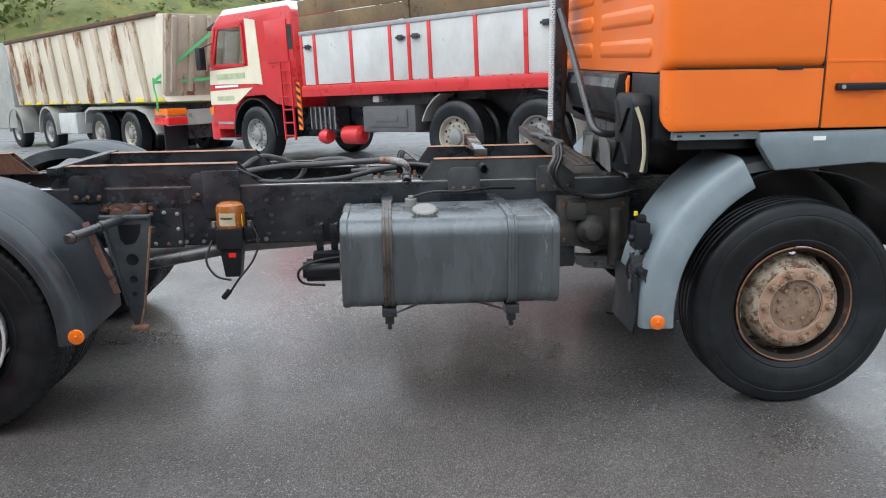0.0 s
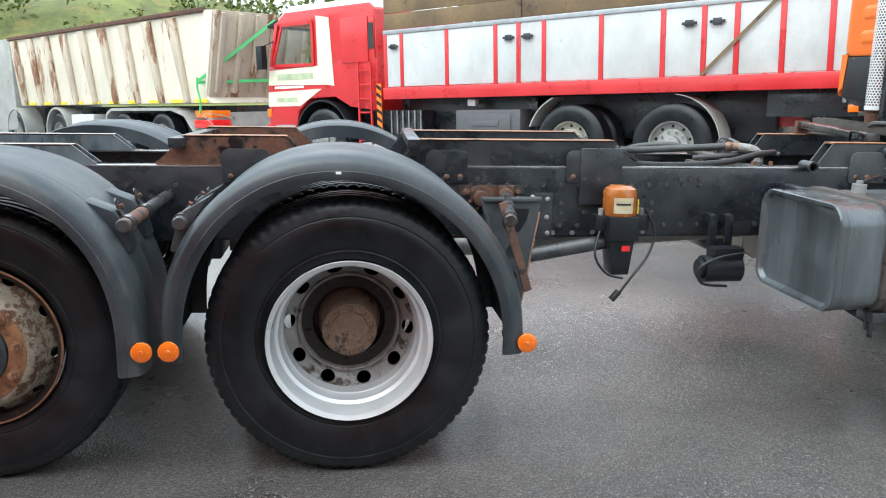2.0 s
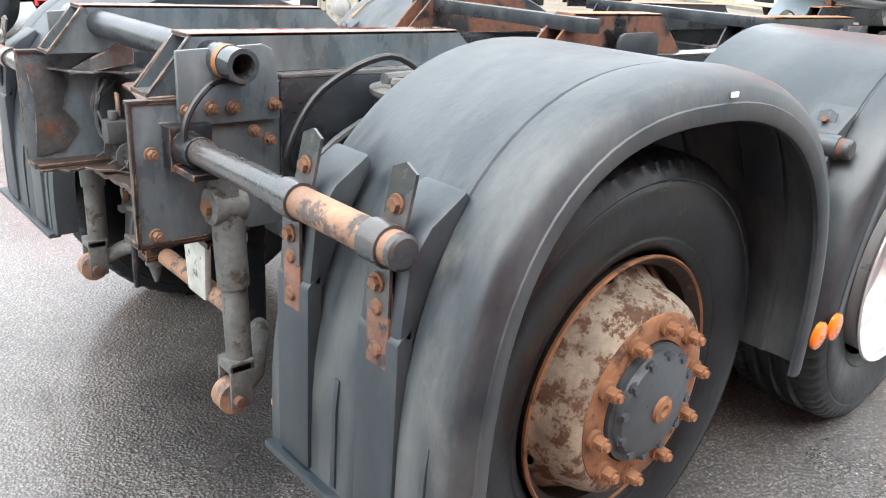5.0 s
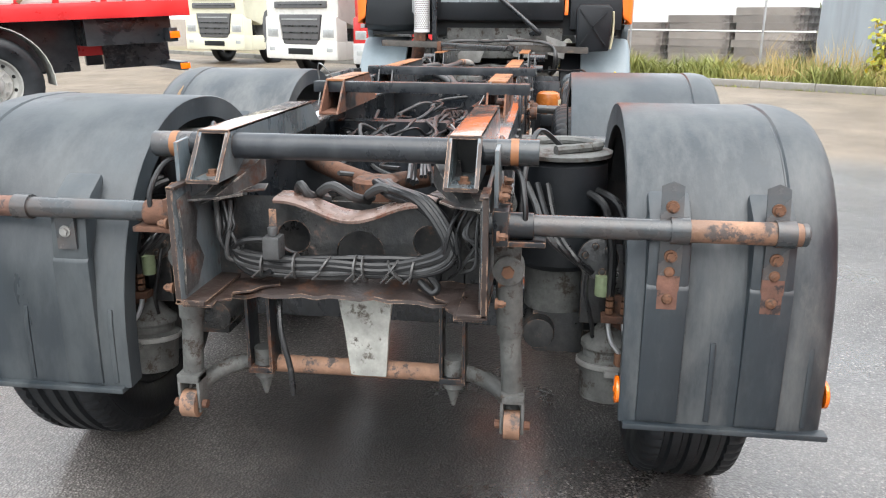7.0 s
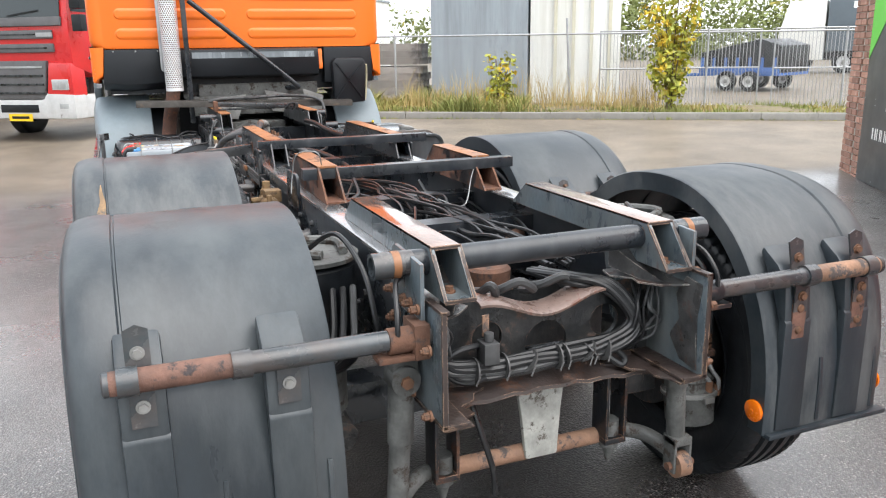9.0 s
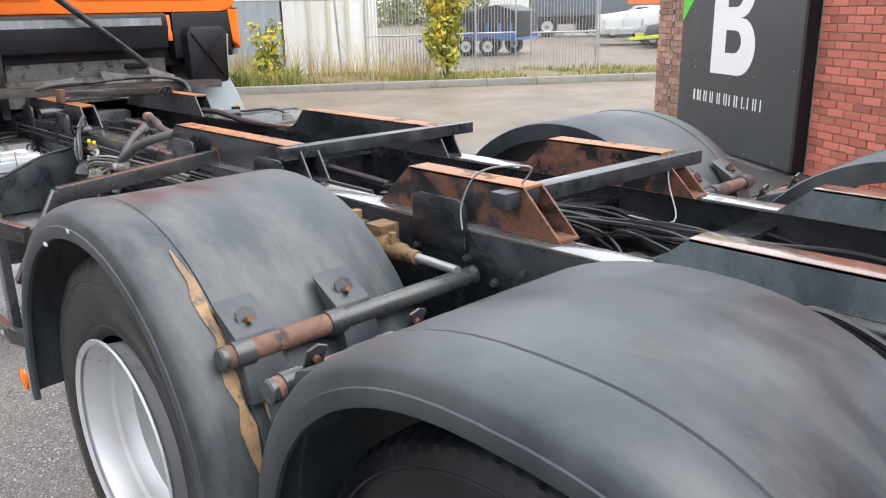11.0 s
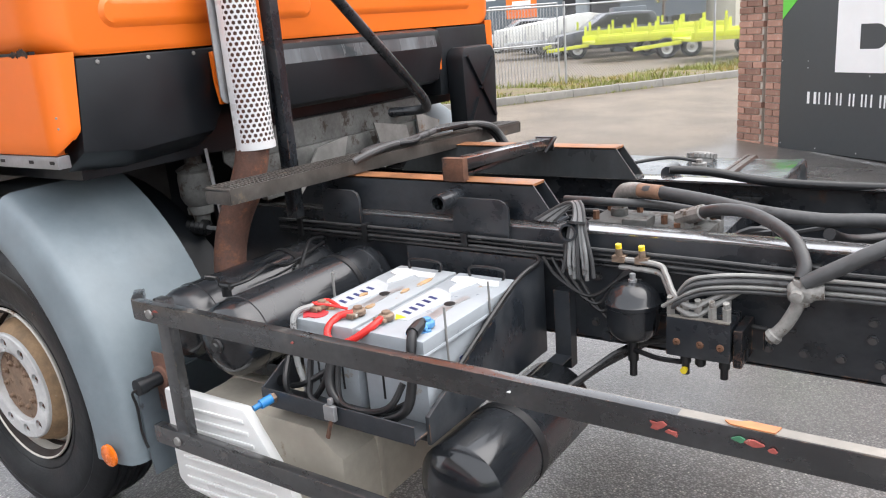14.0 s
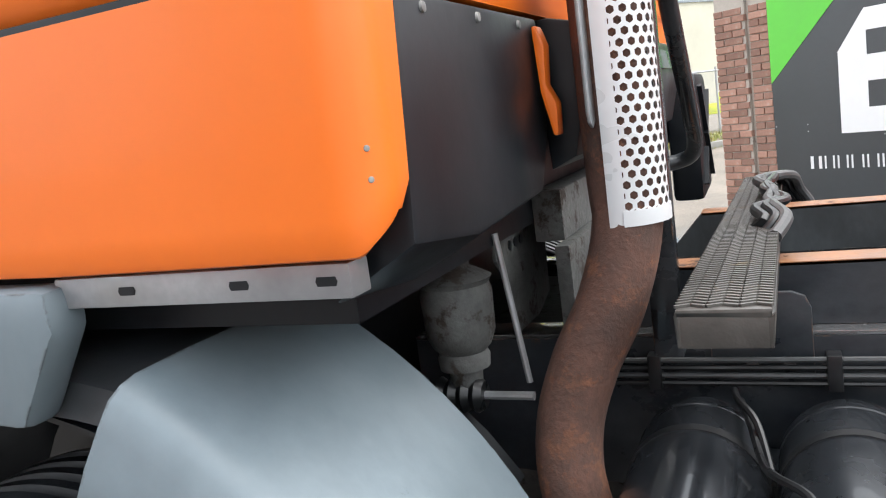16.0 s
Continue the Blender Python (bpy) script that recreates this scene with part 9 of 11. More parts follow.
for sgn in (-1, 1):
    yy = sgn * 1.222
    simple("cream_panel", m_cream, lcab, lambda b: (prism(b, [(3.62, 2.50), (3.92, 2.55), (3.92, 1.45), (3.55, 1.40)], "y", yy, yy + sgn * 0.008), prism(b, [(3.60, 1.75), (5.16, 1.70), (5.20, 1.45), (3.60, 1.42)], "y", yy, yy + sgn * 0.006), prism(b, [(3.85, 1.36), (5.22, 1.33), (5.23, 1.08), (4.40, 1.08)], "y", yy, yy + sgn * 0.006)), "cream painted band")
    wf = simple("side_window", m_clear, lcab, lambda b: prism(b, [(4.05, 2.42), (4.74, 2.42), (5.0, 1.82), (4.05, 1.80)], "y", yy, yy + sgn * 0.010), "side window")
    simple("window_frame", m_red, lcab, lambda b: [beam(b, (p[0], yy + sgn * 0.012, p[1]), (q[0], yy + sgn * 0.012, q[1]), 0.05, 0.02, (0, 1, 0)) for p, q in (((4.02, 2.45), (4.77, 2.45)), ((4.77, 2.45), (5.05, 1.78)), ((5.05, 1.78), (4.02, 1.76)), ((4.02, 1.76), (4.02, 2.45)))], "red window frame")
    simple("lettering_bar", mat("faded_green_print", (0.42, 0.48, 0.30), 0.6) if "faded_green_print" not in bpy.data.materials else bpy.data.materials["faded_green_print"], lcab, lambda b: (box(b, 4.05, 4.95, *sorted((yy + sgn * 0.006, yy + sgn * 0.010)), 1.53, 1.63), box(b, 4.45, 5.0, *sorted((yy + sgn * 0.006, yy + sgn * 0.010)), 1.15, 1.23)), "faded line of lettering")
    simple("white_bar", m_white, lcab, lambda b: box(b, 4.30, 5.05, *sorted((yy, yy + sgn * 0.004)), 1.385, 1.425), "white line of lettering")
    simple("side_vent", m_red, lcab, lambda b: box(b, 2.75, 3.35, *sorted((yy, yy + sgn * 0.02)), 1.75, 2.45), "pressed red side panel", 0.02)
    simple("sleeper_window", m_glass, lcab, lambda b: box(b, 2.64, 2.74, *sorted((yy, yy + sgn * 0.008)), 1.95, 2.35), "narrow sleeper window")
    arch = bmesh.new()
    grid(arch, [[(3.86 + r * math.cos(radians(t)), sgn * y, 0.52 + r * math.sin(radians(t))) for y in (0.80, 1.235, 1.25)] for t, r in [(12 * i, 0.66) for i in range(16)]], 0.03)
    part("wheel_arch", arch, m_cab_black, lorry, "black wheel arch")
    mir = simple("mirror", m_cab_black, lcab, lambda b: (box(b, 5.05, 5.20, *sorted((sgn * 1.36, sgn * 1.48)), 1.72, 2.12), beam(b, (5.0, sgn * 1.22, 2.2), (5.12, sgn * 1.42, 2.1), 0.02, 0.02)), "black side mirror", 0.02)
    for x, sd in ((3.86, 0), (-0.84, 1), (-2.25, 0)):
        plain_wheel(lorry, x, sgn * 1.08, 0.52, 0.51, 0.30, m_rim_dull if x != -0.84 else m_beige, sgn, None, True)
        if sd:
            plain_wheel(lorry, x, sgn * 0.72, 0.52, 0.51, 0.28, m_rim_rust, sgn)
    simple("rear_mudguard", m_dump_grey, lorry, lambda b: grid(b, [[(-2.25 + 0.62 * math.cos(radians(t)), sgn * y, 0.52 + 0.62 * math.sin(radians(t))) for y in (0.85, 1.25)] for t in range(95, 190, 10)], 0.01), "grey rear mudguard")
    simple("mudguard_stay", m_dump_grey, lorry, lambda b: grid(b, [[(-0.84 + 0.66 * math.cos(radians(t)), sgn * y, 0.52 + 0.66 * math.sin(radians(t))) for y in (0.9, 1.22)] for t in range(20, 75, 8)], 0.02), "grey mudguard end")
simple("windscreen", m_clear, lcab, lambda b: prism(b, [(4.99, 2.42), (5.20, 1.66), (5.23, 1.66), (5.02, 2.42)], "y", -1.08, 1.08), "windscreen")
simple("steering_wheel", m_cab_black, lcab, lambda b: hose(b, [(4.62 + 0.10 * math.cos(t), 0.55 + 0.2 * math.sin(t), 1.86 + 0.10 * math.cos(t)) for t in [2 * math.pi * i / 12 for i in range(13)]], 0.015, 6, 2))
simple("sun_visor", m_cab_black, lcab, lambda b: prism(b, [(4.95, 2.58), (5.25, 2.48), (5.24, 2.44), (4.98, 2.50)], "y", -1.15, 1.15), "dark sun visor")
simple("bumper", m_red, lcab, lambda b: box(b, 5.05, 5.32, -1.22, 1.22, 0.42, 0.78), "red bumper", 0.04)
simple("cab_step", m_galv, lcab, lambda b: (box(b, 4.50, 5.05, 1.10, 1.235, 0.42, 0.46), box(b, 4.55, 5.05, 1.10, 1.228, 0.72, 0.76)), "metal cab step")
simple("corner_lamp", m_amber, lcab, lambda b: box(b, 5.16, 5.27, 1.20, 1.235, 0.90, 1.04), "orange corner lamp", 0.01)
# ladder, hazard board, tanks
ladder = simple("ladder", m_red, lorry, lambda b: [beam(b, (x, 1.27, 0.45), (x, 1.27, 1.75), 0.03, 0.03, (1, 0, 0)) for x in (2.95, 2.68)], "red steel ladder")
for i in range(6):
    simple("rung", m_red, ladder, lambda b: beam(b, (2.68, 1.27, 0.52 + 0.22 * i), (2.95, 1.27, 0.52 + 0.22 * i), 0.025, 0.025))
hb = simple("hazard_board", m_amber, lorry, lambda b: box(b, 2.46, 2.56, 1.262, 1.28, 0.62, 1.40), "orange and black striped hazard board")
for i in range(6):
    simple("stripe", m_cab_black, hb, lambda b: prism(b, [(2.46, 0.66 + 0.125 * i), (2.56, 0.72 + 0.125 * i), (2.56, 0.775 + 0.125 * i), (2.46, 0.715 + 0.125 * i)], "y", 1.2805, 1.283))
rack = simple("battery_rack", m_frame, lorry, lambda b: box(b, 1.75, 2.35, 0.85, 1.15, 0.62, 0.98), "dark battery rack")
for i in range(6):
    simple("rack_bar", m_steel, rack, lambda b: beam(b, (1.75 + 0.12 * i, 1.17, 0.62), (1.75 + 0.12 * i, 1.17, 0.98), 0.02, 0.02, (1, 0, 0)))
simple("red_tank", m_red, lorry, lambda b: turned(b, (1.25, 1.0, 0.52), (1, 0, 0), [(0, 0.08), (0.05, 0.15), (0.42, 0.15), (0.47, 0.08)], 24), "red air tank")
simple("red_tank", m_red, lorry, lambda b: turned(b, (1.95, 1.12, 0.50), (1, 0, 0), [(0, 0.10), (0.10, 0.13), (0.2, 0.10)], 24), "round red tank end")
bx = simple("tool_box", m_grille, lorry, lambda b: box(b, -0.05, 1.08, 0.85, 1.18, 0.58, 0.98), "dark grey tool box", 0.03)
simple("box_panel", m_grille, bx, lambda b: (box(b, 0.10, 0.95, 1.18, 1.195, 0.66, 0.92), box(b, 0.30, 0.75, 1.195, 1.205, 0.74, 0.82)), "ribbed lid", 0.02)
simple("work_lamp", m_white, lorry, lambda b: box(b, 0.78, 0.92, 1.0, 1.1, 1.03, 1.13), "small white lamp", 0.02)
for x0, x1, y0, y1, z0, z1 in ((-3.3, -0.2, -0.55, 0.55, 0.55, 1.16), (-0.1, 2.3, -1.05, 0.80, 0.55, 1.16), (2.4, 4.9, -0.60, 0.60, 0.45, 1.2), (-4.3, -3.3, -1.0, 1.0, 0.85, 1.16)):
    simple("underbody_block", m_frame, lorry, lambda b: box(b, x0, x1, y0, y1, z0, z1), "dark crowded underside", 0.02)
simple("chassis", m_frame, lorry, lambda b: (box(b, -4.2, 4.8, -0.42, -0.30, 0.72, 1.02), box(b, -4.2, 4.8, 0.30, 0.42, 0.72, 1.02), box(b, -1.0, -0.6, -0.9, 0.9, 0.45, 0.60), box(b, -2.4, -2.1, -0.9, 0.9, 0.45, 0.60), box(b, 3.75, 3.95, -0.9, 0.9, 0.42, 0.55), box(b, 2.6, 4.6, -0.5, 0.5, 0.55, 1.2)), "dark chassis")

# ---- old four-axle tipper ----
tipper = empty("tipper_lorry", "four-axle tipper lorry with rust-streaked cream body, parked on the yard", "lorry")
tipper.matrix_basis = pose(-3.4 + 1.25 * 0.751, 13.1 + 1.25 * 0.661, yard(-3.9, 13.7), 0, 2.2, 131.3)


def tip_body(bm):
    prism(bm, [(-1.35, 1.20), (7.9, 1.20), (8.35, 2.95), (-1.10, 2.98), (-1.55, 2.95), (-1.15, 1.35)], "y", -1.18, 1.18)


tb = simple("tipper_body", m_dump, tipper, tip_body, "cream tipper body streaked with rust", 0.03)
for sgn in (-1, 1):
    for i in range(9):
        x = -0.55 + 1.0 * i
        simple("body_rib", m_dump_rust, tb, lambda b: prism(b, [(x - 0.05, 1.22), (x + 0.09, 1.22), (x + 0.62, 2.90), (x + 0.30, 2.90)], "y", sgn * 1.18, sgn * 1.27), "slanting stiffening rib", 0.03)
    simple("body_rim", m_rust, tb, lambda b: box(b, -1.25, 8.3, *sorted((sgn * 1.12, sgn * 1.24)), 2.93, 3.02), "rusty upper rim", 0.02)
    for i in range(10):
        simple("yellow_strip", m_yellow, tb, lambda b: box(b, -1.2 + 0.9 * i, -0.75 + 0.9 * i, *sorted((sgn * 1.18, sgn * 1.20)), 1.215, 1.28), "yellow reflective strip")
    for x in (8.28, 5.66, 2.30, 0.60):
        fr = x > 4
        plain_wheel(tipper, x, sgn * 1.05, 0.50, 0.51, 0.30, m_rim_dull if fr else m_beige, sgn, None, True)
        if not fr:
            plain_wheel(tipper, x, sgn * 0.70, 0.50, 0.51, 0.28, m_rim_rust, sgn)
        if fr:
            simple("wheel_arch", m_dump_grey, tipper, lambda b: grid(b, [[(x + 0.66 * math.cos(radians(t)), sgn * y, 0.50 + 0.66 * math.sin(radians(t))) for y in (0.75, 1.22, 1.24)] for t in range(-5, 190, 12)], 0.05), "grey wheel arch")
    simple("rear_fender", m_dump_grey, tipper, lambda b: grid(b, [[(x, sgn * y, z) for y in (0.85, 1.24)] for x, z in ((3.05, 0.75), (2.95, 1.02), (2.7, 1.12), (0.1, 1.12), (-0.4, 1.0), (-0.7, 0.70), (-0.85, 0.55))], 0.06), "grey rear fender")
    simple("side_tank", m_panel, tipper, lambda b: box(b, 3.7, 4.9, *sorted((sgn * 0.75, sgn * 1.2)), 0.45, 0.98), "pale fuel tank", 0.05)
lampb = simple("tail_board", m_dump_grey, tipper, lambda b: box(b, -1.35, -1.2, -1.2, 1.2, 0.70, 1.02), "grey rear beam")
for sgn in (-1, 1):
    simple("tail_lamp", m_tail_red, lampb, lambda b: box(b, -1.40, -0.75, *sorted((sgn * 0.80, sgn * 1.24)), 0.72, 0.88), "red tail lamp", 0.02)
    simple("marker_board", m_amber, lampb, lambda b: box(b, -1.38, -0.80, *sorted((sgn * 0.80, sgn * 1.23)), 0.92, 1.06), "orange marker board", 0.01)
    simple("mud_flap", m_cab_black, tipper, lambda b: box(b, -1.1, -1.06, *sorted((sgn * 0.7, sgn * 1.2)), 0.2, 0.75), "black mud flap")
simple("tailgate", m_dump_rust, tipper, lambda b: prism(b, [(-1.62, 2.95), (-1.20, 1.30), (-1.12, 1.30), (-1.5, 2.95)], "y", -1.15, 1.15), "dented cream tailgate", 0.02)
for i in range(6):
    simple("gate_rib", m_dump_rust, tipper, lambda b: beam(b, (-1.66, -1.0 + 0.4 * i, 2.9), (-1.26, -1.0 + 0.4 * i, 1.4), 0.10, 0.08), "tailgate rib", 0.02)
simple("green_strap", m_green_strap, tipper, lambda b: (beam(b, (-1.10, 1.32, 1.62), (-1.92, 0.0, 2.80), 0.012, 0.06), beam(b, (-1.10, 1.32, 1.60), (-1.62, -0.3, 1.66), 0.012, 0.06), hose(b, [(-1.10, 1.32, 1.70), (-1.06, 1.31, 1.5), (-1.12, 1.30, 1.25), (-1.08, 1.29, 1.0)], 0.02)), "green lashing strap")
simple("chassis", m_frame, tipper, lambda b: (box(b, -1.1, 9.5, -0.45, 0.45, 0.70, 1.15), [box(b, x - 0.1, x + 0.1, -0.9, 0.9, 0.42, 0.58) for x in (8.28, 5.66, 2.30, 0.60)], box(b, -1.2, -0.3, -0.7, 0.7, 0.4, 0.75)), "dark chassis")
simple("cab", m_dump_grey, tipper, lambda b: prism(b, [(8.2, 0.55), (8.2, 3.0), (9.8, 3.0), (10.1, 1.8), (10.1, 0.5)], "y", -1.22, 1.22), "pale grey cab", 0.06)


# ---- parked lorries, nose towards the yard ----
m_headlamp = mat("dull_lamp_glass", (0.42, 0.44, 0.44), 0.12, 0, 0.15, 8, 60, coat=0.5)
m_bumper = mat("dirty_white_bumper", (0.50, 0.51, 0.51), 0.5, 0, 0.15, 4, 40, (0.22, 0.20, 0.18), 0.15, 5, 0.1)
def cabover(paint, lower, label, x, y, turn):
    t = empty("parked_lorry", label, "lorry", "row of parked lorries", at=(x, y, yard(x, y)), turn=turn)
    body = simple("cab_body", paint, t, lambda b: prism(b, [(-0.02, 1.15), (0.0, 1.75), (-0.22, 3.0), (-0.45, 3.55), (-2.1, 3.6), (-2.1, 1.0), (-1.85, 0.95), (-1.72, 1.25), (-1.40, 1.42), (-0.95, 1.25), (-0.80, 0.95)], "y", -1.22, 1.22), "", 0.07)
    simple("windscreen", m_glass, body, lambda b: prism(b, [(0.006, 1.86), (-0.205, 2.92), (-0.18, 2.93), (0.03, 1.88)], "y", -1.08, 1.08), "large windscreen", 0.01)
    simple("wiper_panel", m_grille, body, lambda b: prism(b, [(0.012, 1.74), (-0.01, 1.87), (0.04, 1.88), (0.05, 1.75)], "y", -1.10, 1.10), "dark panel under the windscreen", 0.01)
    for y0 in (-0.5, 0.35):
        simple("wiper", m_cab_black, body, lambda b: beam(b, (0.055, y0 - 0.35, 1.90), (0.03, y0 + 0.3, 1.97), 0.015, 0.02))
    for sgn in (-1, 1):
        simple("side_window", m_glass, body, lambda b: prism(b, [(-0.30, 2.80), (-0.12, 1.95), (-1.15, 1.95), (-1.15, 2.80)], "y", sgn * 1.222, sgn * 1.232), "side window")
        simple("mirror", m_cab_black, body, lambda b: (box(b, -0.12, 0.06, *sorted((sgn * 1.34, sgn * 1.56)), 1.98, 2.5), box(b, -0.12, 0.04, *sorted((sgn * 1.34, sgn * 1.54)), 1.66, 1.9), beam(b, (-0.1, sgn * 1.2, 2.55), (-0.04, sgn * 1.45, 2.5), 0.03, 0.03)), "black mirror", 0.03)
        simple("lamp_panel", paint, body, lambda b: prism(b, [(sgn * 0.62, 0.70), (sgn * 0.735, 1.215), (sgn * 1.20, 1.20), (sgn * 1.215, 0.70)], "x", -0.35, 0.045), "painted panel round the headlamp", 0.035)
        simple("headlamp", m_headlamp, body, lambda b: box(b, 0.03, 0.058, *sorted((sgn * 0.76, sgn * 1.12)), 0.80, 0.96), "clear headlamp", 0.02)
        simple("lamp_bowl", m_galv, body, lambda b: (box(b, 0.055, 0.0605, *sorted((sgn * 0.80, sgn * 0.93)), 0.825, 0.935), box(b, 0.055, 0.0605, *sorted((sgn * 0.96, sgn * 1.08)), 0.825, 0.935)), "silver reflectors", 0.008)
        simple("fog_lamp", m_headlamp, body, lambda b: box(b, 0.03, 0.065, *sorted((sgn * 0.88, sgn * 1.08)), 0.52, 0.60), "", 0.01)
        simple("rear_fairing", m_grille, body, lambda b: prism(b, [(-0.82, 0.55), (-0.82, 1.2), (-1.0, 1.35), (-1.4, 1.45), (-1.9, 1.1), (-2.3, 1.05), (-2.3, 0.95), (-1.86, 0.9), (-1.70, 1.18), (-1.4, 1.32), (-1.1, 1.2), (-0.95, 0.95), (-0.92, 0.55)], "y", sgn * 0.9, sgn * 1.215), "grey wheel arch")
        plain_wheel(t, -1.38, sgn * 1.04, 0.51, 0.51, 0.30, m_rim_silver, sgn)
        plain_wheel(t, -5.0, sgn * 1.04, 0.51, 0.51, 0.30, m_rim_silver, sgn)
        simple("step_panel", lower, body, lambda b: box(b, -0.92, -0.2, *sorted((sgn * 1.0, sgn * 1.215)), 0.36, 0.72), "", 0.05)
    for i, (z0, hgt) in enumerate(((1.56, 0.13), (1.36, 0.13))):
        gr = simple("upper_grille", m_grille, body, lambda b: box(b, -0.02, 0.035, -0.88, 0.88, z0, z0 + hgt), "grey upper grille", 0.02)
        simple("grille_bar", m_frame, gr, lambda b: box(b, 0.03, 0.042, -0.75, 0.75, z0 + hgt * 0.42, z0 + hgt * 0.58))
    lg = simple("lower_grille", m_grille, body, lambda b: prism(b, [(-0.70, 1.24), (0.70, 1.24), (0.58, 0.66), (-0.58, 0.66)], "x", -0.04, 0.055), "grey lower grille", 0.02)
    for i in range(4):
        simple("grille_bar", m_galv if i == 3 else m_frame, lg, lambda b: box(b, 0.05, 0.068, -0.60, 0.60, 0.74 + 0.13 * i, 0.77 + 0.13 * i))
    simple("bumper", lower, body, lambda b: (prism(b, [(-1.22, 0.36), (1.22, 0.36), (1.22, 0.74), (0.62, 0.76), (0.52, 0.66), (-0.52, 0.66), (-0.62, 0.76), (-1.22, 0.74)], "x", -0.30, 0.06)), "front bumper", 0.05)
    simple("bumper_slot", m_cab_black, body, lambda b: box(b, 0.05, 0.066, -0.42, 0.42, 0.46, 0.58), "", 0.01)
    if lower is m_bumper:
        simple("number_plate", m_plate_yellow, body, lambda b: box(b, 0.066, 0.072, -0.26, 0.26, 0.33, 0.44), "yellow plate with dark bar")
        simple("plate_bar", m_cab_black, body, lambda b: box(b, 0.072, 0.074, -0.19, 0.19, 0.365, 0.405))
    simple("badge_bar", m_galv, body, lambda b: box(b, 0.036, 0.044, 0.55, 0.9, 1.59, 1.65), "plain badge")
    simple("chassis", m_frame, t, lambda b: (box(b, -6.0, -0.4, -0.42, 0.42, 0.55, 0.98), box(b, -1.5, -1.25, -0.95, 0.95, 0.42, 0.58), box(b, -5.1, -4.9, -0.95, 0.95, 0.42, 0.6)), "dark chassis")
    return t


for paint, lower, label, x, y, turn in ((m_cab_ivory, m_cab_ivory, "ivory cab-over lorry with dusty front", 18.2, 8.9, 158), (m_cab_white, m_cab_white, "white cab-over lorry with grey grilles", 14.2, 5.13, 153), (m_red, m_bumper, "red cab-over lorry with white bumper", 12.1, 2.62, 145)):
    van = cabover(paint, lower, label, x, y, turn)
    van.matrix_basis = van.matrix_basis @ Matrix.Diagonal((0.92, 0.92, 1.13, 1.0))


# ---- kerb, verge and fence ----
def P(s, a, z=None):
    """A place s metres out towards the kerb and a metres along it."""
    x, y = 0.83 * s - 0.56 * a, -0.56 * s - 0.83 * a
    return (x, y, yard(x, y) if z is None else z)


KERB_TURN = math.degrees(math.atan2(-0.83, -0.56))
kerb = simple("kerb", m_concrete, None, lambda b: prism(b, [P(12.47, -40)[:2], P(12.47, 40)[:2], P(12.58, 40)[:2], P(12.58, -40)[:2]], "z", 0.16, 0.315), "")
tagged(kerb, "grey concrete kerb along the verge", "kerb", kind="structure")
stone = None
for i in range(-22, 26):
    x, y, z = P(12.515, i * 1.0 + 0.5)
    m = pose(x, y, 0.0, 0, 0, KERB_TURN)
    if stone:
        again(stone, m, kerb)
    else:
        stone = simple("kerbstone", m_concrete, kerb, lambda b: prism(b, [(-0.065, 0.14), (0.065, 0.14), (0.065, 0.336), (-0.025, 0.340), (-0.052, 0.330), (-0.065, 0.30)][::-1], "x", -0.494, 0.494), m=m)
verge = bmesh.new()
random.seed(8)
grid(verge, [[P(s, a, 0.300 + 0.05 * math.sin(a * 1.7 + s) * (s > 12.7) * (s < 15) + (0.04 if 13 < s < 14.5 else 0) - (0.14 if s > 15.2 else 0)) for a in [i * 0.5 - 40 for i in range(161)]] for s in (12.56, 12.9, 13.4, 13.9, 14.5, 15.1, 15.6)])
verge = tagged(part("verge", verge, m_soil), "earth verge with weeds behind the kerb", "verge", kind="structure")


def blades(name, material, count, a0, a1, s0, s1, h0, h1, width, lean, seed, label, category, z0=0.31):
    random.seed(seed)
    bm = bmesh.new()
    for i in range(count):
        a = random.uniform(a0, a1)
        s = random.uniform(s0, s1)
        clump = 0.55 + 0.45 * math.sin(a * 2.3 + seed) * math.sin(a * 0.9 + s * 3)
        h = random.uniform(h0, h1) * max(0.25, clump)
        x, y, z = P(s, a, z0)
        t = random.uniform(0, 2 * math.pi)
        c, d = math.cos(t), math.sin(t)
        lx, ly = random.gauss(0, lean) * h, random.gauss(0, lean) * h
        w = width * random.uniform(0.6, 1.3)
        v = [bm.verts.new(p) for p in ((x - c * w, y - d * w, z), (x + c * w, y + d * w, z), (x + lx * 0.4 + c * w * 0.7, y + ly * 0.4 + d * w * 0.7, z + h * 0.6), (x + lx * 0.4 - c * w * 0.7, y + ly * 0.4 - d * w * 0.7, z + h * 0.6), (x + lx, y + ly, z + h))]
        bm.faces.new(v[:4])
        bm.faces.new((v[3], v[2], v[4]))
    me = bpy.data.meshes.new(name)
    bm.to_mesh(me)
    bm.free()
    me.materials.append(material)
    return tagged(new(name, me), label, category, kind="stuff")


blades("tall_grass", m_grass, 13000, -14, -0.6, 12.72, 14.6, 0.18, 0.62, 0.016, 0.55, 2, "tall green unkempt grass behind the kerb", "grass")
blades("short_grass", m_grass, 7000, -0.6, 14, 12.65, 14.4, 0.06, 0.24, 0.012, 0.4, 4, "short yellowish grass along the kerb", "grass")
blades("dry_stalks", m_dry, 1400, -3.2, 2.2, 12.9, 14.5, 0.4, 1.15, 0.007, 0.22, 6, "dry brown weed stalks by the fence", "weeds")
blades("kerb_weeds", m_grass, 1200, -12, 12, 12.36, 12.46, 0.02, 0.09, 0.008, 0.5, 9, "small weeds in the kerb gutter", "weeds", 0.2)


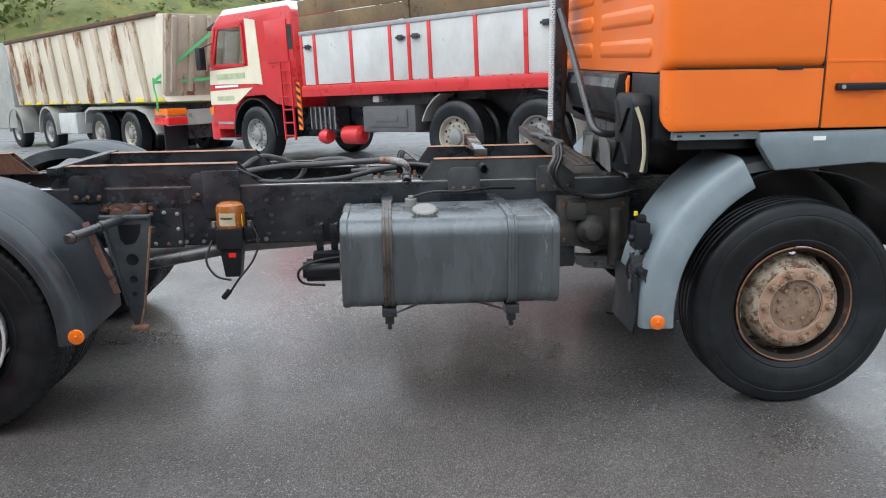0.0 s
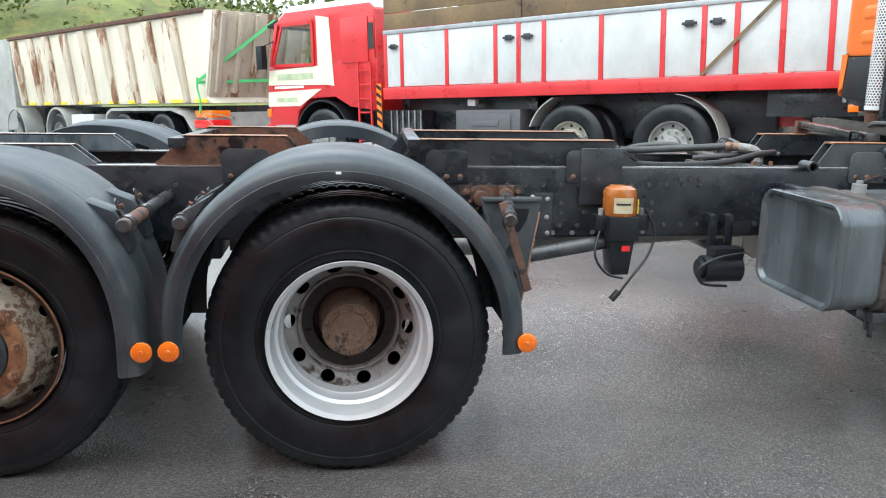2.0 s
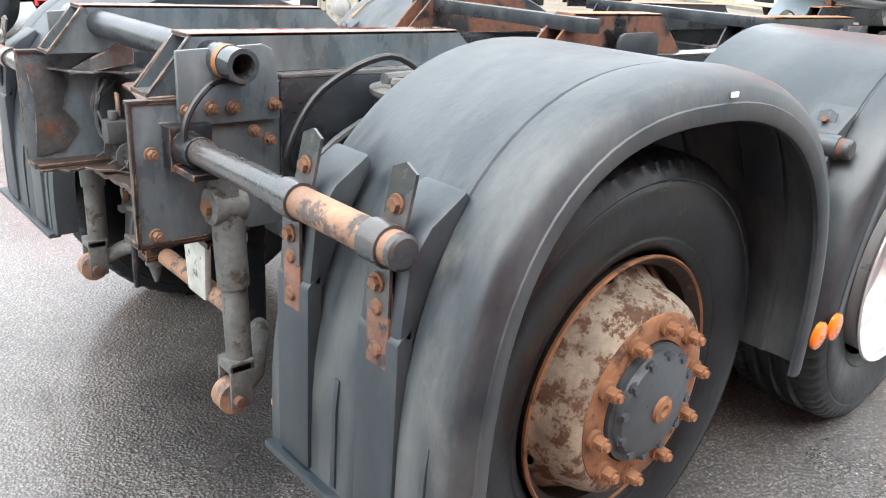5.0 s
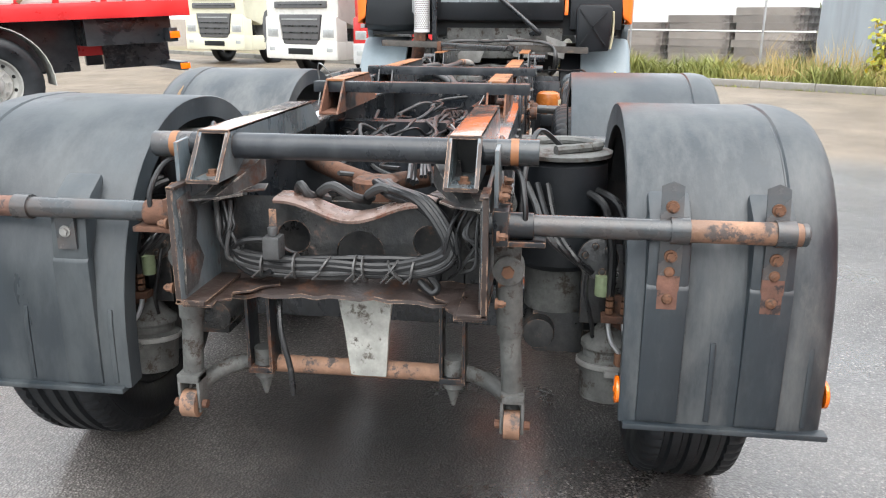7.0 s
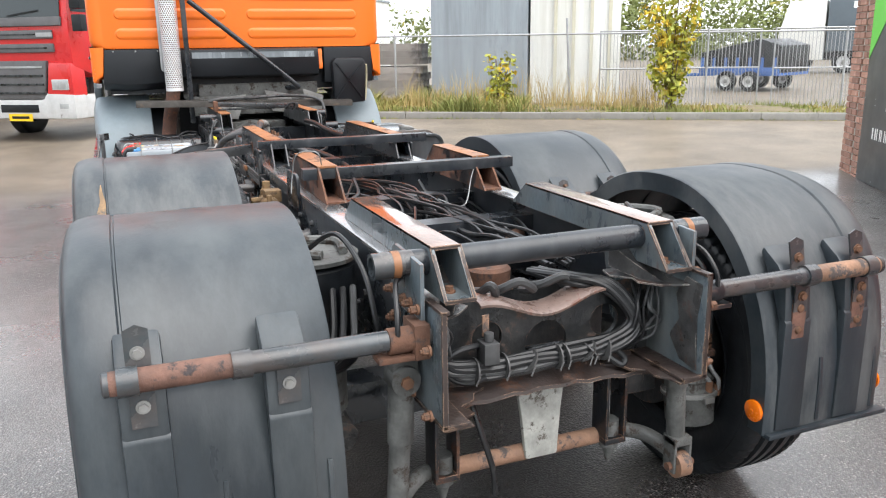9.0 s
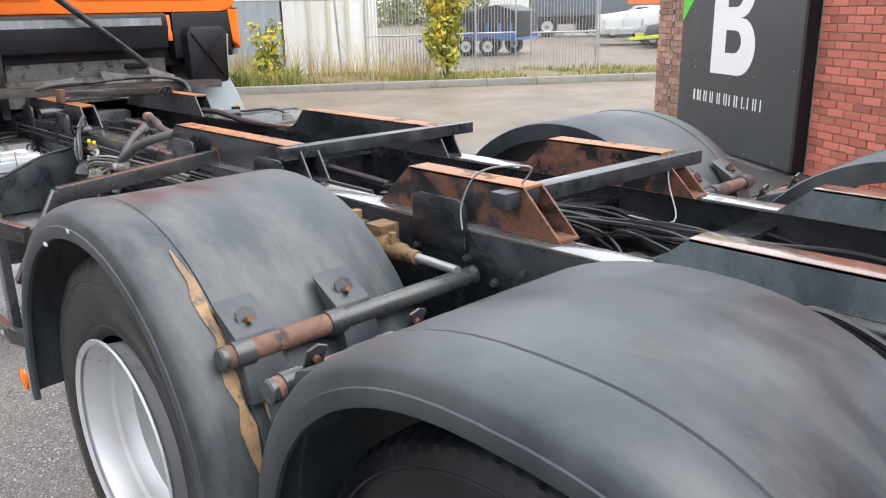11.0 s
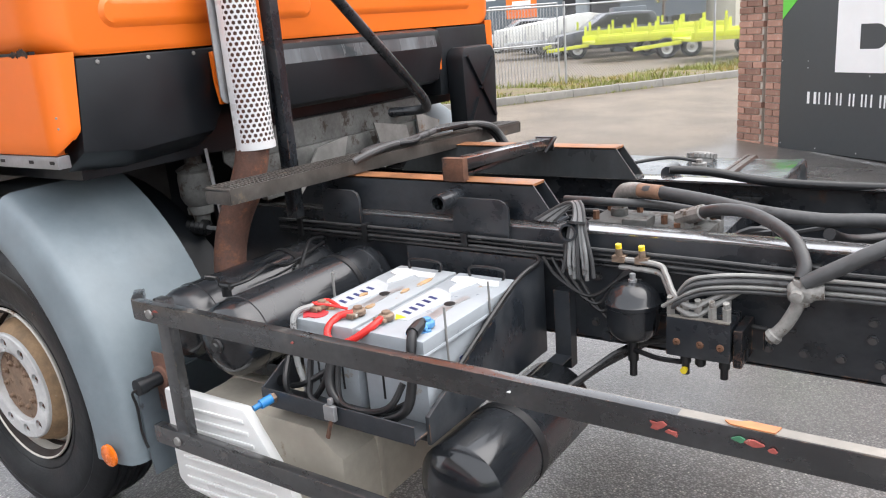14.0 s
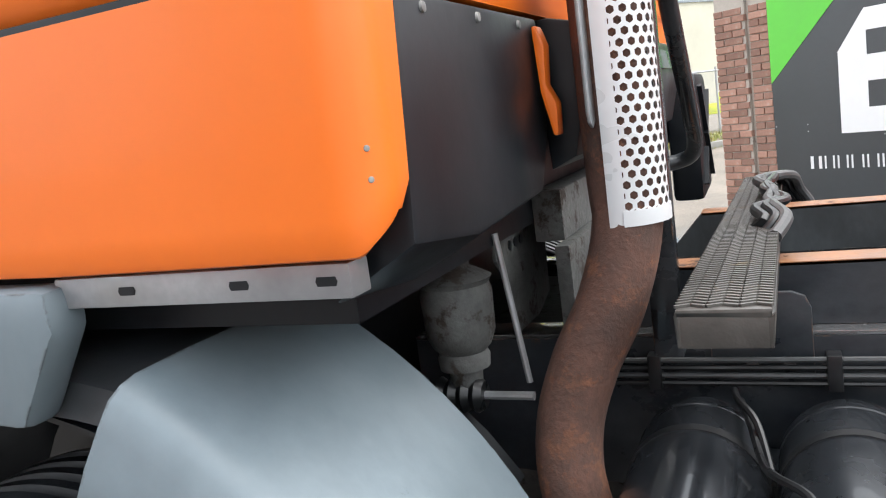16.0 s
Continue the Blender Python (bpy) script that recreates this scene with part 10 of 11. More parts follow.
def leaf_cloud(bm, centre, size, count, leaf, rnd):
    for i in range(count):
        while True:
            p = Vector((rnd.uniform(-1, 1), rnd.uniform(-1, 1), rnd.uniform(-1, 1)))
            if 0.25 < p.length < 1:
                break
        c = Vector(centre) + Vector((p.x * size[0], p.y * size[1], p.z * size[2]))
        n = (p + Vector((rnd.gauss(0, 0.7), rnd.gauss(0, 0.7), rnd.gauss(0.4, 0.7)))).normalized()
        a = n.orthogonal().normalized()
        a = (a * math.cos(i) + n.cross(a) * math.sin(i)).normalized()
        b = n.cross(a)
        r = leaf * rnd.uniform(0.6, 1.3)
        bm.faces.new([bm.verts.new(c + a * u * r + b * v * r) for u, v in ((-1, 0), (-0.2, -0.55), (1, 0), (-0.2, 0.55))])


def shrub(x, y, z, h, w, label, seed, count=1100):
    rnd = random.Random(seed)
    t = empty("shrub", label, "shrub", at=(x, y, z))
    tips = []
    for i in range(7):
        an = rnd.uniform(0, 6.28)
        tip = (math.cos(an) * w * rnd.uniform(0.1, 0.75), math.sin(an) * w * rnd.uniform(0.1, 0.75), h * rnd.uniform(0.5, 0.97))
        simple("stem", m_bark, t, lambda b: hose(b, [(math.cos(an) * 0.05, math.sin(an) * 0.05, 0), (tip[0] * 0.4, tip[1] * 0.4, tip[2] * 0.5), tip], 0.012, 5, 3))
        tips.append(tip)
    crown = bmesh.new()
    for tip in tips:
        for k in range(5):
            f = 0.25 + 0.19 * k
            leaf_cloud(crown, (tip[0] * f + rnd.gauss(0, 0.1), tip[1] * f + rnd.gauss(0, 0.1), tip[2] * f), (w * 0.34, w * 0.34, h * 0.13), count // 35, 0.065, rnd)
    tagged(part("crown", crown, m_leaf, t, "yellow and green leaves"), kind="stuff")
    return t


bx0, by0, bz0 = P(13.35, 2.35, 0.30)
shrub(bx0, by0, bz0, 2.55, 0.62, "tall shrub with yellowing leaves by the fence", 3, 1900)
bx1, by1, bz1 = P(13.5, -1.2, 0.30)
shrub(bx1, by1, bz1, 1.15, 0.45, "small wild shrub with yellow-green leaves", 5, 420)

fence = empty("chain_fence", "galvanised chain-link fence with top rail", "fence", at=(0, 0, 0))
FS = 13.95
for a in (-12.6, -9.6, -6.6, -3.6, 0.3, 3.1, 5.75, 9.5, 12.6):
    lean = 0.10 if a == 0.3 else 0.0
    simple("post", m_galv, fence, lambda b: cyl(b, P(FS, a, 0.30), P(FS, a - lean, 1.93 if a != 0.3 else 2.2), 0.024, 12), "galvanised post")
simple("top_rail", m_galv, fence, lambda b: cyl(b, P(FS, -13, 1.905), P(FS, 13, 1.84), 0.019, 10), "galvanised top rail")
net = bmesh.new()
for i in range(430):
    a = -13 + 0.065 * i
    for d in (1.50, -1.50):
        a1 = a + d
        p, q = Vector(P(FS, a, 0.36)), Vector(P(FS, a1, 1.86))
        if -13.5 < a1 < 14.5:
            w = Vector((0.0022, 0.0013, 0.0))
            u = Vector((0, 0, 0.0022))
            for off in (w, u):
                net.faces.new([net.verts.new(v) for v in (p - off, p + off, q + off, q - off)])
tagged(part("wire_mesh", net, m_galv, fence, "diamond wire netting"), kind="stuff")

# bar fence panels and gate behind
for a0, a1, s in ((0.9, 2.6, 15.2), (2.7, 4.4, 15.6), (4.6, 6.2, 15.0)):
    gp = empty("bar_fence_panel", "steel bar fence panel standing behind the netting", "fence panel", "bar fence panels", at=(0, 0, 0))
    simple("frame", m_galv, gp, lambda b: [cyl(b, P(s, u, z0), P(s, v, z1), 0.018, 8) for u, v, z0, z1 in ((a0, a0, 0.16, 1.95), (a1, a1, 0.16, 1.95), (a0, a1, 1.93, 1.93), (a0, a1, 0.26, 0.26), (a0, a1, 1.1, 1.1))], "tube frame")
    for i in range(1, int((a1 - a0) / 0.075)):
        simple("bar", m_galv, gp, lambda b: cyl(b, P(s, a0 + 0.075 * i, 0.26), P(s, a0 + 0.075 * i, 1.93), 0.007, 5))

# ---- buildings and stacks beyond the fence ----
def wall_block(name, label, category, s0, s1, a0, a1, h, material, step=0.0, roof=None):
    t = empty(name, label, category, at=P((s0 + s1) / 2, (a0 + a1) / 2, 0))
    off = Vector(t.matrix_basis.translation)
    bm = bmesh.new()
    pts = []
    corners = [(s0, a0), (s0, a1), (s1, a1), (s1, a0)]
    for (sa, aa), (sb, ab) in zip(corners, corners[1:] + corners[:1]):
        n = max(2, int((abs(sb - sa) + abs(ab - aa)) / step)) if step else 1
        for i in range(n):
            f = i / n
            d = 0.03 if step and (i % 2) else 0.0
            ms, ma = (s0 + s1) / 2, (a0 + a1) / 2
            s_, a_ = sa + (sb - sa) * f, aa + (ab - aa) * f
            k = 1 - d / max(abs(s_ - ms) + abs(a_ - ma), 0.5)
            q = P(ms + (s_ - ms) * k, ma + (a_ - ma) * k, 0)
            pts.append((q[0] - off.x, q[1] - off.y))
    prism(bm, pts, "z", 0.1, h)
    part("wall", bm, material, t)
    rb = bmesh.new()
    c = [Vector(P(s, a, 0)) - off for s, a in ((s0 - 0.1, a0 - 0.1), (s0 - 0.1, a1 + 0.1), (s1 + 0.1, a1 + 0.1), (s1 + 0.1, a0 - 0.1))]
    prism(rb, [(v.x, v.y) for v in c], "z", h, h + 0.15)
    part("roof", rb, roof or m_silo, t)
    return t


wall_block("steel_silo", "blue-grey ribbed steel storage building", "building", 17.0, 21.0, -3.45, -0.95, 6.0, m_silo, 0.16)
hall = wall_block("white_hall", "white clad hall with stained panels", "building", 17.2, 24.0, -0.90, 1.35, 6.5, m_hall, 0.45)
for i in range(4):
    simple("stain_panel", m_hall_beige, hall, lambda b: prism(b, [(Vector(P(17.15, -0.3 + 0.45 * i, 0)) - Vector(hall.matrix_basis.translation)).to_2d()[:], (Vector(P(17.15, -0.22 + 0.45 * i, 0)) - Vector(hall.matrix_basis.translation)).to_2d()[:], (Vector(P(17.2, -0.22 + 0.45 * i, 0)) - Vector(hall.matrix_basis.translation)).to_2d()[:]], "z", 0.2, 6.0), "dull joint strip")
wall_block("white_hall", "long white industrial hall far behind", "building", 44, 58, -44, -16, 5.0, m_hall, 1.2)
wall_block("grey_hall", "grey industrial hall with dark doors", "building", 38, 50, 17.5, 27.0, 5.2, m_silo, 0.6)
wall_block("beige_hall", "beige ribbed industrial hall", "building", 34, 50, 28.0, 40.0, 6.5, m_hall_beige, 0.4)
gh = empty("loading_doors", "dark loading doors in the grey hall", "door", at=P(37.9, 22, 0))
for i in range(3):
    simple("door_leaf", m_cab_black, gh, lambda b: prism(b, [(Vector(P(37.8, 18.6 + 3 * i, 0)) - Vector(P(37.9, 22, 0))).to_2d()[:], (Vector(P(37.8, 20.6 + 3 * i, 0)) - Vector(P(37.9, 22, 0))).to_2d()[:], (Vector(P(37.98, 20.6 + 3 * i, 0)) - Vector(P(37.9, 22, 0))).to_2d()[:], (Vector(P(37.98, 18.6 + 3 * i, 0)) - Vector(P(37.9, 22, 0))).to_2d()[:]], "z", 0.2, 3.6), "dark door")

random.seed(21)
for k in range(4):
    st = empty("timber_stack", "stack of weathered grey planks on bearers", "timber", "timber stacks", at=P(17.6, -4.6 - 1.75 * k, 0.18), turn=KERB_TURN)
    pl = None
    for r in range(8 - (k % 3)):
        for c in range(5):
            m = pose(random.uniform(-0.06, 0.06), -0.55 + 0.27 * c, 0.08 + 0.180 * r + (0.05 if r > 4 else 0), 0, 0, random.uniform(-1.5, 1.5))
            if pl:
                again(pl, m, st)
            else:
                pl = simple("plank", m_timber, st, lambda b: box(b, -0.80, 0.80, -0.133, 0.133, 0, 0.176), m=m)
    for x in (-0.6, 0.6):
        simple("bearer", m_timber, st, lambda b: box(b, x - 0.05, x + 0.05, -0.6, 0.72, 0.0, 0.08))

# ---- brick pier, wall and sign ----
SU = Vector((-0.852, 0.523, 0))
SN = Vector((0.523, 0.852, 0))
SIGN_TURN = math.degrees(math.atan2(0.523, -0.852))


def brick_face(parent, origin, turn, u0, u1, z0, z1, material, seed, depth=0.10):
    """Bricks in running bond, one object each, standing a little proud of the mortar."""
    random.seed(seed)
    made = []
    for r in range(int((z1 - z0) / 0.0755)):
        u = u0 - (0.105 if r % 2 else 0.0)
        while u < u1 - 0.02:
            a, b = max(u, u0), min(u + 0.21, u1)
            if b - a > 0.04:
                key = "brick_%d" % round((b - a) * 1000)
                me = bpy.data.meshes.get(key + material.name)
                if not me:
                    bm = bmesh.new()
                    box(bm, 0, b - a, -0.012, depth * 0.5, 0, 0.065)
                    bmesh.ops.recalc_face_normals(bm, faces=bm.faces)
                    es = [e for e in bm.edges if abs(e.verts[0].co.y + 0.012) < 1e-5 and abs(e.verts[1].co.y + 0.012) < 1e-5]
                    bmesh.ops.bevel(bm, geom=es, offset=0.004, segments=1, affect="EDGES")
                    me = bpy.data.meshes.new(key + material.name)
                    bm.to_mesh(me)
                    bm.free()
                    me.materials.append(material)
                o = new("brick", me)
                o.parent = parent
                o.matrix_basis = origin @ pose(a, random.uniform(-0.003, 0.004), z0 + 0.0755 * r, 0, random.uniform(-0.4, 0.4), 0)
                made.append(o)
            u += 0.222
    return made


# local frames: x runs along the sign, y points away from the yard
def along(u, back=0.0):
    return Matrix.Translation((2.787 - 0.852 * u - 0.523 * back, -6.856 + 0.523 * u - 0.852 * back, 0)) @ Matrix.Rotation(math.atan2(0.523, -0.852), 4, "Z")


pier = simple("wall_pier", m_mortar, None, lambda b: (box(b, 0.005, 0.36, 0.006, 0.50, 0.0, 3.4), box(b, 0.36, 0.42, 0.05, 0.50, 0.0, 3.4), box(b, 0.42, 0.645, 0.006, 0.50, 0.0, 3.4)), "", m=along(-1.04))
tagged(pier, "old brown brick pier with pale mortar beside the sign", "pier", kind="structure")
ident = Matrix.Identity(4)
brick_face(pier, ident, 0, 0.0, 0.36, 0.01, 2.3, m_brick_old, 4)
brick_face(pier, ident, 0, 0.42, 0.645, 0.01, 2.3, m_brick_old, 5)
side_o = pose(0, 0.50, 0, 0, 0, -90)
brick_face(pier, side_o, 0, 0.0, 0.48, 0.01, 2.3, m_brick_old, 6)
wall_b = simple("wall_brick", m_mortar, None, lambda b: box(b, -0.6, 7.0, 0.006, 0.30, 0.0, 3.6), "", m=along(1.9, 0.16))
tagged(wall_b, "red brick building wall with pale joints", "wall", kind="structure")
brick_face(wall_b, ident, 0, 0.0, 2.1, 0.01, 2.3, m_brick, 7)
rest = bmesh.new()
for r in range(46):
    for k in range(32):
        u, z = k * 0.222 - (0.105 if r % 2 else 0), 0.01 + 0.0755 * r
        if (u >= 2.1 or z > 2.26) and u < 6.7 and u > 0:
            box(rest, u, u + 0.21, -0.010, 0.02, z, z + 0.065)
tagged(part("brick_courses", rest, m_brick, wall_b), kind="stuff")

sign = empty("sign_board", "anthracite sign board with white emblem and green corner", "sign")
sign.matrix_basis = along(-0.40)
simple("panel", m_sign, sign, lambda b: box(b, 0.0, 2.28, -0.02, 0.015, 0.04, 2.75), "anthracite panel", 0.004)
simple("frame_side", m_cab_black, sign, lambda b: (box(b, 2.20, 2.275, 0.015, 0.15, 0.02, 2.75), box(b, 0.0, 0.05, 0.015, 0.15, 0.0, 2.75), box(b, 0.1, 2.2, 0.03, 0.12, 0.0, 0.04)), "black frame")
simple("green_corner", m_sign_green, sign, lambda b: prism(b, [(0.0, 1.44), (0.0, 2.75), (1.28, 2.75)], "y", -0.0245, -0.020), "bright green corner")


def emblem(bm):
    """White emblem: a block with a cut corner, rounded right side and two openings."""
    y0, y1 = -0.025, -0.020
    L, z0, z1, zw = 0.70, 0.89, 2.02, 1.49

    def lobe(zb, zt, right, hole):
        hx0, hx1, hz0, hz1 = hole
        n = 10
        r = (zt - zb) / 2
        cx = right - r * 0.95
        outer = [(cx + r * 0.95 * math.cos(radians(-90 + 180 * i / n)), (zb + zt) / 2 + r * math.sin(radians(-90 + 180 * i / n))) for i in range(n + 1)]
        hr = (hz1 - hz0) / 2
        hc = hx1 - hr
        inner = [(hc + hr * math.cos(radians(-90 + 180 * i / n)), (hz0 + hz1) / 2 + hr * math.sin(radians(-90 + 180 * i / n))) for i in range(n + 1)]
        for i in range(n):
            prism(bm, [outer[i], outer[i + 1], inner[i + 1], inner[i]], "y", y0, y1)
        prism(bm, [(hx0, zb), outer[0], inner[0], (hx0, hz0)], "y", y0, y1)
        prism(bm, [(hx0, hz1), inner[-1], outer[-1], (hx0, zt)], "y", y0, y1)

    lobe(z0, zw, 1.53, (0.97, 1.27, 1.12, 1.36))
    lobe(zw, z1, 1.47, (0.97, 1.25, 1.60, 1.82))
    prism(bm, [(L, z0), (0.97, z0), (0.97, z1), (L + 0.26, z1), (L, 1.66)], "y", y0, y1)


simple("emblem", m_sign_white, sign, emblem, "white emblem with cut corner and two openings")
random.seed(2)
u = 0.37
for i in range(11):
    w = (0.115, 0.10, 0.105, 0.12, 0.11, 0.03, 0.115, 0.115, 0.03, 0.115, 0.10)[i]
    hh = 0.125 if i != 8 else 0.02
    t = 0.030 if i == 0 else 0.016
    for v in ((u, u + w - t) if w > 0.05 else (u,)):
        simple("lettering_bar", m_sign_white, sign, lambda b: box(b, v, v + t, -0.0245, -0.020, 0.555, 0.555 + hh), "white upright bar")
    u += w + 0.030
for u, z in ((0.02, 1.0), (0.36, 1.0), (0.36, 0.93), (1.1, 0.86), (1.55, 0.9), (2.2, 1.0), (0.03, 0.10), (0.5, 0.08), (1.0, 0.08), (1.5, 0.08), (2.0, 0.08)):
    simple("screw", m_galv, sign, lambda b: turned(b, (u, -0.020, z), (0, -1, 0), [(0, 0.008), (0.003, 0.006), (0.004, 0)], 10))


# ---- far lot: vehicles and trailers ----
def parked_car(x, y, turn, paint, label, h=1.45, length=4.3):
    t = empty("parked_car", label, "car", "cars on the far lot", at=(x, y, 0.2), turn=turn)
    L = length / 2
    body = simple("body", paint, t, lambda b: prism(b, [(-L, 0.35), (-L + 0.02, 0.85), (-L + 0.25, 0.98), (L * 0.45, 0.95), (L - 0.1, 0.78), (L, 0.5), (L - 0.05, 0.30), (-L + 0.1, 0.28)], "y", -0.85, 0.85), "", 0.08)
    simple("roof", paint, body, lambda b: prism(b, [(-L * 0.75, 0.95), (-L * 0.6, h - 0.05), (-L * 0.2, h), (L * 0.15, h - 0.03), (L * 0.48, 0.95)], "y", -0.74, 0.74), "", 0.08)
    for sgn in (-1, 1):
        simple("side_window", m_cab_black, body, lambda b: prism(b, [(-L * 0.62, 1.0), (-L * 0.52, h - 0.12), (L * 0.12, h - 0.10), (L * 0.36, 1.0)], "y", sgn * 0.742, sgn * 0.75), "dark side window")
    for xx in (-L * 0.62, L * 0.62):
        for sgn in (-1, 1):
            plain_wheel(t, xx, sgn * 0.76, 0.31, 0.31, 0.19, m_rim_silver, sgn)
    return t


for x, y, turn, mm, lab in ((16.4, -29.3, 40, m_car_silver, "silver estate car"), (13.6, -27.4, 42, m_car_dark, "dark hatchback car"), (19.6, -31.8, 38, m_car_silver, "silver saloon car"), (12.2, -24.4, 35, m_car_dark, "dark saloon car"), (22.5, -34.0, 40, m_car_dark, "dark estate car")):
    parked_car(x, y, turn, mm, lab + " parked on the far lot")


def flat_trailer(x, y, turn, paint, label, deck=0.62, length=4.8, cover=None):
    t = empty("trailer", label, "trailer", "trailers on the far lot", at=(x, y, 0.2), turn=turn)
    fr = simple("deck", paint, t, lambda b: (box(b, -length / 2, length / 2, -1.0, 1.0, deck - 0.08, deck), box(b, -length / 2, length / 2, 0.96, 1.02, deck, deck + 0.16), box(b, -length / 2, length / 2, -1.02, -0.96, deck, deck + 0.16), beam(b, (length / 2, 0, deck - 0.1), (length / 2 + 1.3, 0, 0.42), 0.1, 0.1)), "", 0.01)
    for i in range(7):
        for sg in (-1, 1):
            simple("stake", paint, fr, lambda b: box(b, -length / 2 + 0.1 + i * (length - 0.25) / 6, -length / 2 + 0.17 + i * (length - 0.25) / 6, *sorted((sg * 0.98, sg * 1.04)), deck, deck + 0.45))
    if cover:
        simple("cover", cover, t, lambda b: prism(b, [(-length / 2, deck), (-length / 2, deck + 0.8), (-length / 4, deck + 1.0), (length / 2, deck + 0.6), (length / 2, deck)], "y", -0.98, 0.98), "pale cover", 0.04)
    for xx in (-0.45, 0.3):
        for sg in (-1, 1):
            plain_wheel(t, xx, sg * 1.08, 0.30, 0.30, 0.2, m_rim_silver, sg)
    return t


flat_trailer(9.6, -22.4, 35, m_trailer_yellow, "bright yellow flat trailer on the far lot")
flat_trailer(6.2, -20.9, 32, m_trailer_yellow, "bright yellow plant trailer on the far lot")
flat_trailer(11.0, -24.9, 36, m_trailer_yellow, "bright yellow car trailer on the far lot", 0.75)
flat_trailer(14.9, -25.6, 40, m_car_silver, "covered pale grey trailer on the far lot", 0.5, 4.4, m_hall)
flat_trailer(16.2, -17.6, 20, m_blue, "small blue open trailer with black load", 0.55, 2.6, m_cab_black)

bt = empty("box_lorry", "dark grey box lorry with orange panel and plain lettering bars", "lorry", at=(23.0, -32.5, 0.2), turn=38)
simple("box_body", m_box_grey, bt, lambda b: box(b, -4.5, 3.0, -1.25, 1.25, 1.0, 3.7), "", 0.03)
for sg in (-1, 1):
    simple("orange_panel", m_orange, bt, lambda b: box(b, -3.2, -1.7, *sorted((sg * 1.25, sg * 1.262)), 1.5, 3.4), "orange square panel")
    simple("lettering_bar", m_white, bt, lambda b: (box(b, -2.9, -2.0, *sorted((sg * 1.262, sg * 1.27)), 1.9, 2.3), box(b, -1.2, 2.0, *sorted((sg * 1.25, sg * 1.262)), 2.9, 3.2), box(b, -1.2, 1.2, *sorted((sg * 1.25, sg * 1.262)), 2.4, 2.5)), "white lettering bar")
    for xx in (-3.4, -2.3, 2.2, 4.2):
        plain_wheel(bt, xx, sg * 1.05, 0.5, 0.5, 0.3, m_rim_silver, sg)
simple("chassis", m_frame, bt, lambda b: box(b, -4.4, 4.6, -0.5, 0.5, 0.6, 1.0))
simple("cab", m_cab_white, bt, lambda b: prism(b, [(3.1, 0.6), (3.1, 3.3), (4.7, 3.3), (5.1, 1.8), (5.1, 0.6)], "y", -1.2, 1.2), "white cab", 0.06)
bd = empty("dark_billboard", "dark grey billboard with plain white lettering bars", "billboard", at=(19.5, -40.0, 0.2), turn=30)
simple("board", m_box_grey, bd, lambda b: box(b, -6, 4.5, -0.1, 0.1, 1.0, 4.2))
for i in range(8):
    simple("lettering_bar", m_white, bd, lambda b: box(b, -5 + 1.15 * i, -4.15 + 1.15 * i, 0.1, 0.12, 2.9, 3.6), "white bar of lettering")
simple("lettering_bar", m_plate_yellow, bd, lambda b: box(b, -4, 4, 0.1, 0.12, 2.1, 2.35), "yellow bar of lettering")
for x in (-5, 4):
    simple("leg", m_frame, bd, lambda b: box(b, x - 0.1, x + 0.1, -0.1, 0.1, 0, 1.0))
lt2 = empty("small_tree", "young tree with bright yellow-green leaves", "tree", at=(13.2, -33.0, 0.2))
simple("trunk", m_bark, lt2, lambda b: hose(b, [(0, 0, 0), (0.05, 0.03, 1.2), (0.0, 0.08, 2.4), (0.1, 0.0, 3.6)], 0.07, 8))
cr = bmesh.new()
rnd = random.Random(14)
for i in range(16):
    leaf_cloud(cr, (rnd.gauss(0, 0.7), rnd.gauss(0, 0.7), 2.6 + rnd.uniform(-0.6, 1.2)), (0.5, 0.5, 0.4), 60, 0.12, rnd)
tagged(part("crown", cr, m_leaf, lt2), kind="stuff")
wb = simple("waste_container", m_box_grey, None, lambda b: box(b, -0.6, 0.6, -0.6, 0.6, 0, 1.6), "", 0.05, m=pose(12.6, -27.0, 0.2, 0, 0, 30))
tagged(wb, "grey upright waste container on the far lot", "container")

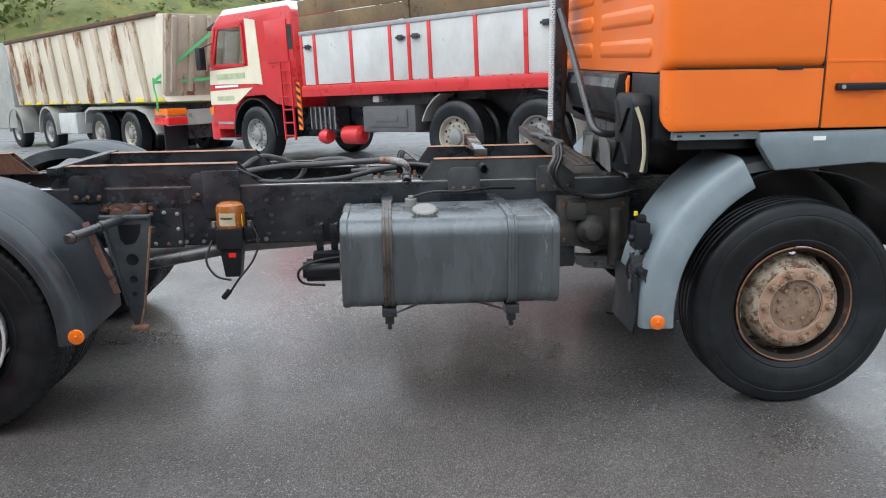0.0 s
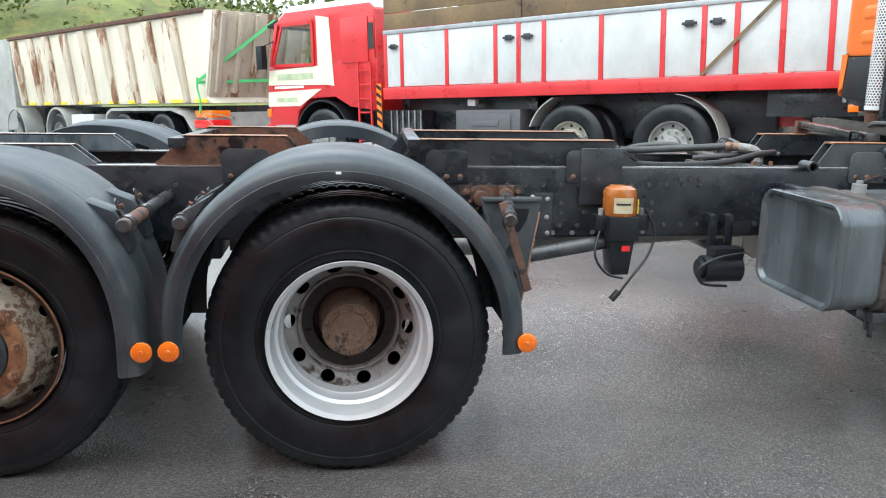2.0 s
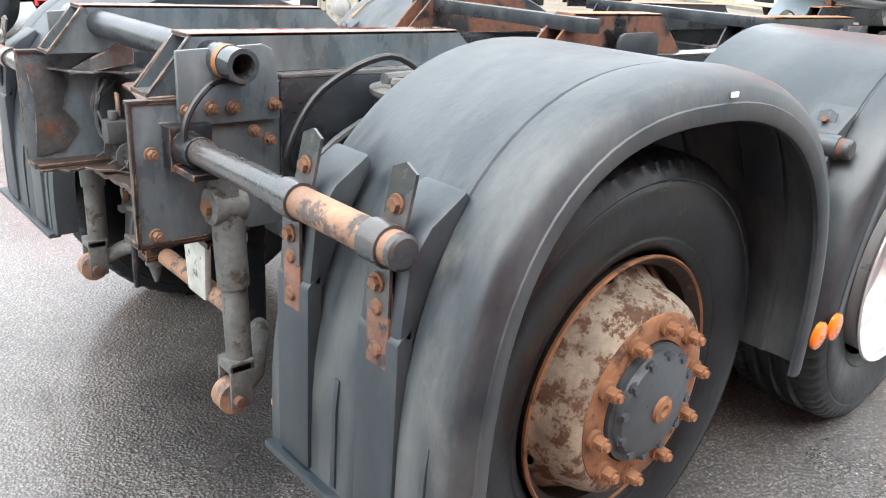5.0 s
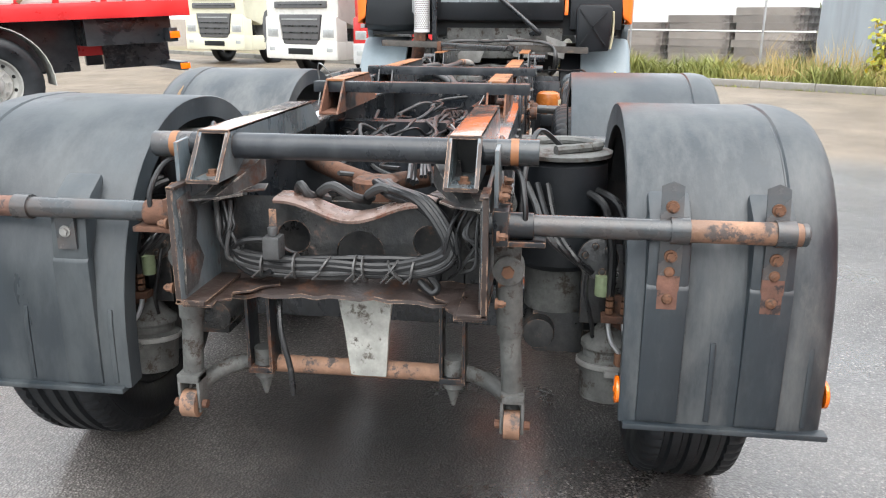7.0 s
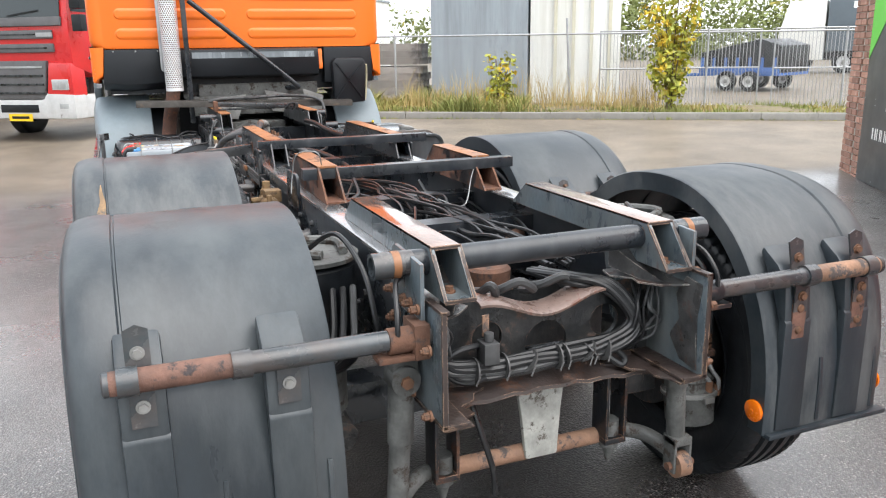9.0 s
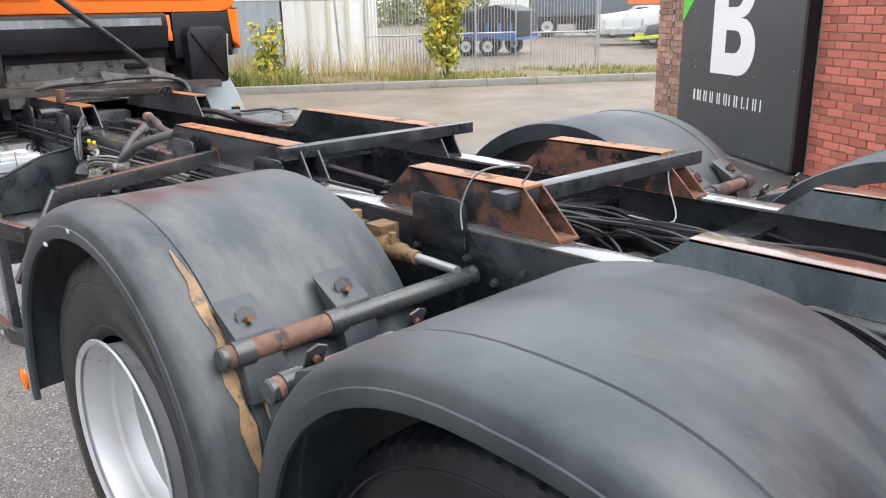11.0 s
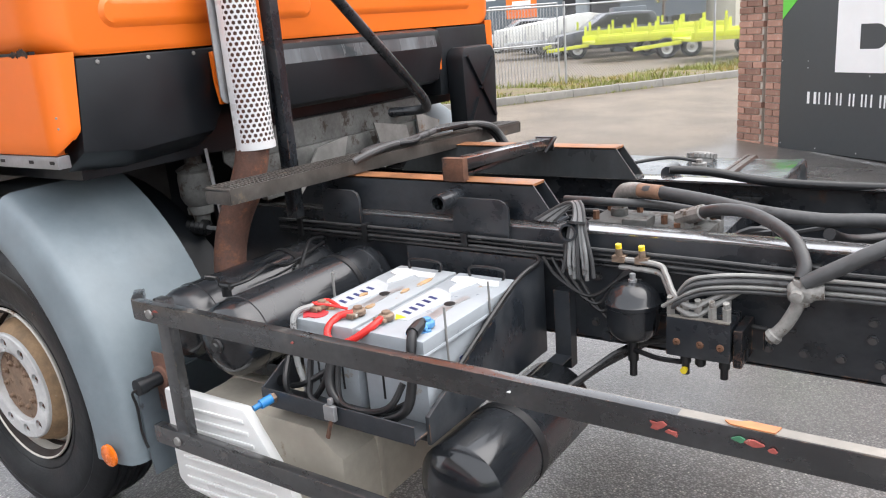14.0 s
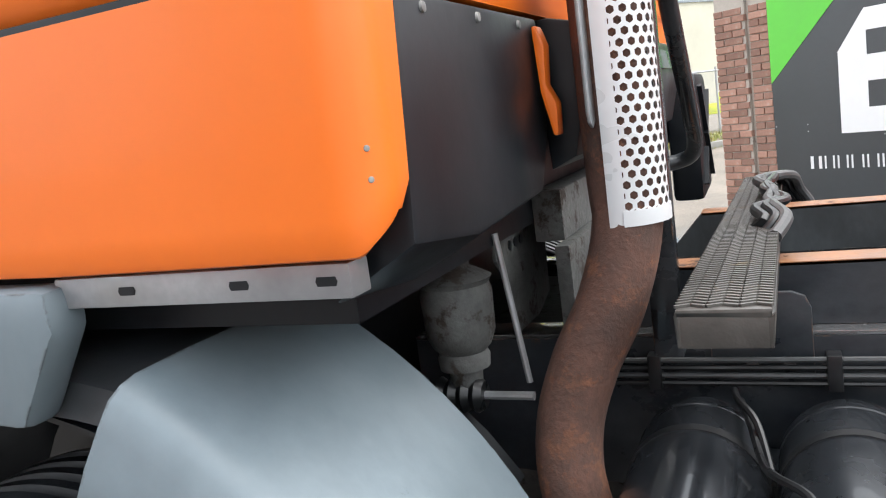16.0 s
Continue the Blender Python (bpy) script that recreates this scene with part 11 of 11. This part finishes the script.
# ---- grassy bank beyond the yard ----
bank = bmesh.new()
rnd = random.Random(31)
rows = []
for k, (d, h) in enumerate(((36, -0.2), (39, 0.9), (42, 2.6), (46, 4.6), (50, 6.2), (56, 7.0), (64, 6.4), (74, -0.5))):
    rows.append([(-75 + 3.5 * i, d + 1.5 * math.sin(i * 0.7), h * (0.75 + 0.25 * math.sin(i * 0.45)) * min(1.0, 0.15 * (30 - i)) + (rnd.uniform(-0.35, 0.35) if 0 < k < 7 else 0)) for i in range(27)])
grid(bank, rows)
tagged(part("bank", bank, mat("bank_grass", (0.135, 0.155, 0.042), 0.9, 0, 0.4, 0.8, 5, (0.25, 0.21, 0.06), 0.45, 0.5, 0.6), angle=80), "grassy yellow-green bank beyond the yard", "bank", kind="structure")

bushes = bmesh.new()
rnd = random.Random(58)
for k in range(150):
    i = rnd.uniform(0, 25)
    f = rnd.uniform(0.1, 0.95)
    y, h = 38 + 14 * f, 0.4 + 5.8 * f
    x = -75 + 3.5 * i
    z = h * (0.75 + 0.25 * math.sin(i * 0.45)) * min(1.0, 0.15 * (30 - i))
    for j in range(3):
        leaf_cloud(bushes, (x + rnd.gauss(0, 0.7), y + rnd.gauss(0, 0.6), z + 0.35 * j), (rnd.uniform(0.6, 1.4), 0.8, rnd.uniform(0.4, 0.8)), 44, 0.17, rnd)
tagged(part("bank_bushes", bushes, mat("bank_foliage", (0.135, 0.165, 0.045), 0.75, 0, 0.4, 0.5, 3, (0.30, 0.24, 0.06), 0.45, 0.5, 0)), "low green and brown bushes on the bank", "bushes", kind="stuff")

# ---- far woods ----
woods = bmesh.new()
rnd = random.Random(77)
for k in range(190):
    if k < 135:
        t = radians(rnd.uniform(48, 205))
        r, top = rnd.uniform(48, 62), rnd.uniform(6.0, 10.5)
    else:
        t = radians(rnd.uniform(-72, -12))
        r, top = rnd.uniform(72, 92), rnd.uniform(4.0, 8.0)
    cx, cy = r * math.cos(t), r * math.sin(t)
    for j in range(5):
        leaf_cloud(woods, (cx + rnd.gauss(0, 2.0), cy + rnd.gauss(0, 2.0), top * (0.15 + 0.19 * j) - 0.8), (2.4, 2.4, 1.5), 90, 0.26, rnd)
me = bpy.data.meshes.new("far_woods")
woods.to_mesh(me)
woods.free()
me.materials.append(m_leaf_far)
tagged(new("far_woods", me), "distant autumn trees and bushes round the yard", "trees", kind="stuff")
